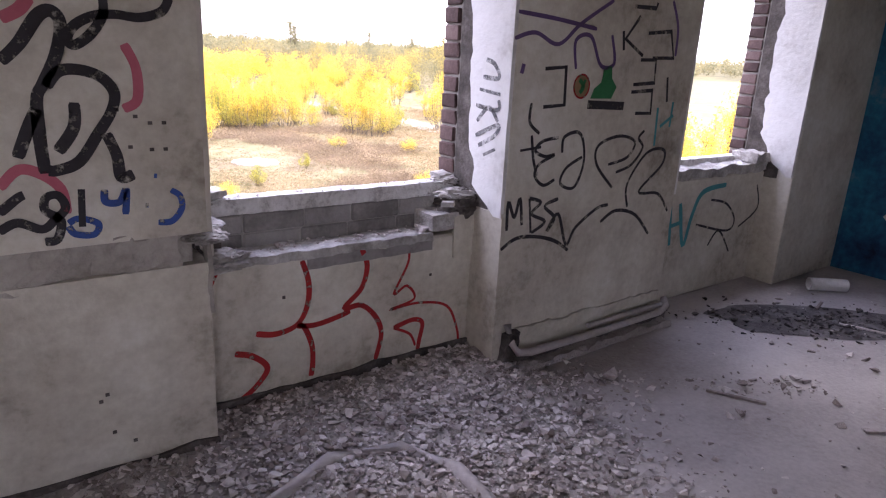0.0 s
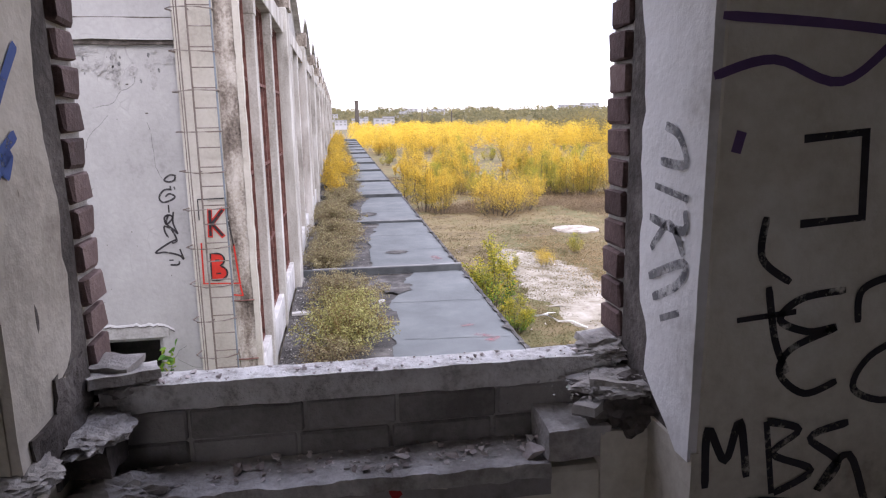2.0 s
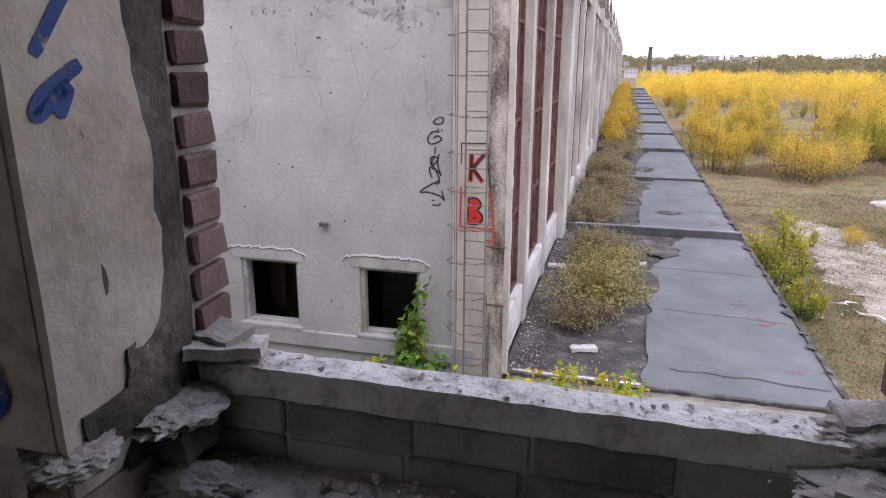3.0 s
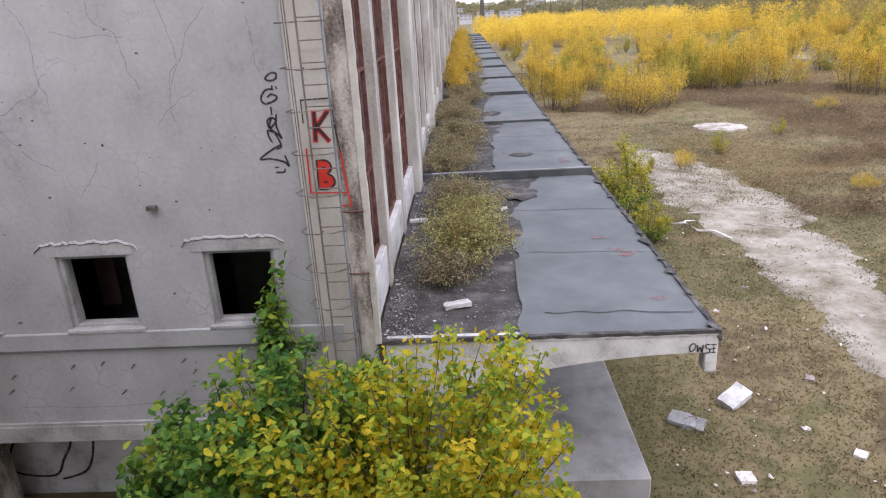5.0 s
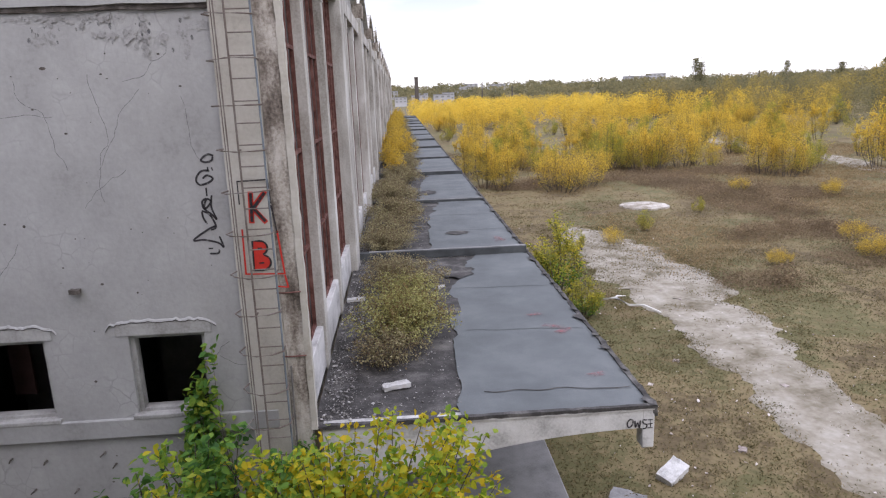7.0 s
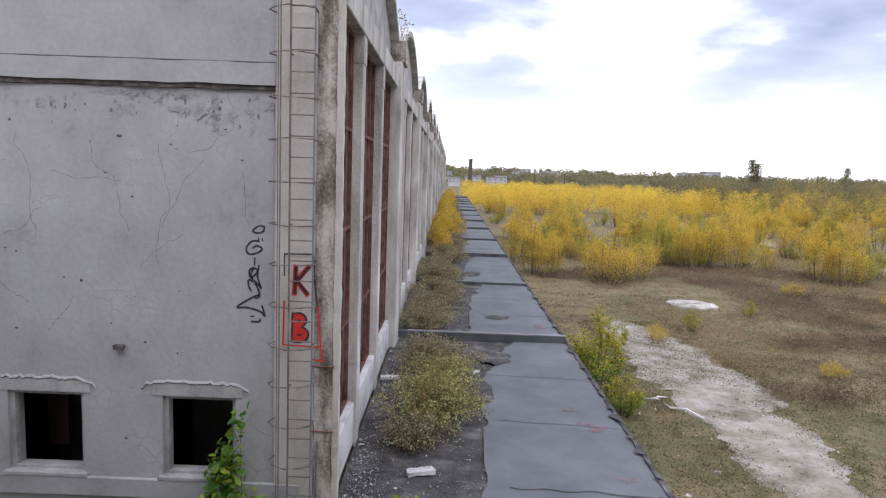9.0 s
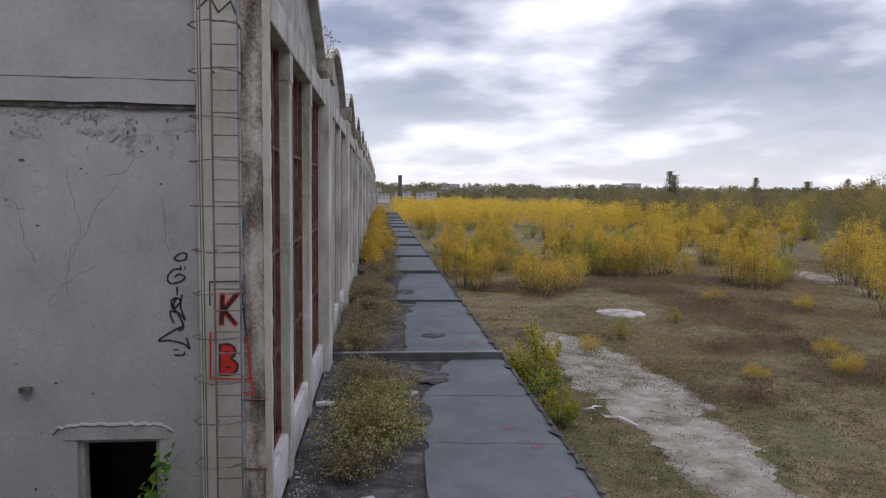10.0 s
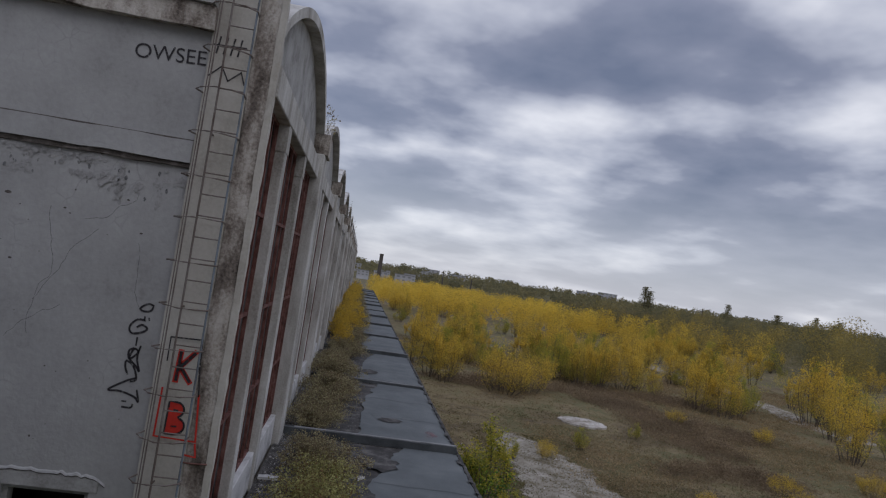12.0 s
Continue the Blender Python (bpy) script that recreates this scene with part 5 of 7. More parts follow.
for k, (x, y, z, a, b, l, w) in enumerate(((W1[0] + 0.075, SOLID + 0.0, 0.952, -8, 20, 0.075, 0.05), (W1[0] + 0.055, SOLID + 0.02, 0.972, 6, -15, 0.05, 0.04), (W1[0] + 0.02, IN + 0.07, 0.876, 10, 30, 0.07, 0.045), (W1[1] - 0.07, IN + 0.05, 0.895, -10, -25, 0.06, 0.045), (W1[1] - 0.06, SOLID + 0.03, 0.955, 12, 10, 0.045, 0.035), (W1[1] - 0.13, IN + 0.03, 0.855, -6, 40, 0.05, 0.03))):
    bm = rough_box(-l, l, -w, w, -0.011, 0.011, 0.014, 0.006, k + 40)
    bm.transform(pose(x, y, z, a, 0, b))
    part("brick_shard", bm, M_SILL if k % 2 == 0 else M_MORTAR, window_1, "flat broken brick shard with old mortar")
part("white_block", rough_box(W1[1] - 0.25, W1[1] - 0.10, IN - 0.01, SOLID - 0.03, 0.74, 0.815, 0.02, 0.006, 9), M_SILL, window_1, "pale broken block")
part("broken_corner", mound(W1[1] - 0.03, 1.53, 0.83, 0.12, 0.09, 0.075, 10), M_RAW, window_1, "broken masonry corner")
part("broken_corner_crust", mound(W1[1] - 0.055, 1.53, 0.888, 0.10, 0.085, 0.020, 11), M_MORTAR, window_1, "crusted pale mortar")
part("corner_infill", rough_box(W1[1] - 0.12, W1[1] - 0.005, IN - 0.012, IN + 0.1, 0.60, 0.80, 0.05, 0.012, 12), M_ROOM, window_1, "rounded plaster corner")
part("crumbled_edge", rough_box(W2[0] + 0.0, W2[1] - 0.0, IN - 0.01, SOLID - 0.02, 0.84, 0.90, 0.04, 0.02, 14), M_SILL, window_2, "broken pale sill edge")
part("crumbled_edge", rough_box(W2[1] - 0.2, W2[1] - 0.0, IN - 0.03, SOLID + 0.0, 0.90, 0.97, 0.04, 0.02, 15), M_SILL, window_2, "heap of crumbled mortar")
part("pier_corner", rough_box(W1[1] - 0.012, W1[1] + 0.004, PIER - 0.003, IN, FLOOR, 0.84, 0.09, 0.004, 3), M_ROOM, wall_north, "worn pier edge")
part("nail_hole", boxed((1.77, 1.782, IN - 0.004, IN, 0.55, 0.562)), M_RAW, wall_north)
part("nail_hole", boxed((2.486, 2.497, IN - 0.004, IN, 0.53, 0.541)), M_RAW, wall_north)
for hx, hz in ((1.09, 0.40), (1.07, 0.38), (1.10, 0.26), (1.16, 0.21), (1.19, 1.30), (1.24, 1.28), (1.28, 1.26), (1.32, 1.26), (1.22, 1.19), (1.28, 1.18), (1.32, 1.18)):
    part("nail_hole", boxed((hx, hx + 0.012, LP - 0.005, LP, hz, hz + 0.01)), M_RAW, wall_north)


def chunk(rng, size, flat=0.6):
    """One angular bit of rubble."""
    pts = [Vector((rng.uniform(-1, 1), rng.uniform(-1, 1), rng.uniform(-1, 1) * flat)).normalized() * rng.uniform(0.6, 1.0) for _ in range(9)]
    bm = bmesh.new()
    for p in pts:
        bm.verts.new((p.x * size, p.y * size * rng.uniform(0.6, 0.9), p.z * size * flat))
    r = bmesh.ops.convex_hull(bm, input=bm.verts[:])
    bmesh.ops.delete(bm, geom=[g for g in r["geom_interior"] if isinstance(g, bmesh.types.BMVert)], context="VERTS")
    lo = min(v.co.z for v in bm.verts)
    for v in bm.verts:
        v.co.z -= lo
    me = bpy.data.meshes.new("chunk_shape")
    bm.to_mesh(me)
    bm.free()
    return me


def heap(x, y):
    """Height of the rubble over the floor."""
    h = 0.11 * math.exp(-((y - 1.40) / 0.30) ** 2) * (1 if x < 2.75 else math.exp(-((x - 2.75) / 0.15) ** 2))
    if x < 3.4:
        h += 0.045 * math.exp(-((x - 2.1) / 0.55) ** 2 - ((y - 0.75) / 0.45) ** 2)
    return FLOOR + h * (0.85 + 0.3 * noise.noise(Vector((x * 4, y * 4, 0))))


def rubble_bed():
    """The dust heap under the windows, sloping into the floor."""
    bm = bmesh.new()
    nx, ny = 60, 40
    g = [[bm.verts.new((-0.3 + 3.6 * i / nx, -0.6 + 2.04 * j / ny, 0)) for j in range(ny + 1)] for i in range(nx + 1)]
    for row in g:
        for v in row:
            v.co.z = heap(v.co.x, v.co.y) - 0.004 + 0.006 * noise.noise(v.co * 20)
    for i in range(nx):
        for j in range(ny):
            bm.faces.new((g[i][j], g[i + 1][j], g[i + 1][j + 1], g[i][j + 1]))
    return tagged(part("rubble_bed", bm, M_DUST, smooth=True), "grey dust and fine plaster rubble heaped by the wall", "rubble", kind="stuff")


def scatter(name, spots, rng, material, label, category, shapes, zed):
    """Many small bits joined into one mesh."""
    verts, faces = [], []
    for x, y, s in spots:
        me = shapes[rng.randrange(len(shapes))]
        m = Matrix.Translation((x, y, zed(x, y) - s * 0.12)) @ Euler((rng.uniform(-0.4, 0.4), rng.uniform(-0.4, 0.4), rng.uniform(0, 6.28))).to_matrix().to_4x4() @ Matrix.Diagonal((s, s, s, 1))
        o = len(verts)
        verts.extend((m @ v.co)[:] for v in me.vertices)
        faces.extend([o + k for k in p.vertices] for p in me.polygons)
    return tagged(raw(name, verts, faces, material), label, category, kind="stuff")


rng = random.Random(11)
CHUNKS = [chunk(rng, 1.0, rng.uniform(0.4, 0.8)) for _ in range(14)]
rubble_bed()
spots = []
while len(spots) < 11000:
    x, y = rng.uniform(-0.2, 3.3), rng.uniform(-0.5, 1.43)
    d = math.exp(-((y - 1.25) / 0.42) ** 2) * (1 if x < 2.65 else math.exp(-((x - 2.65) / 0.3) ** 2)) + math.exp(-((x - 2.15) / 0.55) ** 2 - ((y - 0.7) / 0.5) ** 2)
    if x < W1[0] and y > LP - 0.02 or rng.random() > d or (x > W1[1] and y > PIER - 0.02):
        continue
    spots.append((x, y, min(0.034, 0.007 + rng.expovariate(150))))
scatter("plaster_rubble", spots, rng, M_RUBBLE, "broken pale plaster and brick rubble over the floor", "rubble", CHUNKS, heap)
spots = [(rng.uniform(2.4, 5.7), rng.uniform(-1.2, 1.15), 0.004 + rng.expovariate(130)) for _ in range(520)]
spots += [(2.95 + 1.1 * t + rng.gauss(0, 0.05), 1.05 - 0.75 * t + rng.gauss(0, 0.05), 0.004 + rng.expovariate(120)) for t in [rng.random() for _ in range(260)]]
scatter("floor_debris", spots, rng, M_RUBBLE, "small plaster crumbs scattered on the floor", "debris", CHUNKS, lambda x, y: max(FLOOR, heap(x, y)))
spots = [(rng.uniform(W1[0] + 0.1, W1[1] - 0.2), rng.uniform(IN + 0.02, SOLID - 0.04), 0.003 + rng.expovariate(150)) for _ in range(150)]
scatter("ledge_crumbs", spots, rng, M_RUBBLE, "mortar crumbs lying on the window ledge", "debris", CHUNKS, lambda x, y: 0.742)
spots = []
for _ in range(800):
    p, q = rng.gauss(0, 0.34), rng.gauss(0, 0.13)
    spots.append((4.95 + 0.79 * p + 0.61 * q, 0.70 - 0.61 * p + 0.79 * q, min(0.03, 0.004 + rng.expovariate(130))))
scatter("charred_litter", spots, rng, M_CHAR, "black charred litter of an old fire", "debris", CHUNKS, lambda x, y: FLOOR + 0.004)
bm = bmesh.new()
n = 40
ring = []
for a in [2 * math.pi * k / n for k in range(n)]:
    p = 0.68 * (1 + 0.2 * noise.noise(Vector((math.cos(a) * 2, math.sin(a) * 2, 1)))) * math.cos(a)
    q = 0.27 * (1 + 0.25 * noise.noise(Vector((math.cos(a) * 2, math.sin(a) * 2, 5)))) * math.sin(a)
    ring.append(bm.verts.new((4.95 + 0.79 * p + 0.61 * q, 0.70 - 0.61 * p + 0.79 * q, FLOOR + 0.004)))
bm.faces.new(ring)
tagged(part("burnt_patch", bm, M_CHAR), "black burnt patch on the concrete floor", "burn mark", kind="structure")

spots = [(W1[1] - 0.12 + rng.gauss(0, 0.05), rng.uniform(IN - 0.02, SOLID), 0.003 + min(0.008, rng.expovariate(260))) for _ in range(190)]
scatter("sill_corner_crumbs", [q for q in spots if q[0] < W1[1]], rng, M_MORTAR, "mortar crumbs heaped in the window corner", "debris", CHUNKS, lambda x, y: 0.895 + 0.02 * (x - W1[1] + 0.12) / 0.1)
spots = [(W1[0] + 0.03 + abs(rng.gauss(0, 0.05)), rng.uniform(IN - 0.03, SOLID), 0.003 + min(0.008, rng.expovariate(260))) for _ in range(190)]
scatter("sill_corner_crumbs", spots, rng, M_MORTAR, "mortar crumbs heaped in the window corner", "debris", CHUNKS, lambda x, y: 0.868 if x < W1[0] + 0.085 else 0.742)
spots = [(rng.uniform(W1[0] + 0.04, W1[1] - 0.04), rng.uniform(SOLID - 0.03, SOLID + 0.04), 0.002 + rng.expovariate(300)) for _ in range(160)]
scatter("sill_crumbs", spots, rng, M_RUBBLE, "fine crumbs on the window sill", "debris", CHUNKS, lambda x, y: 0.937)

# larger single pieces
for k in range(46):
    if k < 34:
        x, y = rng.uniform(1.2, 3.1), rng.uniform(0.2, 1.3)
        if x < W1[0] + 0.05 and y > 1.15:
            y = 1.0
        s = rng.uniform(0.02, 0.042)
    else:
        x, y, s = rng.uniform(3.0, 5.6), rng.uniform(-0.3, 1.05), rng.uniform(0.022, 0.04)
    me = CHUNKS[k % len(CHUNKS)]
    if not me.materials:
        me.materials.append(M_RUBBLE)
    ob = new("plaster_chunk", me)
    ob.matrix_basis = Matrix.Translation((x, y, heap(x, y) - 0.006)) @ Euler((rng.uniform(-0.2, 0.2), rng.uniform(-0.2, 0.2), rng.uniform(0, 6.28))).to_matrix().to_4x4() @ Matrix.Diagonal((s, s, s, 1))
    tagged(ob, "angular chunk of broken pale plaster on the floor", "rubble", "plaster chunks")

for k in range(16):
    x, y = rng.uniform(2.4, 5.4), rng.uniform(-0.6, 0.9)
    a, l = rng.uniform(0, 3.14), rng.uniform(0.05, 0.13)
    bm = bmesh.new()
    box(bm, -l, l, -0.009, 0.009, 0, 0.012, bevel=0.002)
    ob = part("wood_splinter", bm, M_RUBBLE)
    ob.matrix_basis = pose(x, y, heap(x, y) + 0.001, 0, 0, math.degrees(a))
    tagged(ob, "thin pale wooden splinter lying on concrete", "splinter", "splinters")

# the hose-like swept ridges of dust
bm = bmesh.new()
tube(bm, [(0.9, 0.62, 0.075), (1.35, 0.86, heap(1.35, 0.86)), (1.75, 1.0, heap(1.75, 1.0)), (2.0, 0.92, heap(2.0, 0.92)), (2.1, 0.7, heap(2.1, 0.7)), (2.08, 0.4, heap(2.08, 0.4))], 0.03, 7)
tagged(part("cable_sheath", bm, M_FLOOR, smooth=True), "dust-covered old cable half buried in rubble", "cable")

# the tube lying by the far pier, the pipe along the pier foot
roll = thing("cardboard_tube", "pale cardboard tube lying on the floor", "tube", at=(5.62, 0.98, FLOOR))
bm = bmesh.new()
n = 18
ends = []
for x, r in ((-0.13, 0.045), (0.13, 0.045), (0.13, 0.036), (-0.13, 0.036)):
    ends.append([bm.verts.new((x, r * math.cos(2 * math.pi * k / n), 0.045 + r * math.sin(2 * math.pi * k / n))) for k in range(n)])
for a, b in zip(ends, ends[1:] + ends[:1]):
    for k in range(n):
        bm.faces.new((a[k], a[(k + 1) % n], b[(k + 1) % n], b[k]))
bmesh.ops.recalc_face_normals(bm, faces=bm.faces[:])
part("tube_wall", bm, M_REVEAL, roll)
roll.rotation_euler = (0, 0, radians(-38))
pipe = thing("heating_pipe", "old painted heating pipe along the pier foot", "pipe")
bm = bmesh.new()
tube(bm, [(2.80, 1.235, 0.30), (2.80, 1.20, 0.22), (2.84, 1.185, 0.165), (2.92, 1.185, 0.15), (3.4, 1.185, 0.145), (3.95, 1.19, 0.15), (4.03, 1.20, 0.17), (4.05, 1.24, 0.2)], 0.02, 10)
part("pipe_run", bm, M_FLOOR, pipe, smooth=True)
bm = bmesh.new()
tube(bm, [(3.35, 1.205, 0.188), (3.98, 1.205, 0.19)], 0.013, 8)
part("thin_pipe", bm, M_FLOOR, pipe, "thin painted pipe")
part("pipe_elbow", rough_box(2.77, 2.85, 1.20, 1.249, 0.12, 0.26, 0.03, 0.015, 21), M_RAW, pipe, "dark broken pipe chase")
part("plaster_overhang", rough_box(2.86, 3.99, PIER - 0.014, PIER + 0.0, 0.20, 0.26, 0.03, 0.012, 27), M_ROOM, wall_north, "ragged plaster lip over the pipe")
part("foot_rubble", rough_box(2.82, 4.04, PIER - 0.08, PIER + 0.0, FLOOR - 0.03, 0.085, 0.03, 0.02, 28), M_DUST, wall_north, "dust and crumbs packed along the pipe")
part("plinth_break", rough_box(2.8, 4.1, PIER - 0.012, PIER + 0.0, FLOOR, 0.11, 0.06, 0.012, 22), M_RAW, wall_north, "broken plaster along the floor")
part("plinth_break", rough_box(W1[0], W1[1], IN - 0.012, IN, 0.10, 0.17, 0.06, 0.014, 23), M_RAW, wall_north, "broken plaster along the rubble")
part("plinth_break", rough_box(-1.2, LX, LP - 0.012, LP, FLOOR, 0.14, 0.08, 0.014, 24), M_RAW, wall_north, "broken plaster along the rubble")
on_side = lambda u, v: (SIDE - 0.004, u, v)
painted("graffiti", [[(0.95, 0.5), (0.7, 0.7), (0.5, 0.4), (0.3, 0.75)], [(0.9, 1.2), (0.6, 0.95), (0.3, 1.2)]], 0.06, on_side, M_REVEAL, wall_east, "white sprayed highlights")
painted("graffiti", [[(0.8, 0.9), (0.5, 0.8), (0.2, 1.0)]], 0.06, on_side, M_PINKP, wall_east, "pink sprayed line")

# ---- ladder on the end wall ----
M_LADDER = surface("rusted_grey_steel", [(0.09, 0.062, 0.05), (0.17, 0.14, 0.125), (0.27, 0.25, 0.235)], 4, 40, 0.7, 0.3, metal=0.1)
M_BLUESTEEL = surface("blue_grey_paint", [(0.10, 0.10, 0.10), (0.17, 0.20, 0.23), (0.25, 0.29, 0.33)], 3, 40, 0.65, 0.3)


def wall_ladder():
    lad = thing("wall_ladder", "tall grey steel ladder with cage hoops fixed to the wall", "ladder", at=(0.2, EW - 0.05, -4.5))
    off = Vector(lad.location)

    def bar(name, pts, r, label="", sides=5, material=M_LADDER):
        bm = bmesh.new()
        tube(bm, [Vector(p) - off for p in pts], r, sides)
        part(name, bm, material, lad, label)
    y = EW - 0.16
    bar("rail", [(0.085, y, -4.5), (0.085, y, 5.7)], 0.014)
    bar("rail", [(0.40, y, -4.5), (0.40, y, 5.7)], 0.014, "blue-grey painted rail", material=M_BLUESTEEL)
    bar("cage_strap", [(-0.03, y - 0.05, -3.9), (-0.03, y - 0.05, 5.7)], 0.01)
    bar("cage_strap", [(-0.07, y - 0.02, -3.9), (-0.07, y - 0.02, 5.7)], 0.007)
    z = -4.3
    while z < 5.6:
        bar("rung", [(0.085, y, z), (0.40, y, z)], 0.009)
        z += 0.272
    z = -3.5
    k = 0
    while z < 5.6:
        dz = 0.02 * math.sin(k * 2.1)
        bar("cage_hoop", [(0.42, y + 0.06, z), (0.43, y - 0.12, z + dz), (0.30, y - 0.24, z + dz), (0.10, y - 0.27, z + dz), (-0.08, y - 0.2, z), (-0.17, y - 0.06, z), (-0.13, y + 0.11, z)], 0.011)
        z += 0.54
        k += 1
    for z in (-3.6, -1.4, 0.8, 3.0, 5.2):
        for x in (0.085, 0.40):
            bar("bracket", [(x, y, z), (x, EW - 0.04, z)], 0.012)
    return lad


wall_ladder()
downpipe = thing("conduit_pipe", "thin grey conduit clipped to the pilaster", "pipe", at=(0.46, EW - 0.06, CZ))
bm = bmesh.new()
tube(bm, [(0, -0.03, -1.5), (0, -0.03, 0.4), (0.01, -0.03, 1.0)], 0.014, 6)
part("conduit", bm, M_STEEL, downpipe)
for k, z in enumerate((-1.13, -2.05)):
    rod = thing("rusty_bracket", "short rusty bracket let into the pilaster", "bracket", "brackets", at=(0.36, EW - 0.05, z))
    bm = bmesh.new()
    tube(bm, [(0, 0, 0), (0.14, -0.02, 0.0), (0.33, -0.03, 0.012)], 0.011, 5)
    part("bracket_rod", bm, M_RUST, rod)

# ---- rubbish on the canopy and the ground ----
for x, y, l, w, h, a, lab in ((1.87, 11.15, 0.22, 0.08, 0.07, 20, "pale broken brick lying on torn felt"), (0.93, 15.95, 0.2, 0.1, 0.05, 5, "white plaster fragment lying on torn felt"),
                              (2.9, 16.6, 0.12, 0.07, 0.05, 50, "pale rubble piece lying on torn felt"), (2.3, 16.1, 0.1, 0.06, 0.04, 80, "pale rubble piece lying on torn felt")):
    ob = part("roof_debris", rough_box(-l, l, -w, w, 0, h, 0.05, 0.018, x), M_FASCIA)
    ob.matrix_basis = pose(x, y, CZ + 0.005, 0, 0, a)
    tagged(ob, lab, "debris", "roof debris")
spots = [(0.8 + 2.2 * rng.random() ** 1.5, EW + 0.2 + rng.random() ** 1.4 * 32, min(0.05, 0.005 + rng.expovariate(130))) for _ in range(6500)]
scatter("roof_gravel", spots, rng, M_GRAVEL, "grey gravel and crumbled mortar on torn felt", "gravel", CHUNKS, lambda x, y: CZ - 0.004)
spots = [(rng.uniform(0.72, 1.2), EW + 0.15 + rng.random() * 12, min(0.05, 0.006 + rng.expovariate(95))) for _ in range(2600)]
scatter("wall_foot_rubble", spots, rng, M_GRAVEL, "pale crumbled plaster along the facade foot", "rubble", CHUNKS, lambda x, y: CZ - 0.004)
slab = part("concrete_block", rough_box(-0.34, 0.34, -0.2, 0.2, 0, 0.2, 0.1, 0.015, 31), M_FASCIA)
slab.matrix_basis = pose(7.75, 13.95, GZ + 0.02, 12, -14, 35)
tagged(slab, "white broken concrete block lying in grass", "block")
slab = part("concrete_slab", rough_box(-0.36, 0.36, -0.22, 0.22, 0, 0.12, 0.1, 0.03, 32), M_PLAT)
slab.matrix_basis = pose(6.5, 13.2, GZ - 0.02, 0, 5, -30)
tagged(slab, "grey broken concrete slab lying in grass", "slab")
for k, (x, y, s) in enumerate(((7.0, 11.4, 0.2), (9.4, 12.0, 0.15), (8.3, 17.0, 0.12), (9.0, 18.5, 0.1), (6.9, 16.3, 0.12), (9.8, 14.8, 0.14), (12.6, 17.8, 0.12), (10.4, 20.0, 0.12), (8.8, 12.9, 0.1))):
    ob = part("ground_stone", rough_box(-s * 0.8, s * 0.8, -s * 0.7, s * 0.7, 0, s * 0.6, s * 0.4, s * 0.15, k), M_RUBBLE)
    ob.matrix_basis = pose(x, y, level(x, y) - 0.03, 0, 0, k * 47)
    tagged(ob, "pale stone lying in dry grass", "stone", "ground stones")
bm = bmesh.new()
tube(bm, [(9.9, 26.2, -6.9), (10.4, 25.9, -6.75), (10.7, 25.2, -6.85), (11.2, 24.9, -6.8), (11.6, 24.3, -6.9)], [0.06, 0.05, 0.045, 0.04, 0.03], 6)
tube(bm, [(10.4, 25.9, -6.75), (10.6, 26.4, -6.85), (11.0, 26.5, -6.9)], [0.045, 0.035, 0.02], 6)
tagged(part("fallen_branch", bm, M_REVEAL, smooth=True), "bleached fallen branch lying on the path edge", "branch")

# round concrete pad in the meadow
M_PAD = surface("broken_pale_concrete", [(0.16, 0.13, 0.09), (0.33, 0.30, 0.26), (0.52, 0.49, 0.45)], 1.1, 9, 0.95, 0.8, spread=0.4)
bm = bmesh.new()
n = 36
prev = None
for r, z in ((1.75, -0.02), (1.7, 0.16), (1.1, 0.19), (0.0, 0.17)):
    if r == 0:
        c = bm.verts.new((0, 0, z))
        for k in range(n):
            bm.faces.new((prev[k], prev[(k + 1) % n], c))
        break
    ring = [bm.verts.new((r * (1 + 0.16 * noise.noise(Vector((2.4 * math.cos(6.283 * k / n), 2.4 * math.sin(6.283 * k / n), r)))) * math.cos(6.283 * k / n), r * 0.95 * math.sin(6.283 * k / n), z + 0.03 * noise.noise(Vector((k * 0.7, r, 0))))) for k in range(n)]
    if prev:
        for k in range(n):
            bm.faces.new((prev[k], prev[(k + 1) % n], ring[(k + 1) % n], ring[k]))
    prev = ring
pad = part("concrete_pad", bm, M_PAD)
pad.location = (19.4, 47.0, level(19.4, 47.0) - 0.06)
tagged(pad, "round pale concrete pad in the meadow", "concrete pad")

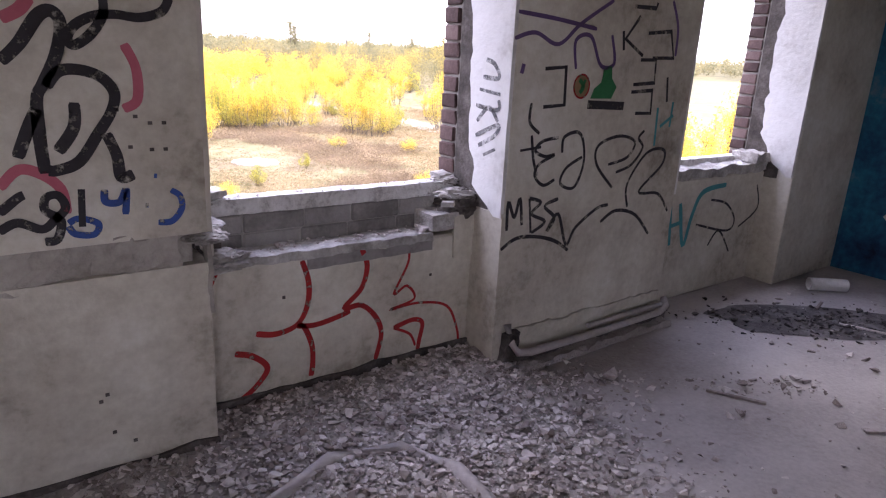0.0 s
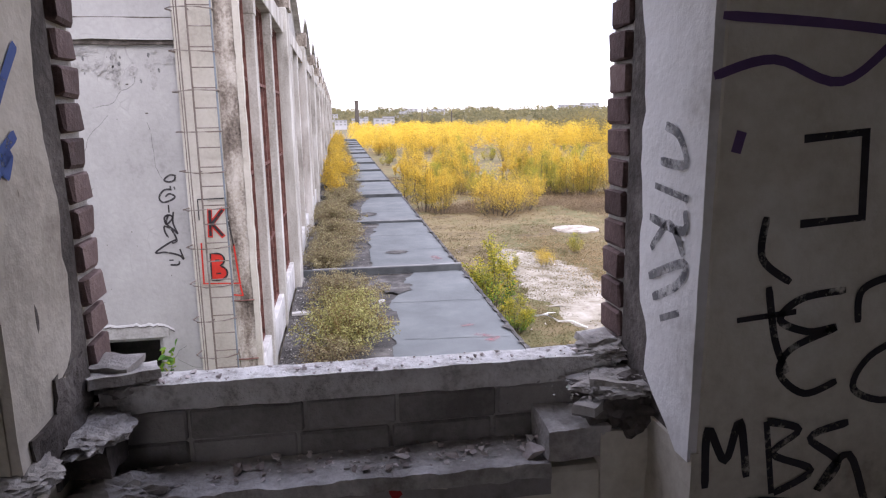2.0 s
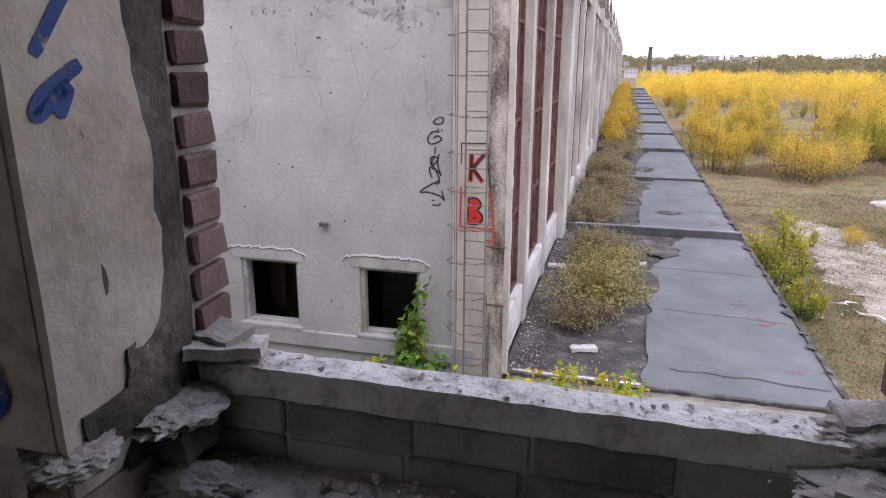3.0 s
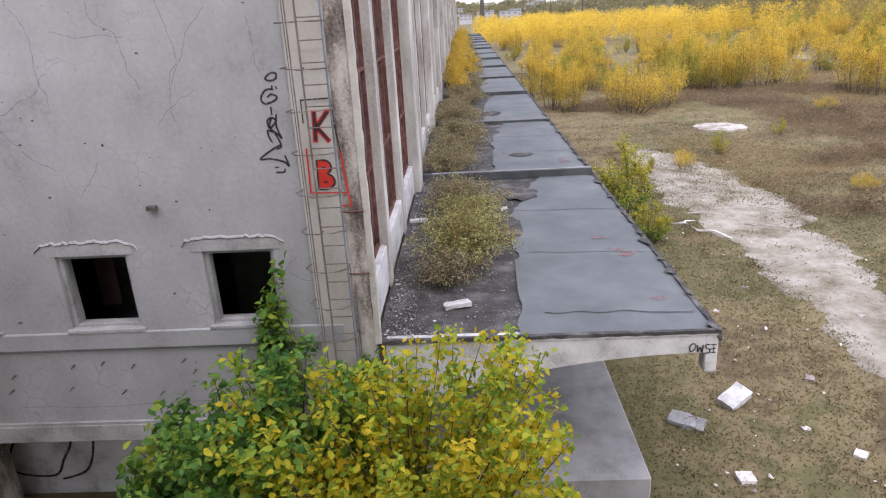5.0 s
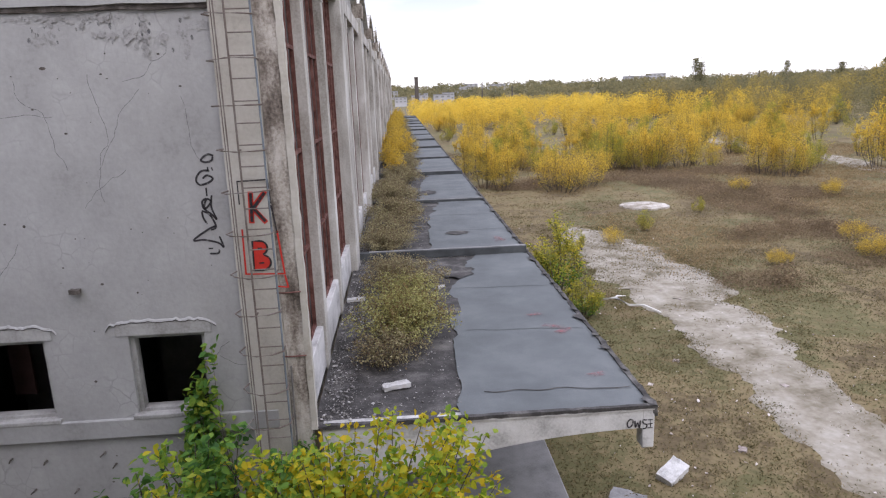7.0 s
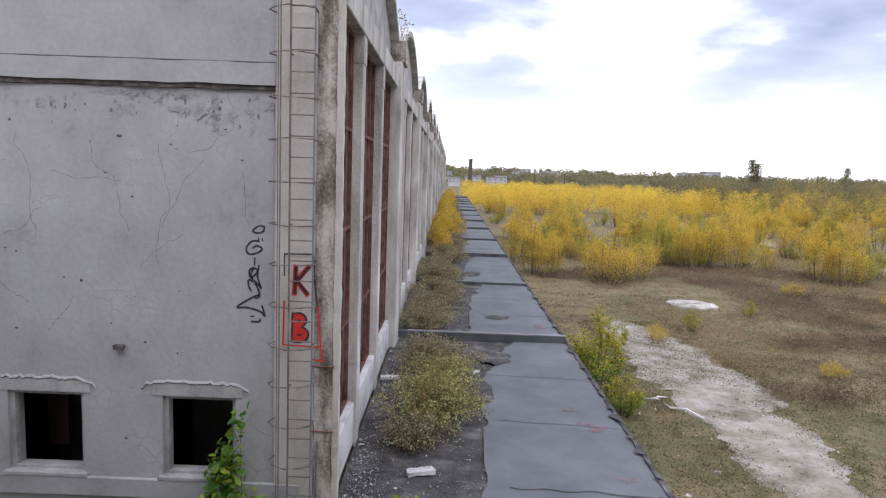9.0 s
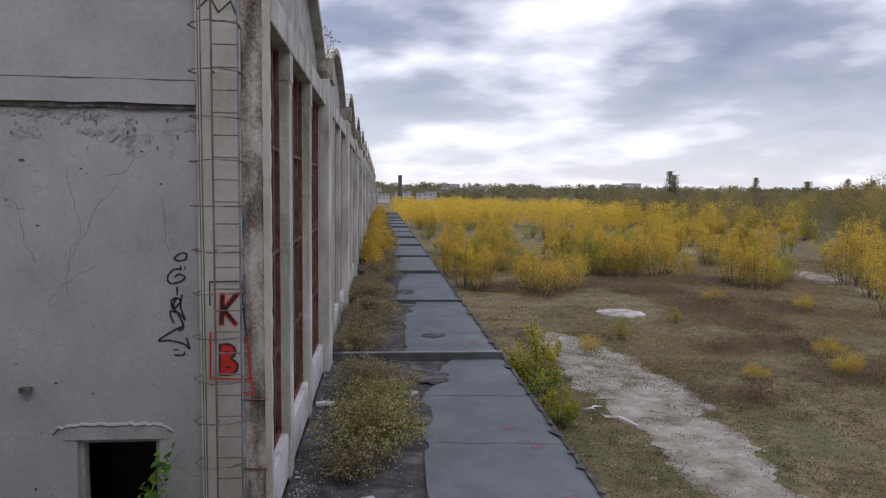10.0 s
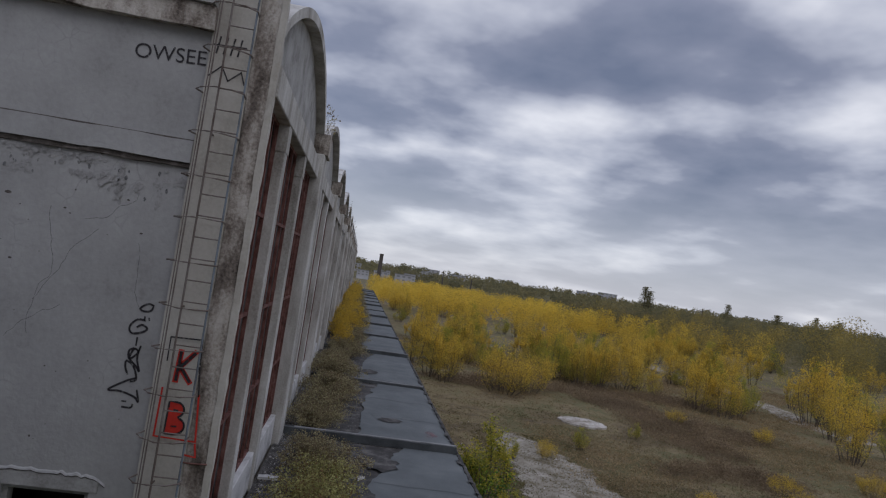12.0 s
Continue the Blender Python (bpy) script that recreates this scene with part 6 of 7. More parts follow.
# ---- plants ----
def leaf_cloud(name, pts, sizes, material, parent, rs, label="", fold=0.35, droop=0.0, tall=1.0, wild=0.5, shape="folded"):
    """Leaves as small folded blades, each with its own turn: single far blades, folded ones, or ovate near ones."""
    pts = np.asarray(pts, float)
    n = len(pts)
    sizes = np.broadcast_to(np.asarray(sizes, float), (n,))
    a = rs.uniform(0, 2 * np.pi, n)
    tilt = rs.normal(droop, 0.6, n)
    d = np.stack([np.cos(a) * np.cos(tilt), np.sin(a) * np.cos(tilt), np.sin(tilt)], 1)
    up = rs.normal(0, wild, (n, 3)) + np.array([0, 0, 1.0])
    side = np.cross(d, up)
    side /= np.linalg.norm(side, axis=1)[:, None] + 1e-9
    nor = np.cross(side, d)
    L, Wd = sizes[:, None] * tall, sizes[:, None] * 0.36
    rim = lambda along, out: pts + d * L * along + side * Wd * out + nor * Wd * fold * abs(out)
    if shape == "blade":
        ring, tris = [rim(-0.5, 0), rim(0.1, 1.0), rim(0.5, -0.5)], [0, 1, 2]
    elif shape == "ovate":
        ring, tris = [rim(-0.5, 0), rim(-0.22, 0.9), rim(0.12, 0.72), rim(0.5, 0), rim(0.12, -0.72), rim(-0.22, -0.9)], [0, 1, 3, 1, 2, 3, 0, 3, 5, 5, 3, 4]
    else:
        ring, tris = [rim(-0.5, 0), rim(0, 1.0), rim(0.5, 0), rim(0, -1.0)], [0, 1, 2, 0, 2, 3]
    v = np.stack(ring, 1).reshape(-1, 3)
    k, m = len(ring), len(tris)
    me = bpy.data.meshes.new(name)
    me.vertices.add(k * n)
    me.vertices.foreach_set("co", v.ravel())
    idx = (np.arange(n)[:, None] * k + np.array(tris)[None]).ravel()
    me.loops.add(m * n)
    me.loops.foreach_set("vertex_index", idx)
    me.polygons.add(m // 3 * n)
    me.polygons.foreach_set("loop_start", np.arange(m // 3 * n) * 3)
    me.update(calc_edges=True)
    me.materials.append(material)
    ob = new(name, me)
    if parent is not None:
        ob.parent = parent
    if label:
        ob["label"] = label
    return ob


def shoot_bush(name, label, category, base, tips, material, rs, leaf=0.12, per=55, stem=0.03, start=0.35, spread=0.14, group="", shape="folded"):
    """A shrub of many shoots: stems with leaves along their upper length. Points are relative to the base."""
    ob = thing(name, label, category, group, at=base)
    bm = bmesh.new()
    pts = []
    for tx, ty, tz in tips:
        bx, by = rs.normal(0, 0.12, 2)
        mid = (tx * 0.45 + rs.normal(0, 0.12), ty * 0.45 + rs.normal(0, 0.12), tz * 0.6)
        line = smooth_line([(bx, by, 0), mid, (tx, ty, tz)], 7)
        tube(bm, line, [stem * (1 - 0.85 * k / (len(line) - 1)) for k in range(len(line))], 4)
        for k in range(per):
            t = start + (1 - start) * rs.uniform() ** 0.8
            q = t * (len(line) - 1)
            i = min(int(q), len(line) - 2)
            f = q - i
            p = np.array(line[i]) * (1 - f) + np.array(line[i + 1]) * f
            pts.append(p + rs.normal(0, spread * (1.25 - 0.8 * t), 3))
    part("stem", bm, M_BARK, ob)
    leaf_cloud("foliage", pts, rs.uniform(0.6, 1.25, len(pts)) * leaf, material, ob, rs, droop=-0.3, tall=1.05, shape=shape)
    return ob


rs = np.random.RandomState(3)
# the shrubby tree in the yard, green on one side and yellow on the other
def shrub_tips(x0, x1, n, cx, cy):
    """Shoots that fill one side of the shrubbery up to its uneven top."""
    out = []
    for _ in range(n):
        x, y = rs.uniform(x0, x1), rs.uniform(-1.3, 0.9)
        top = np.interp(x, (-2.6, -1.9, -1.0, 0.0, 0.7, 1.7, 2.2, 2.9, 3.4), (3.0, 3.9, 4.75, 5.05, 4.75, 5.15, 5.3, 4.9, 3.8))
        out.append((x - cx, y + 7.7 - cy, top * (1 - 0.07 * abs(y)) * (0.70 + 0.30 * rs.uniform() ** 0.6)))
    return out


shoot_bush("green_shrub", "tall leafy green shrub beside the plastered wall", "shrub", (-0.3, 8.0, GZ), shrub_tips(-2.5, 0.75, 100, -0.3, 8.0), M_LEAFG, rs, 0.115, 130, 0.032, 0.42, 0.17, shape="ovate")
shoot_bush("yellow_shrub", "tall shrub with yellow and lime autumn leaves", "shrub", (1.4, 7.5, GZ), shrub_tips(-0.6, 3.3, 110, 1.4, 7.5), M_LEAFY, rs, 0.098, 140, 0.028, 0.42, 0.15, shape="ovate")
tips = [(rs.normal(0, 0.06) - 0.5 * (1 - f), rs.uniform(-0.05, 0.05), 1.4 + 1.95 * f) for f in rs.uniform(0, 1, 22)]
shoot_bush("window_creeper", "green creeper climbing past the empty window", "creeper", (-0.62, EW - 0.2, -5.0), tips, M_LEAFG, rs, 0.12, 46, 0.01, 0.3, 0.11, shape="ovate")
tips = [(rs.uniform(-0.12, 0.15), rs.uniform(0, 0.08), rs.uniform(0.5, 1.5)) for _ in range(12)]
shoot_bush("wall_creeper", "thin green creeper climbing the pilaster", "creeper", (0.56, EW - 0.16, -4.6), tips, M_LEAFG, rs, 0.07, 50, 0.008, 0.1, 0.09)
bm = bmesh.new()
tube(bm, [(2.5, 6.9, -3.0), (2.6, 6.85, -2.85), (2.58, 6.8, -2.95), (2.7, 6.8, -2.98)], 0.014, 5)
tagged(part("plastic_strip", bm, M_REVEAL, smooth=True), "twisted white plastic strip caught in yellow leaves", "plastic strip")


def weed(base, r, h, n, rs, material=M_WEED, leaf=0.035, per=46, name="roof_weed", label="dry brushy weed growing on the canopy roof", group="roof weeds"):
    tips = []
    for _ in range(n):
        a, q = rs.uniform(0, 6.283), r * math.sqrt(rs.uniform())
        tips.append((q * math.cos(a), q * math.sin(a), h * (1.05 - 0.55 * (q / r) ** 2) * rs.uniform(0.7, 1.1)))
    return shoot_bush(name, label, "weed", base, tips, material, rs, leaf, per, 0.007, 0.2, 0.085, group)


M_WEEDG = surface("greenish_weed_leaves", [(0.20, 0.13, 0.06), (0.33, 0.32, 0.11), (0.46, 0.45, 0.19)], 1.5, 12, 0.9, 0, per_piece=0.6, translucent=0.35)
weed((1.75, 12.1, CZ), 0.75, 0.62, 60, rs, M_WEED, 0.042, 50, label="russet brushy weed growing on the canopy roof")
weed((2.05, 15.2, CZ), 1.05, 0.8, 110, rs, M_WEEDG, 0.042, 55, label="olive brushy weed growing on the canopy roof")
big = [weed((2.0, 13.3, CZ), 1.2, 0.95, 170, rs, M_WEEDG, 0.045, 62, label="large olive-green weed growing on the canopy roof"), weed((2.1, 16.7, CZ), 1.15, 0.75, 120, rs, M_WEED, 0.045, 60), weed((1.6, 18.0, CZ), 0.7, 0.6, 60, rs, M_WEED, 0.04, 45),
       weed((1.75, 21.6, CZ), 0.95, 0.55, 70, rs, M_WEED, 0.04, 45)]
for k in range(64):
    y = 20.5 + k * 1.45 + rs.uniform(-0.6, 0.6)
    src = big[1 + k % 3]
    s = rs.uniform(0.8, 1.25) * (1.0 if y < 45 else 1.45)
    c = copy_thing(src, pose(rs.uniform(1.25, 2.4), y, CZ, 0, 0, rs.uniform(0, 360)))
    c.scale = (s, s * 1.1, s)
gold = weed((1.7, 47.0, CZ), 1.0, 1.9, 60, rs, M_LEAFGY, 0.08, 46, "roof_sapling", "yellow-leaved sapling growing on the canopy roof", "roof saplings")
for k in range(22):
    s = rs.uniform(0.7, 1.25)
    c = copy_thing(gold, pose(rs.uniform(1.2, 2.3), 40 + k * 4.2 + rs.uniform(-1, 1), CZ, 0, 0, rs.uniform(0, 360)))
    c.scale = (s, s, s)
for k, (i, o) in enumerate(((0, -0.55), (3, -0.4), (4, -0.6), (6, -0.5))):
    weed((FX + 0.05, EW + (i + 1) * BAY + o, 4.9), 0.35, 1.0 if i == 0 else 1.4, 9, rs, M_WEED, 0.07, 9, "parapet_weed", "thin weed growing on a pier head", "parapet weeds")


BROWN_SPOTS = ((26.2, 60.0, 3.2, 8.0), (26.8, 49.0, 3.0, 5.0), (27.0, 44.0, 2.6, 3.6), (25.8, 36.8, 3.2, 2.6), (25.3, 30.5, 3.4, 2.4), (17.2, 27.6, 1.9, 1.4), (21.4, 35.9, 1.5, 1.6), (32.0, 50.0, 4.0, 3.0), (13.0, 60.0, 4.0, 2.6), (36.0, 64.0, 6.0, 3.0), (18.5, 62.5, 5.0, 2.6), (31.0, 30.0, 5.0, 2.0))
M_DEADBUSH = surface("dead_brown_twigs", [(0.15, 0.11, 0.068), (0.23, 0.17, 0.105), (0.33, 0.25, 0.15)], 0.4, 3, 0.95, 0, per_piece=0.5, translucent=0.4)


# ---- trees ----
def young_tree(name, label, h, r, material, low_material, rs, leaves=6200, leaf=0.125, stems=12, low=0.10):
    """A sheaf of upright shoots, each with steep twigs and small leaves, feathery at the top."""
    ob = thing(name, label, "tree", "meadow trees")
    bm = bmesh.new()
    pts = []
    twigs = 8
    m = leaves // (stems * (twigs + 2))
    for s in range(stems):
        a = rs.uniform(0, 6.283)
        q0 = math.sqrt(rs.uniform())
        hh = h * (1.0 - 0.45 * q0 ** 2) * rs.uniform(0.75, 1.0)
        foot, lean = r * 0.95 * q0, r * 0.8 * q0
        line = smooth_line([(foot * 0.5 * math.cos(a), foot * 0.5 * math.sin(a), 0), ((foot + lean) * 0.5 * math.cos(a), (foot + lean) * 0.5 * math.sin(a), hh * 0.5), (lean * math.cos(a) + rs.normal(0, 0.1), lean * math.sin(a) + rs.normal(0, 0.1), hh)], 5)
        tube(bm, line, [0.04 * (1 - 0.9 * k / (len(line) - 1)) for k in range(len(line))], 4)
        axis = np.array(line)
        f = rs.uniform(0.24, 1.02, 2 * m) * (len(line) - 1)
        i = np.minimum(f.astype(int), len(line) - 2)
        f = (f - i)[:, None]
        pts.extend(axis[i] * (1 - f) + axis[i + 1] * f + rs.normal(0, 0.09, (2 * m, 3)))
        for b in range(twigs):
            t = rs.uniform(0.16, 0.92)
            q = axis[int(t * (len(line) - 1))]
            a2 = rs.uniform(0, 6.283)
            l = r * (0.75 - 0.5 * t) * rs.uniform(0.5, 1.0)
            e = q + np.array([l * math.cos(a2), l * math.sin(a2), l * rs.uniform(0.9, 1.9)])
            tube(bm, [tuple(q), tuple(e)], [0.012, 0.005], 3)
            f = rs.uniform(0.15, 1.1, m)[:, None]
            pts.extend(q * (1 - f) + e * f + rs.normal(0, r * 0.07, (m, 3)))
    pts = np.array(pts)
    pts = pts[pts[:, 2] > h * low]
    part("trunk", bm, M_BARK, ob)
    under = pts[:, 2] < h * rs.uniform(0.05, 0.5, len(pts))
    for nm, p, mat in (("crown", pts[~under], material), ("lower_crown", pts[under], low_material)):
        leaf_cloud(nm, p, rs.uniform(0.6, 1.3, len(p)) * leaf, mat, ob, rs, wild=1.2, shape="blade")
    return ob


M_LEAFYG = surface("yellow_green_leaves", [(0.22, 0.25, 0.06), (0.40, 0.38, 0.06), (0.60, 0.48, 0.06)], 0.4, 3.0, 0.8, 0, per_piece=0.5, translucent=0.55)
M_LEAFLOW = surface("olive_gold_leaves", [(0.30, 0.27, 0.10), (0.48, 0.40, 0.11), (0.62, 0.50, 0.12)], 0.3, 2.0, 0.85, 0, per_piece=0.5, translucent=0.6)
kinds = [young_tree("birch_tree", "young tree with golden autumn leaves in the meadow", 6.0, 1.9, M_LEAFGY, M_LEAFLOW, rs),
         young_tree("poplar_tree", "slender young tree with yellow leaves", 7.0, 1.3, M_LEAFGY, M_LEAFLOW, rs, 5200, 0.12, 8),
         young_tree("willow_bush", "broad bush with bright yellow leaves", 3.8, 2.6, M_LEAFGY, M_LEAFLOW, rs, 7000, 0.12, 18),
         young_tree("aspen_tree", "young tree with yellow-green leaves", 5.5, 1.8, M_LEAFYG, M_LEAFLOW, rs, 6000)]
near_bush = young_tree("edge_bush", "tall yellow-green bush beside the canopy edge", 3.6, 1.0, M_LEAFYG, M_LEAFG, rs, 6500, 0.10, 12)
near_bush.location = (8.2, 26.8, GZ)
near_bush.scale = (1.25, 1.25, 1.12)
c = copy_thing(near_bush, pose(8.7, 24.6, GZ, 0, 0, 100))
c.scale = (0.75, 0.75, 0.5)
fixed = [(2, 15.5, 56, 1.0), (2, 18.0, 58, 0.95), (1, 9.6, 60, 1.0), (1, 8.6, 66, 1.05), (0, 10.8, 58, 0.85), (0, 31, 68, 1.0), (1, 28.5, 70, 0.85), (0, 33.5, 70, 0.9), (0, 37, 59, 0.9), (3, 39.5, 60.5, 0.85), (0, 47.5, 61, 1.3), (0, 50.5, 62, 1.25), (0, 56.5, 57, 1.2), (0, 36, 61, 1.0),
         (3, 55, 53, 0.8), (0, 38.5, 44.5, 0.95), (0, 28.5, 16, 1.25), (0, 31, 20, 1.2), (3, 34, 22, 1.25), (0, 37, 19, 1.3), (2, 25.5, 15, 1.2), (0, 40, 27, 1.3), (3, 45, 30, 1.3), (0, 50, 26, 1.4), (0, 58, 51, 0.9), (3, 45, 74, 0.9), (2, 13.5, 36, 0.28), (3, 16.5, 39, 0.3), (2, 24.5, 30.5, 0.33), (3, 11.3, 35, 0.25), (2, 26, 34, 0.3), (2, 9.0, 29.5, 0.25), (0, 62, 66, 1.0), (3, 24, 74, 0.8), (0, 44.5, 54, 0.9), (3, 43, 64, 0.6), (1, 53.5, 72, 0.8), (3, 56, 63, 0.6), (2, 29, 52, 0.3), (2, 34, 48, 0.35), (3, 22, 44, 0.25), (2, 19.5, 30, 0.22), (3, 41, 40, 0.5), (2, 33, 36, 0.35), (3, 44.5, 47.5, 0.8), (0, 52.5, 45.5, 1.1)]
for k, (i, x, y, s) in enumerate(fixed):
    c = copy_thing(kinds[i], pose(x, y, level(x, y) - 0.05, 0, 0, 67 * k))
    c.scale = (s, s, s)
for kd, (x, y) in zip(kinds, ((12, 92), (20, 95), (26, 84), (36, 90))):
    kd.location = (x, y, GZ)
for k in range(270):
    y = 66 + 95 * rs.uniform() ** 1.4
    x = rs.uniform(7.5, 10 + y * 0.52)
    if noise.noise(Vector((x * 0.11, y * 0.11, 2))) < 0.0 or (x > 34 and y < 78) or abs(x - 49.5) < 3.5:
        continue
    i = rs.choice([0, 1, 1, 3, 0, 3])
    s = rs.uniform(0.5, 1.1)
    c = copy_thing(kinds[i], pose(x, y, GZ - 0.05, 0, 0, rs.uniform(0, 360)))
    c.scale = (s, s, s * rs.uniform(0.75, 1.2))


for k in range(90):
    y = 62 + 110 * rs.uniform()
    x = rs.uniform(30 + 0.12 * y, 8 + y * 0.88)
    if abs(x - 49.5) < 3.0 or noise.noise(Vector((x * 0.08, y * 0.08, 12))) < -0.05:
        continue
    s = rs.uniform(0.55, 1.25)
    c = copy_thing(kinds[rs.choice([0, 3, 3, 1, 2])], pose(x, y, GZ - 0.05, 0, 0, rs.uniform(0, 360)))
    c.scale = (s, s, s * rs.uniform(0.75, 1.15))

M_LEAFOCH = surface("ochre_wood_leaves", [(0.18, 0.155, 0.065), (0.31, 0.25, 0.085), (0.46, 0.35, 0.10)], 0.05, 0.6, 0.9, 0, per_piece=0.3, translucent=0.5)


def woods(name, label, n, place, size, material, rs, per=110, leaf=1.0):
    """A far wood: many crowns of leaf clumps joined in one mesh."""
    pts, sz = [], []
    for _ in range(n):
        x, y, g = place()
        h, r = size(x, y)
        m = per
        u = rs.normal(0, 1, (m, 3))
        u /= np.linalg.norm(u, axis=1)[:, None]
        u *= rs.uniform(0.3, 1.0, m)[:, None] ** 0.6
        p = np.array([x, y, g + h * 0.55]) + u * np.array([r, r, h * 0.47])
        p[:, :2] *= 1
        pts.append(p)
        sz.append(np.full(m, leaf * h / 9) * rs.uniform(0.6, 1.3, m))
    ob = leaf_cloud(name, np.concatenate(pts), np.concatenate(sz), material, None, rs, fold=0.6, wild=1.2, shape="blade")
    return tagged(ob, label, "woods", kind="stuff")


def thicket_place():
    while True:
        y = 150 + 150 * rs.uniform()
        x = rs.uniform(6.5, 12 + y * 0.62)
        if noise.noise(Vector((x * 0.03, y * 0.03, 2))) > -0.3:
            return x, y, GZ


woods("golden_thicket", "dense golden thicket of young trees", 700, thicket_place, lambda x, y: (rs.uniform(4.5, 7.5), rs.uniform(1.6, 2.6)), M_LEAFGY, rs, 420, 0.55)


def wood_place():
    while True:
        y = rs.uniform(170, 480)
        x = rs.uniform(y * 0.36 - 5, y * 1.5)
        if not (105 < x < 200 and 190 < y < 275):
            return x, y, GZ


woods("mixed_woods", "olive and brown autumn woods", 1100, wood_place, lambda x, y: (rs.uniform(5, 11.5) * (1 + 0.35 * noise.noise(Vector((x * 0.02, y * 0.02, 9)))) + max(0, x - 120) * 0.022, rs.uniform(3, 6)), M_LEAFO, rs, 520, 0.62)
woods("golden_woods", "golden trees among the olive woods", 130, wood_place, lambda x, y: (rs.uniform(6, 11), rs.uniform(3, 5)), M_LEAFOCH, rs, 460, 0.62)
def edge_place():
    """Along the far side of the meadow, clear of the open strip."""
    while True:
        x, y = rs.uniform(70, 240), rs.uniform(95, 300)
        if 0.5 < x / y < 1.3 and not (105 < x < 200 and 190 < y < 275):
            return x, y, GZ


woods("near_woods", "olive trees at the meadow edge", 60, edge_place, lambda x, y: (rs.uniform(6, 11), rs.uniform(2.4, 4.5)), M_LEAFO, rs, 2200, 0.26)
woods("edge_woods", "ochre trees at the meadow edge", 55, edge_place, lambda x, y: (rs.uniform(6, 13), rs.uniform(2.4, 4.5)), M_LEAFOCH, rs, 2200, 0.26)
woods("meadow_scrub", "low scrub in the meadow", 60, lambda: (rs.uniform(20, 85), rs.uniform(62, 130), GZ), lambda x, y: (rs.uniform(1.5, 3.0), rs.uniform(1.0, 2.0)), M_LEAFLOW, rs, 420, 0.45)

def scrub_place():
    """Low dead bushes in the brown parts of the meadow."""
    a, b, rx, ry = BROWN_SPOTS[rs.randint(len(BROWN_SPOTS))]
    x, y = a + rs.normal(0, rx * 0.5), b + rs.normal(0, ry * 0.5)
    return x, y, level(x, y) - 0.1


woods("brown_scrub", "low dead brown bushes in the meadow", 80, scrub_place, lambda x, y: (rs.uniform(0.5, 1.1), rs.uniform(0.5, 1.3)), M_DEADBUSH, rs, 260, 1.3)

# tall poplars that stand over the woods
for x, y, h in ((150, 330, 21), (153, 331, 19), (250, 420, 21), (205, 300, 16), (330, 440, 22), (262, 330, 18), (228, 290, 15)):
    tr = thing("tall_poplar", "tall dark poplar standing over the woods", "tree", "tall poplars", at=(x, y, GZ))
    bm = bmesh.new()
    tube(bm, [(0, 0, 0), (0, 0, h * 0.9)], [0.5, 0.1], 6)
    part("trunk", bm, M_BARK, tr)
    u = rs.normal(0, 1, (1500, 3))
    u[:, 0] *= 2.0
    u[:, 1] *= 2.0
    u[:, 2] = rs.uniform(h * 0.2, h, 1500)
    u[:, :2] *= (1.15 - (u[:, 2] / h)[:, None] * 0.8)
    leaf_cloud("crown", u, rs.uniform(0.5, 1.0, 1500), M_LEAFO, tr, rs, wild=1.2, shape="blade")

# dry grass over the meadow
M_TAN = surface("tan_grass_blades", [(0.21, 0.155, 0.085), (0.32, 0.235, 0.13), (0.42, 0.315, 0.185)], 0.2, 4, 0.95, 0, per_piece=0.4, translucent=0.5)
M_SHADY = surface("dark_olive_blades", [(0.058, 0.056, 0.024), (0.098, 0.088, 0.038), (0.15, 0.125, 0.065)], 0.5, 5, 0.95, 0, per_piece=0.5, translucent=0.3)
M_STALK = surface("red_brown_weed_stalks", [(0.15, 0.11, 0.07), (0.21, 0.155, 0.10), (0.29, 0.215, 0.14)], 0.2, 3, 0.95, 0, per_piece=0.4, translucent=0.4)


def ground_cover(name, label, n, xr, yr, hh, size, material, keep, tuft=7, loose=0.13):
    """Low dead plants in tufts of small blades."""
    pts = []
    while len(pts) < n:
        y = yr[0] + (yr[1] - yr[0]) * rs.uniform() ** 1.5
        x = xr[0] + (xr[1] - xr[0]) * rs.uniform()
        if keep(x, y):
            z, s = level(x, y), rs.uniform(0.4, 1.4)
            q = rs.normal(0, 1, (tuft, 3)) * np.array([loose * s, loose * s, 0])
            q[:, 2] = hh * s * rs.uniform(0, 1, tuft) ** 1.3
            pts.extend(q + np.array([x, y, z]))
    pts = np.array(pts)
    sizes = size * rs.uniform(0.6, 1.4, len(pts)) * (0.8 + pts[:, 1] * 0.012)
    return tagged(leaf_cloud(name, pts, sizes, material, None, rs, fold=0.3, tall=1.6, wild=1.3, shape="blade"), label, "grass", kind="stuff")


TRACK_Y = np.array([p[1] for p in TRACK])
TRACK_X = np.array([p[0] for p in TRACK])
TRACK_W = np.array([p[2] for p in TRACK])


def off_path(x, y):
    if y < 41.5 and abs(x - np.interp(y, TRACK_Y, TRACK_X)) < np.interp(y, TRACK_Y, TRACK_W) * 0.95 + rs.normal(0, 0.16):
        return rs.uniform() < (0.03 if y < 29 else 0.3)
    return x > 4.5 or y < 9.8


def brown_spot(x, y):
    wob = 0.5 * noise.noise(Vector((x * 0.35, y * 0.35, 7)))
    return off_path(x, y) and any(((x - a) / rx) ** 2 + ((y - b) / ry) ** 2 < 1 + wob + rs.normal(0, 0.25) for a, b, rx, ry in BROWN_SPOTS)


ground_cover("meadow_grass", "short dry grass and leaf litter", 190000, (4.6, 62), (6, 95), 0.10, 0.05, M_GRASS, off_path, 7, 0.25)
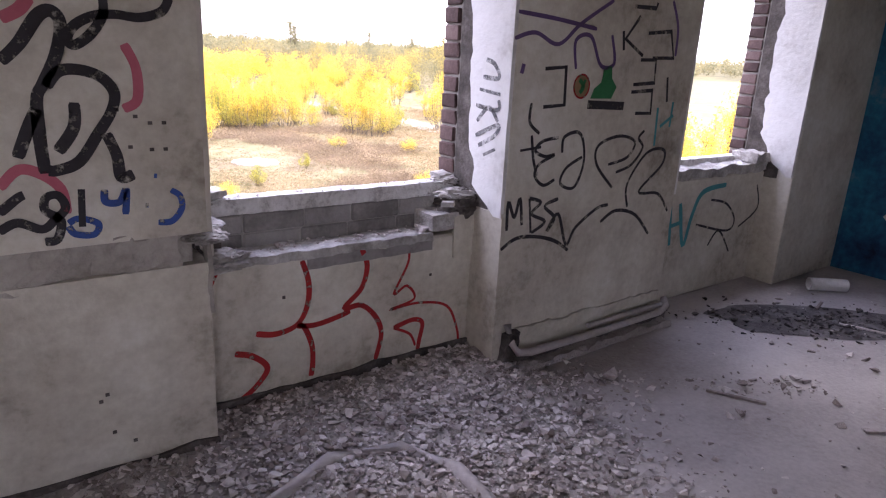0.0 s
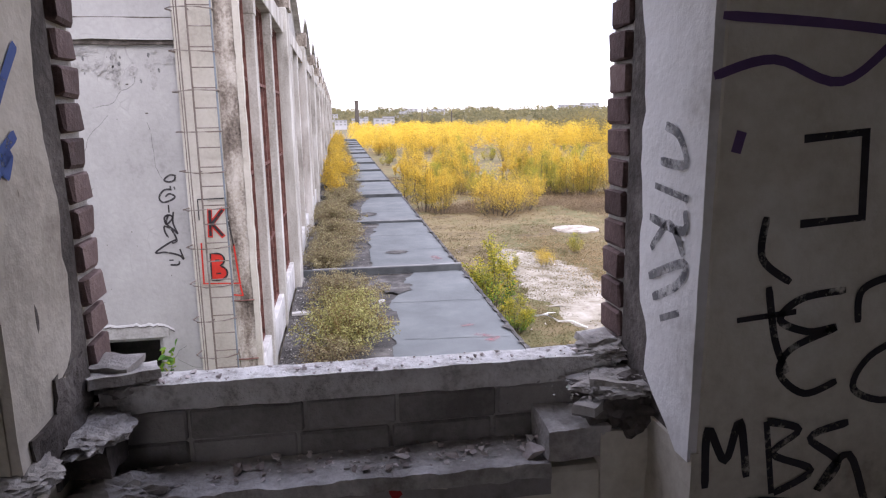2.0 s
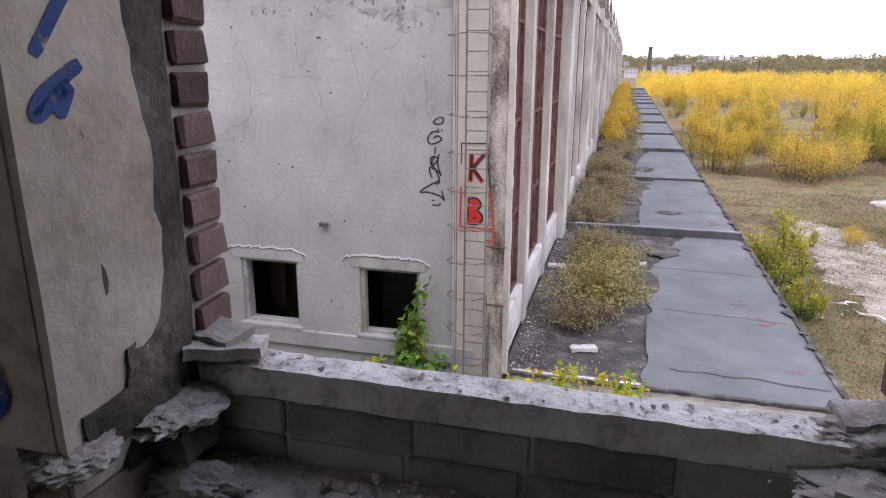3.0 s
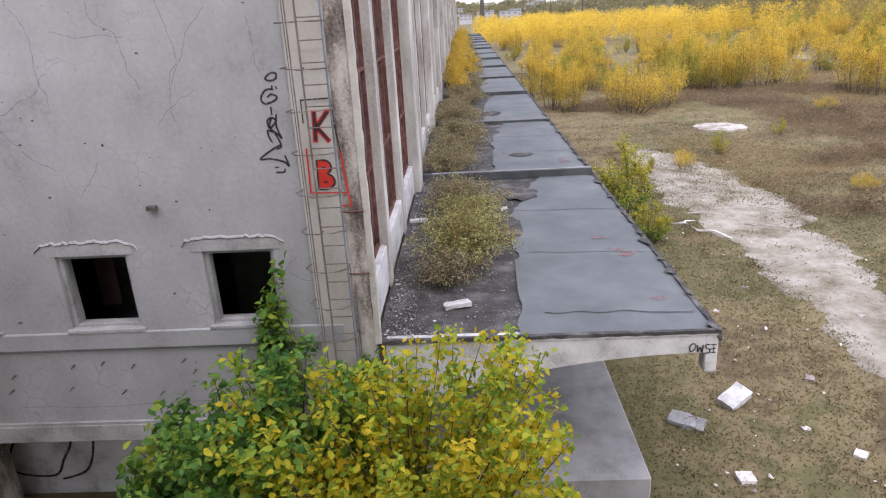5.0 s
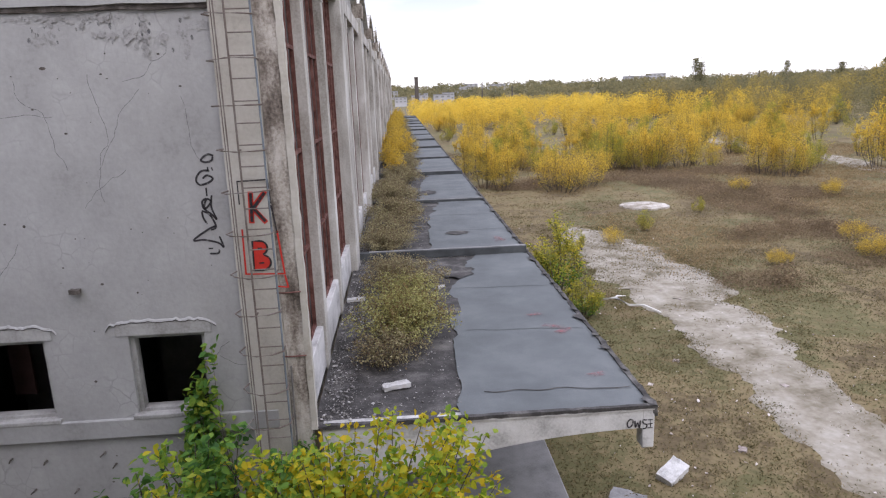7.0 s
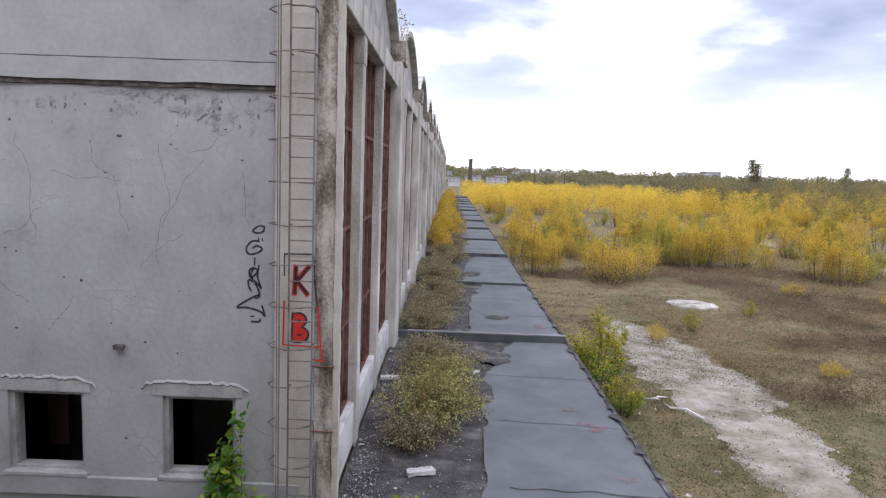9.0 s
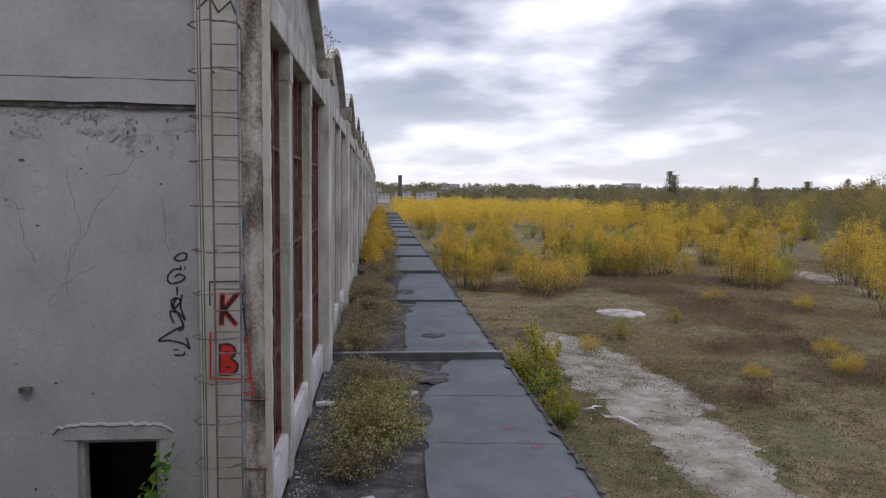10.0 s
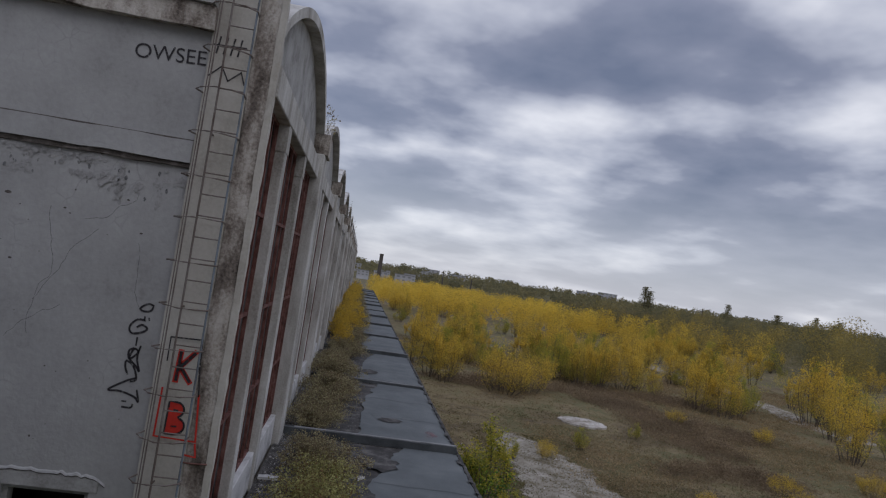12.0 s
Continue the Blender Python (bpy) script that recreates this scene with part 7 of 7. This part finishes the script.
ground_cover("brown_weeds", "patches of dead red-brown weeds", 110000, (9, 45), (18, 75), 0.34, 0.055, M_STALK, brown_spot, 9, 0.3)
ground_cover("tan_grass", "patches of tall tan grass", 130000, (14, 60), (29, 85), 0.24, 0.06, M_TAN, lambda x, y: off_path(x, y) and noise.noise(Vector((x * 0.07, y * 0.07, 17))) > -0.08 + rs.normal(0, 0.06), 9, 0.3)
ground_cover("olive_grass", "olive green grass beside the canopy", 130000, (4.5, 40), (6, 50), 0.12, 0.045, M_OLIVE, lambda x, y: off_path(x, y) and noise.noise(Vector((x * 0.3, y * 0.3, 11))) > -0.25 + rs.normal(0, 0.15), 7, 0.2)
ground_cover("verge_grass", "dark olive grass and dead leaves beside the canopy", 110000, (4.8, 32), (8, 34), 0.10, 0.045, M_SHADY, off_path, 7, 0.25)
ground_cover("path_weeds", "sparse weeds on the sandy path", 16000, (10, 16), (6, 41), 0.06, 0.045, M_OLIVE, lambda x, y: noise.noise(Vector((x * 0.9, y * 0.9, 3))) > (0.32 if y < 28 else 0.02), 6, 0.12)
litter = [(rng.uniform(5.8, 17), 9 + 34 * rng.random() ** 1.4, min(0.09, 0.012 + rng.expovariate(50))) for _ in range(900)]
scatter("ground_litter", litter, rng, M_RUBBLE, "pale chips and litter strewn in the grass", "litter", CHUNKS, lambda x, y: level(x, y) + 0.03)
# ---- the far town ----
def ridge():
    """Low rising ground along the horizon."""
    bm = bmesh.new()
    n = 80
    rows = []
    for k in range(n + 1):
        a = radians(-25 + 110 * k / n)
        row = []
        for r, h in ((520, -0.5), (800, 9), (1100, 19), (1600, 22)):
            z = GZ + h * (0.8 + 0.35 * noise.noise(Vector((k * 0.15, r * 0.01, 3)))) if h > 0 else GZ - 0.5
            row.append(bm.verts.new((r * math.sin(a), r * math.cos(a), z)))
        rows.append(row)
    for r0, r1 in zip(rows, rows[1:]):
        for i in range(3):
            bm.faces.new((r0[i], r0[i + 1], r1[i + 1], r1[i]))
    bmesh.ops.recalc_face_normals(bm, faces=bm.faces[:])
    return tagged(part("distant_ridge", bm, M_LEAFO, smooth=True), "hazy wooded rise on the horizon", "hill", kind="structure")


ridge()


def ridge_place():
    a, r = radians(rs.uniform(-3, 62)), rs.uniform(560, 1050)
    return r * math.sin(a), r * math.cos(a), GZ + 9 * (r - 520) / 280 * 0.85 - 1


woods("ridge_woods", "far woods along the rise", 900, ridge_place, lambda x, y: (rs.uniform(7, 12), rs.uniform(5, 9)), M_LEAFO, rs, 60, 2.4)


def far_block(x, y, w, d, h, storeys, z, label):
    b = thing("far_building", label, "building", "far town", at=(x, y, z))
    bm = bmesh.new()
    box(bm, -w / 2, w / 2, 0, d, -6, h, bevel=0.1)
    wall = part("wall", bm, M_FAR, b)
    bm = boxed((-w / 2 - 0.3, w / 2 + 0.3, -0.3, d + 0.3, h, h + 0.5))
    part("roof", bm, M_PLAT, b)
    bays = max(3, int(w / 6))
    for s in range(storeys):
        for k in range(bays):
            x0 = -w / 2 + w * (k + 0.25) / bays
            part("window", boxed((x0, x0 + w / bays * 0.5, -0.12, 0.02, h * (s + 0.3) / storeys, h * (s + 0.75) / storeys)), M_PLAT, wall)


for x, y, w, h, st in ((4, 500, 9, 4, 2), (18, 520, 11, 5, 2), (33, 470, 12, 5, 2), (47, 600, 10, 6, 2), (80, 760, 16, 7, 3), (26, 640, 9, 5, 2), (120, 800, 20, 8, 3), (-4, 720, 12, 6, 2), (64, 700, 10, 5, 2), (310, 860, 30, 11, 4), (345, 880, 24, 13, 4), (100, 900, 18, 8, 3)):
    far_block(x, y, w, 10, h, st, GZ + (8 * (y - 520) / 280 if y > 540 else 2) + 0.5, "pale far-off block with rows of windows")
chim = thing("factory_chimney", "dark far-off factory chimney", "chimney", at=(13.2, 400, GZ))
bm = bmesh.new()
tube(bm, [(0, 0, 0), (0, 0, 18.2)], [1.3, 1.1], 14)
part("stack", bm, M_RAW, chim)
bm = bmesh.new()
tube(bm, [(0, 0, 17.6), (0, 0, 18.4)], [1.3, 1.3], 14)
part("rim", bm, M_RAW, chim)
for x, y, h in ((193.5, 350, 14.5), (52, 400, 14), (75, 430, 12)):
    mast = thing("far_mast", "thin dark far-off mast", "mast", "far masts", at=(x, y, GZ))
    bm = bmesh.new()
    tube(bm, [(0, 0, 0), (0, 0, h)], [0.5, 0.3], 6)
    part("pole", bm, M_RAW, mast)
    bm = bmesh.new()
    tube(bm, [(-1.2, 0, h * 0.86), (1.2, 0, h * 0.86)], 0.15, 4)
    part("crossarm", bm, M_RAW, mast)
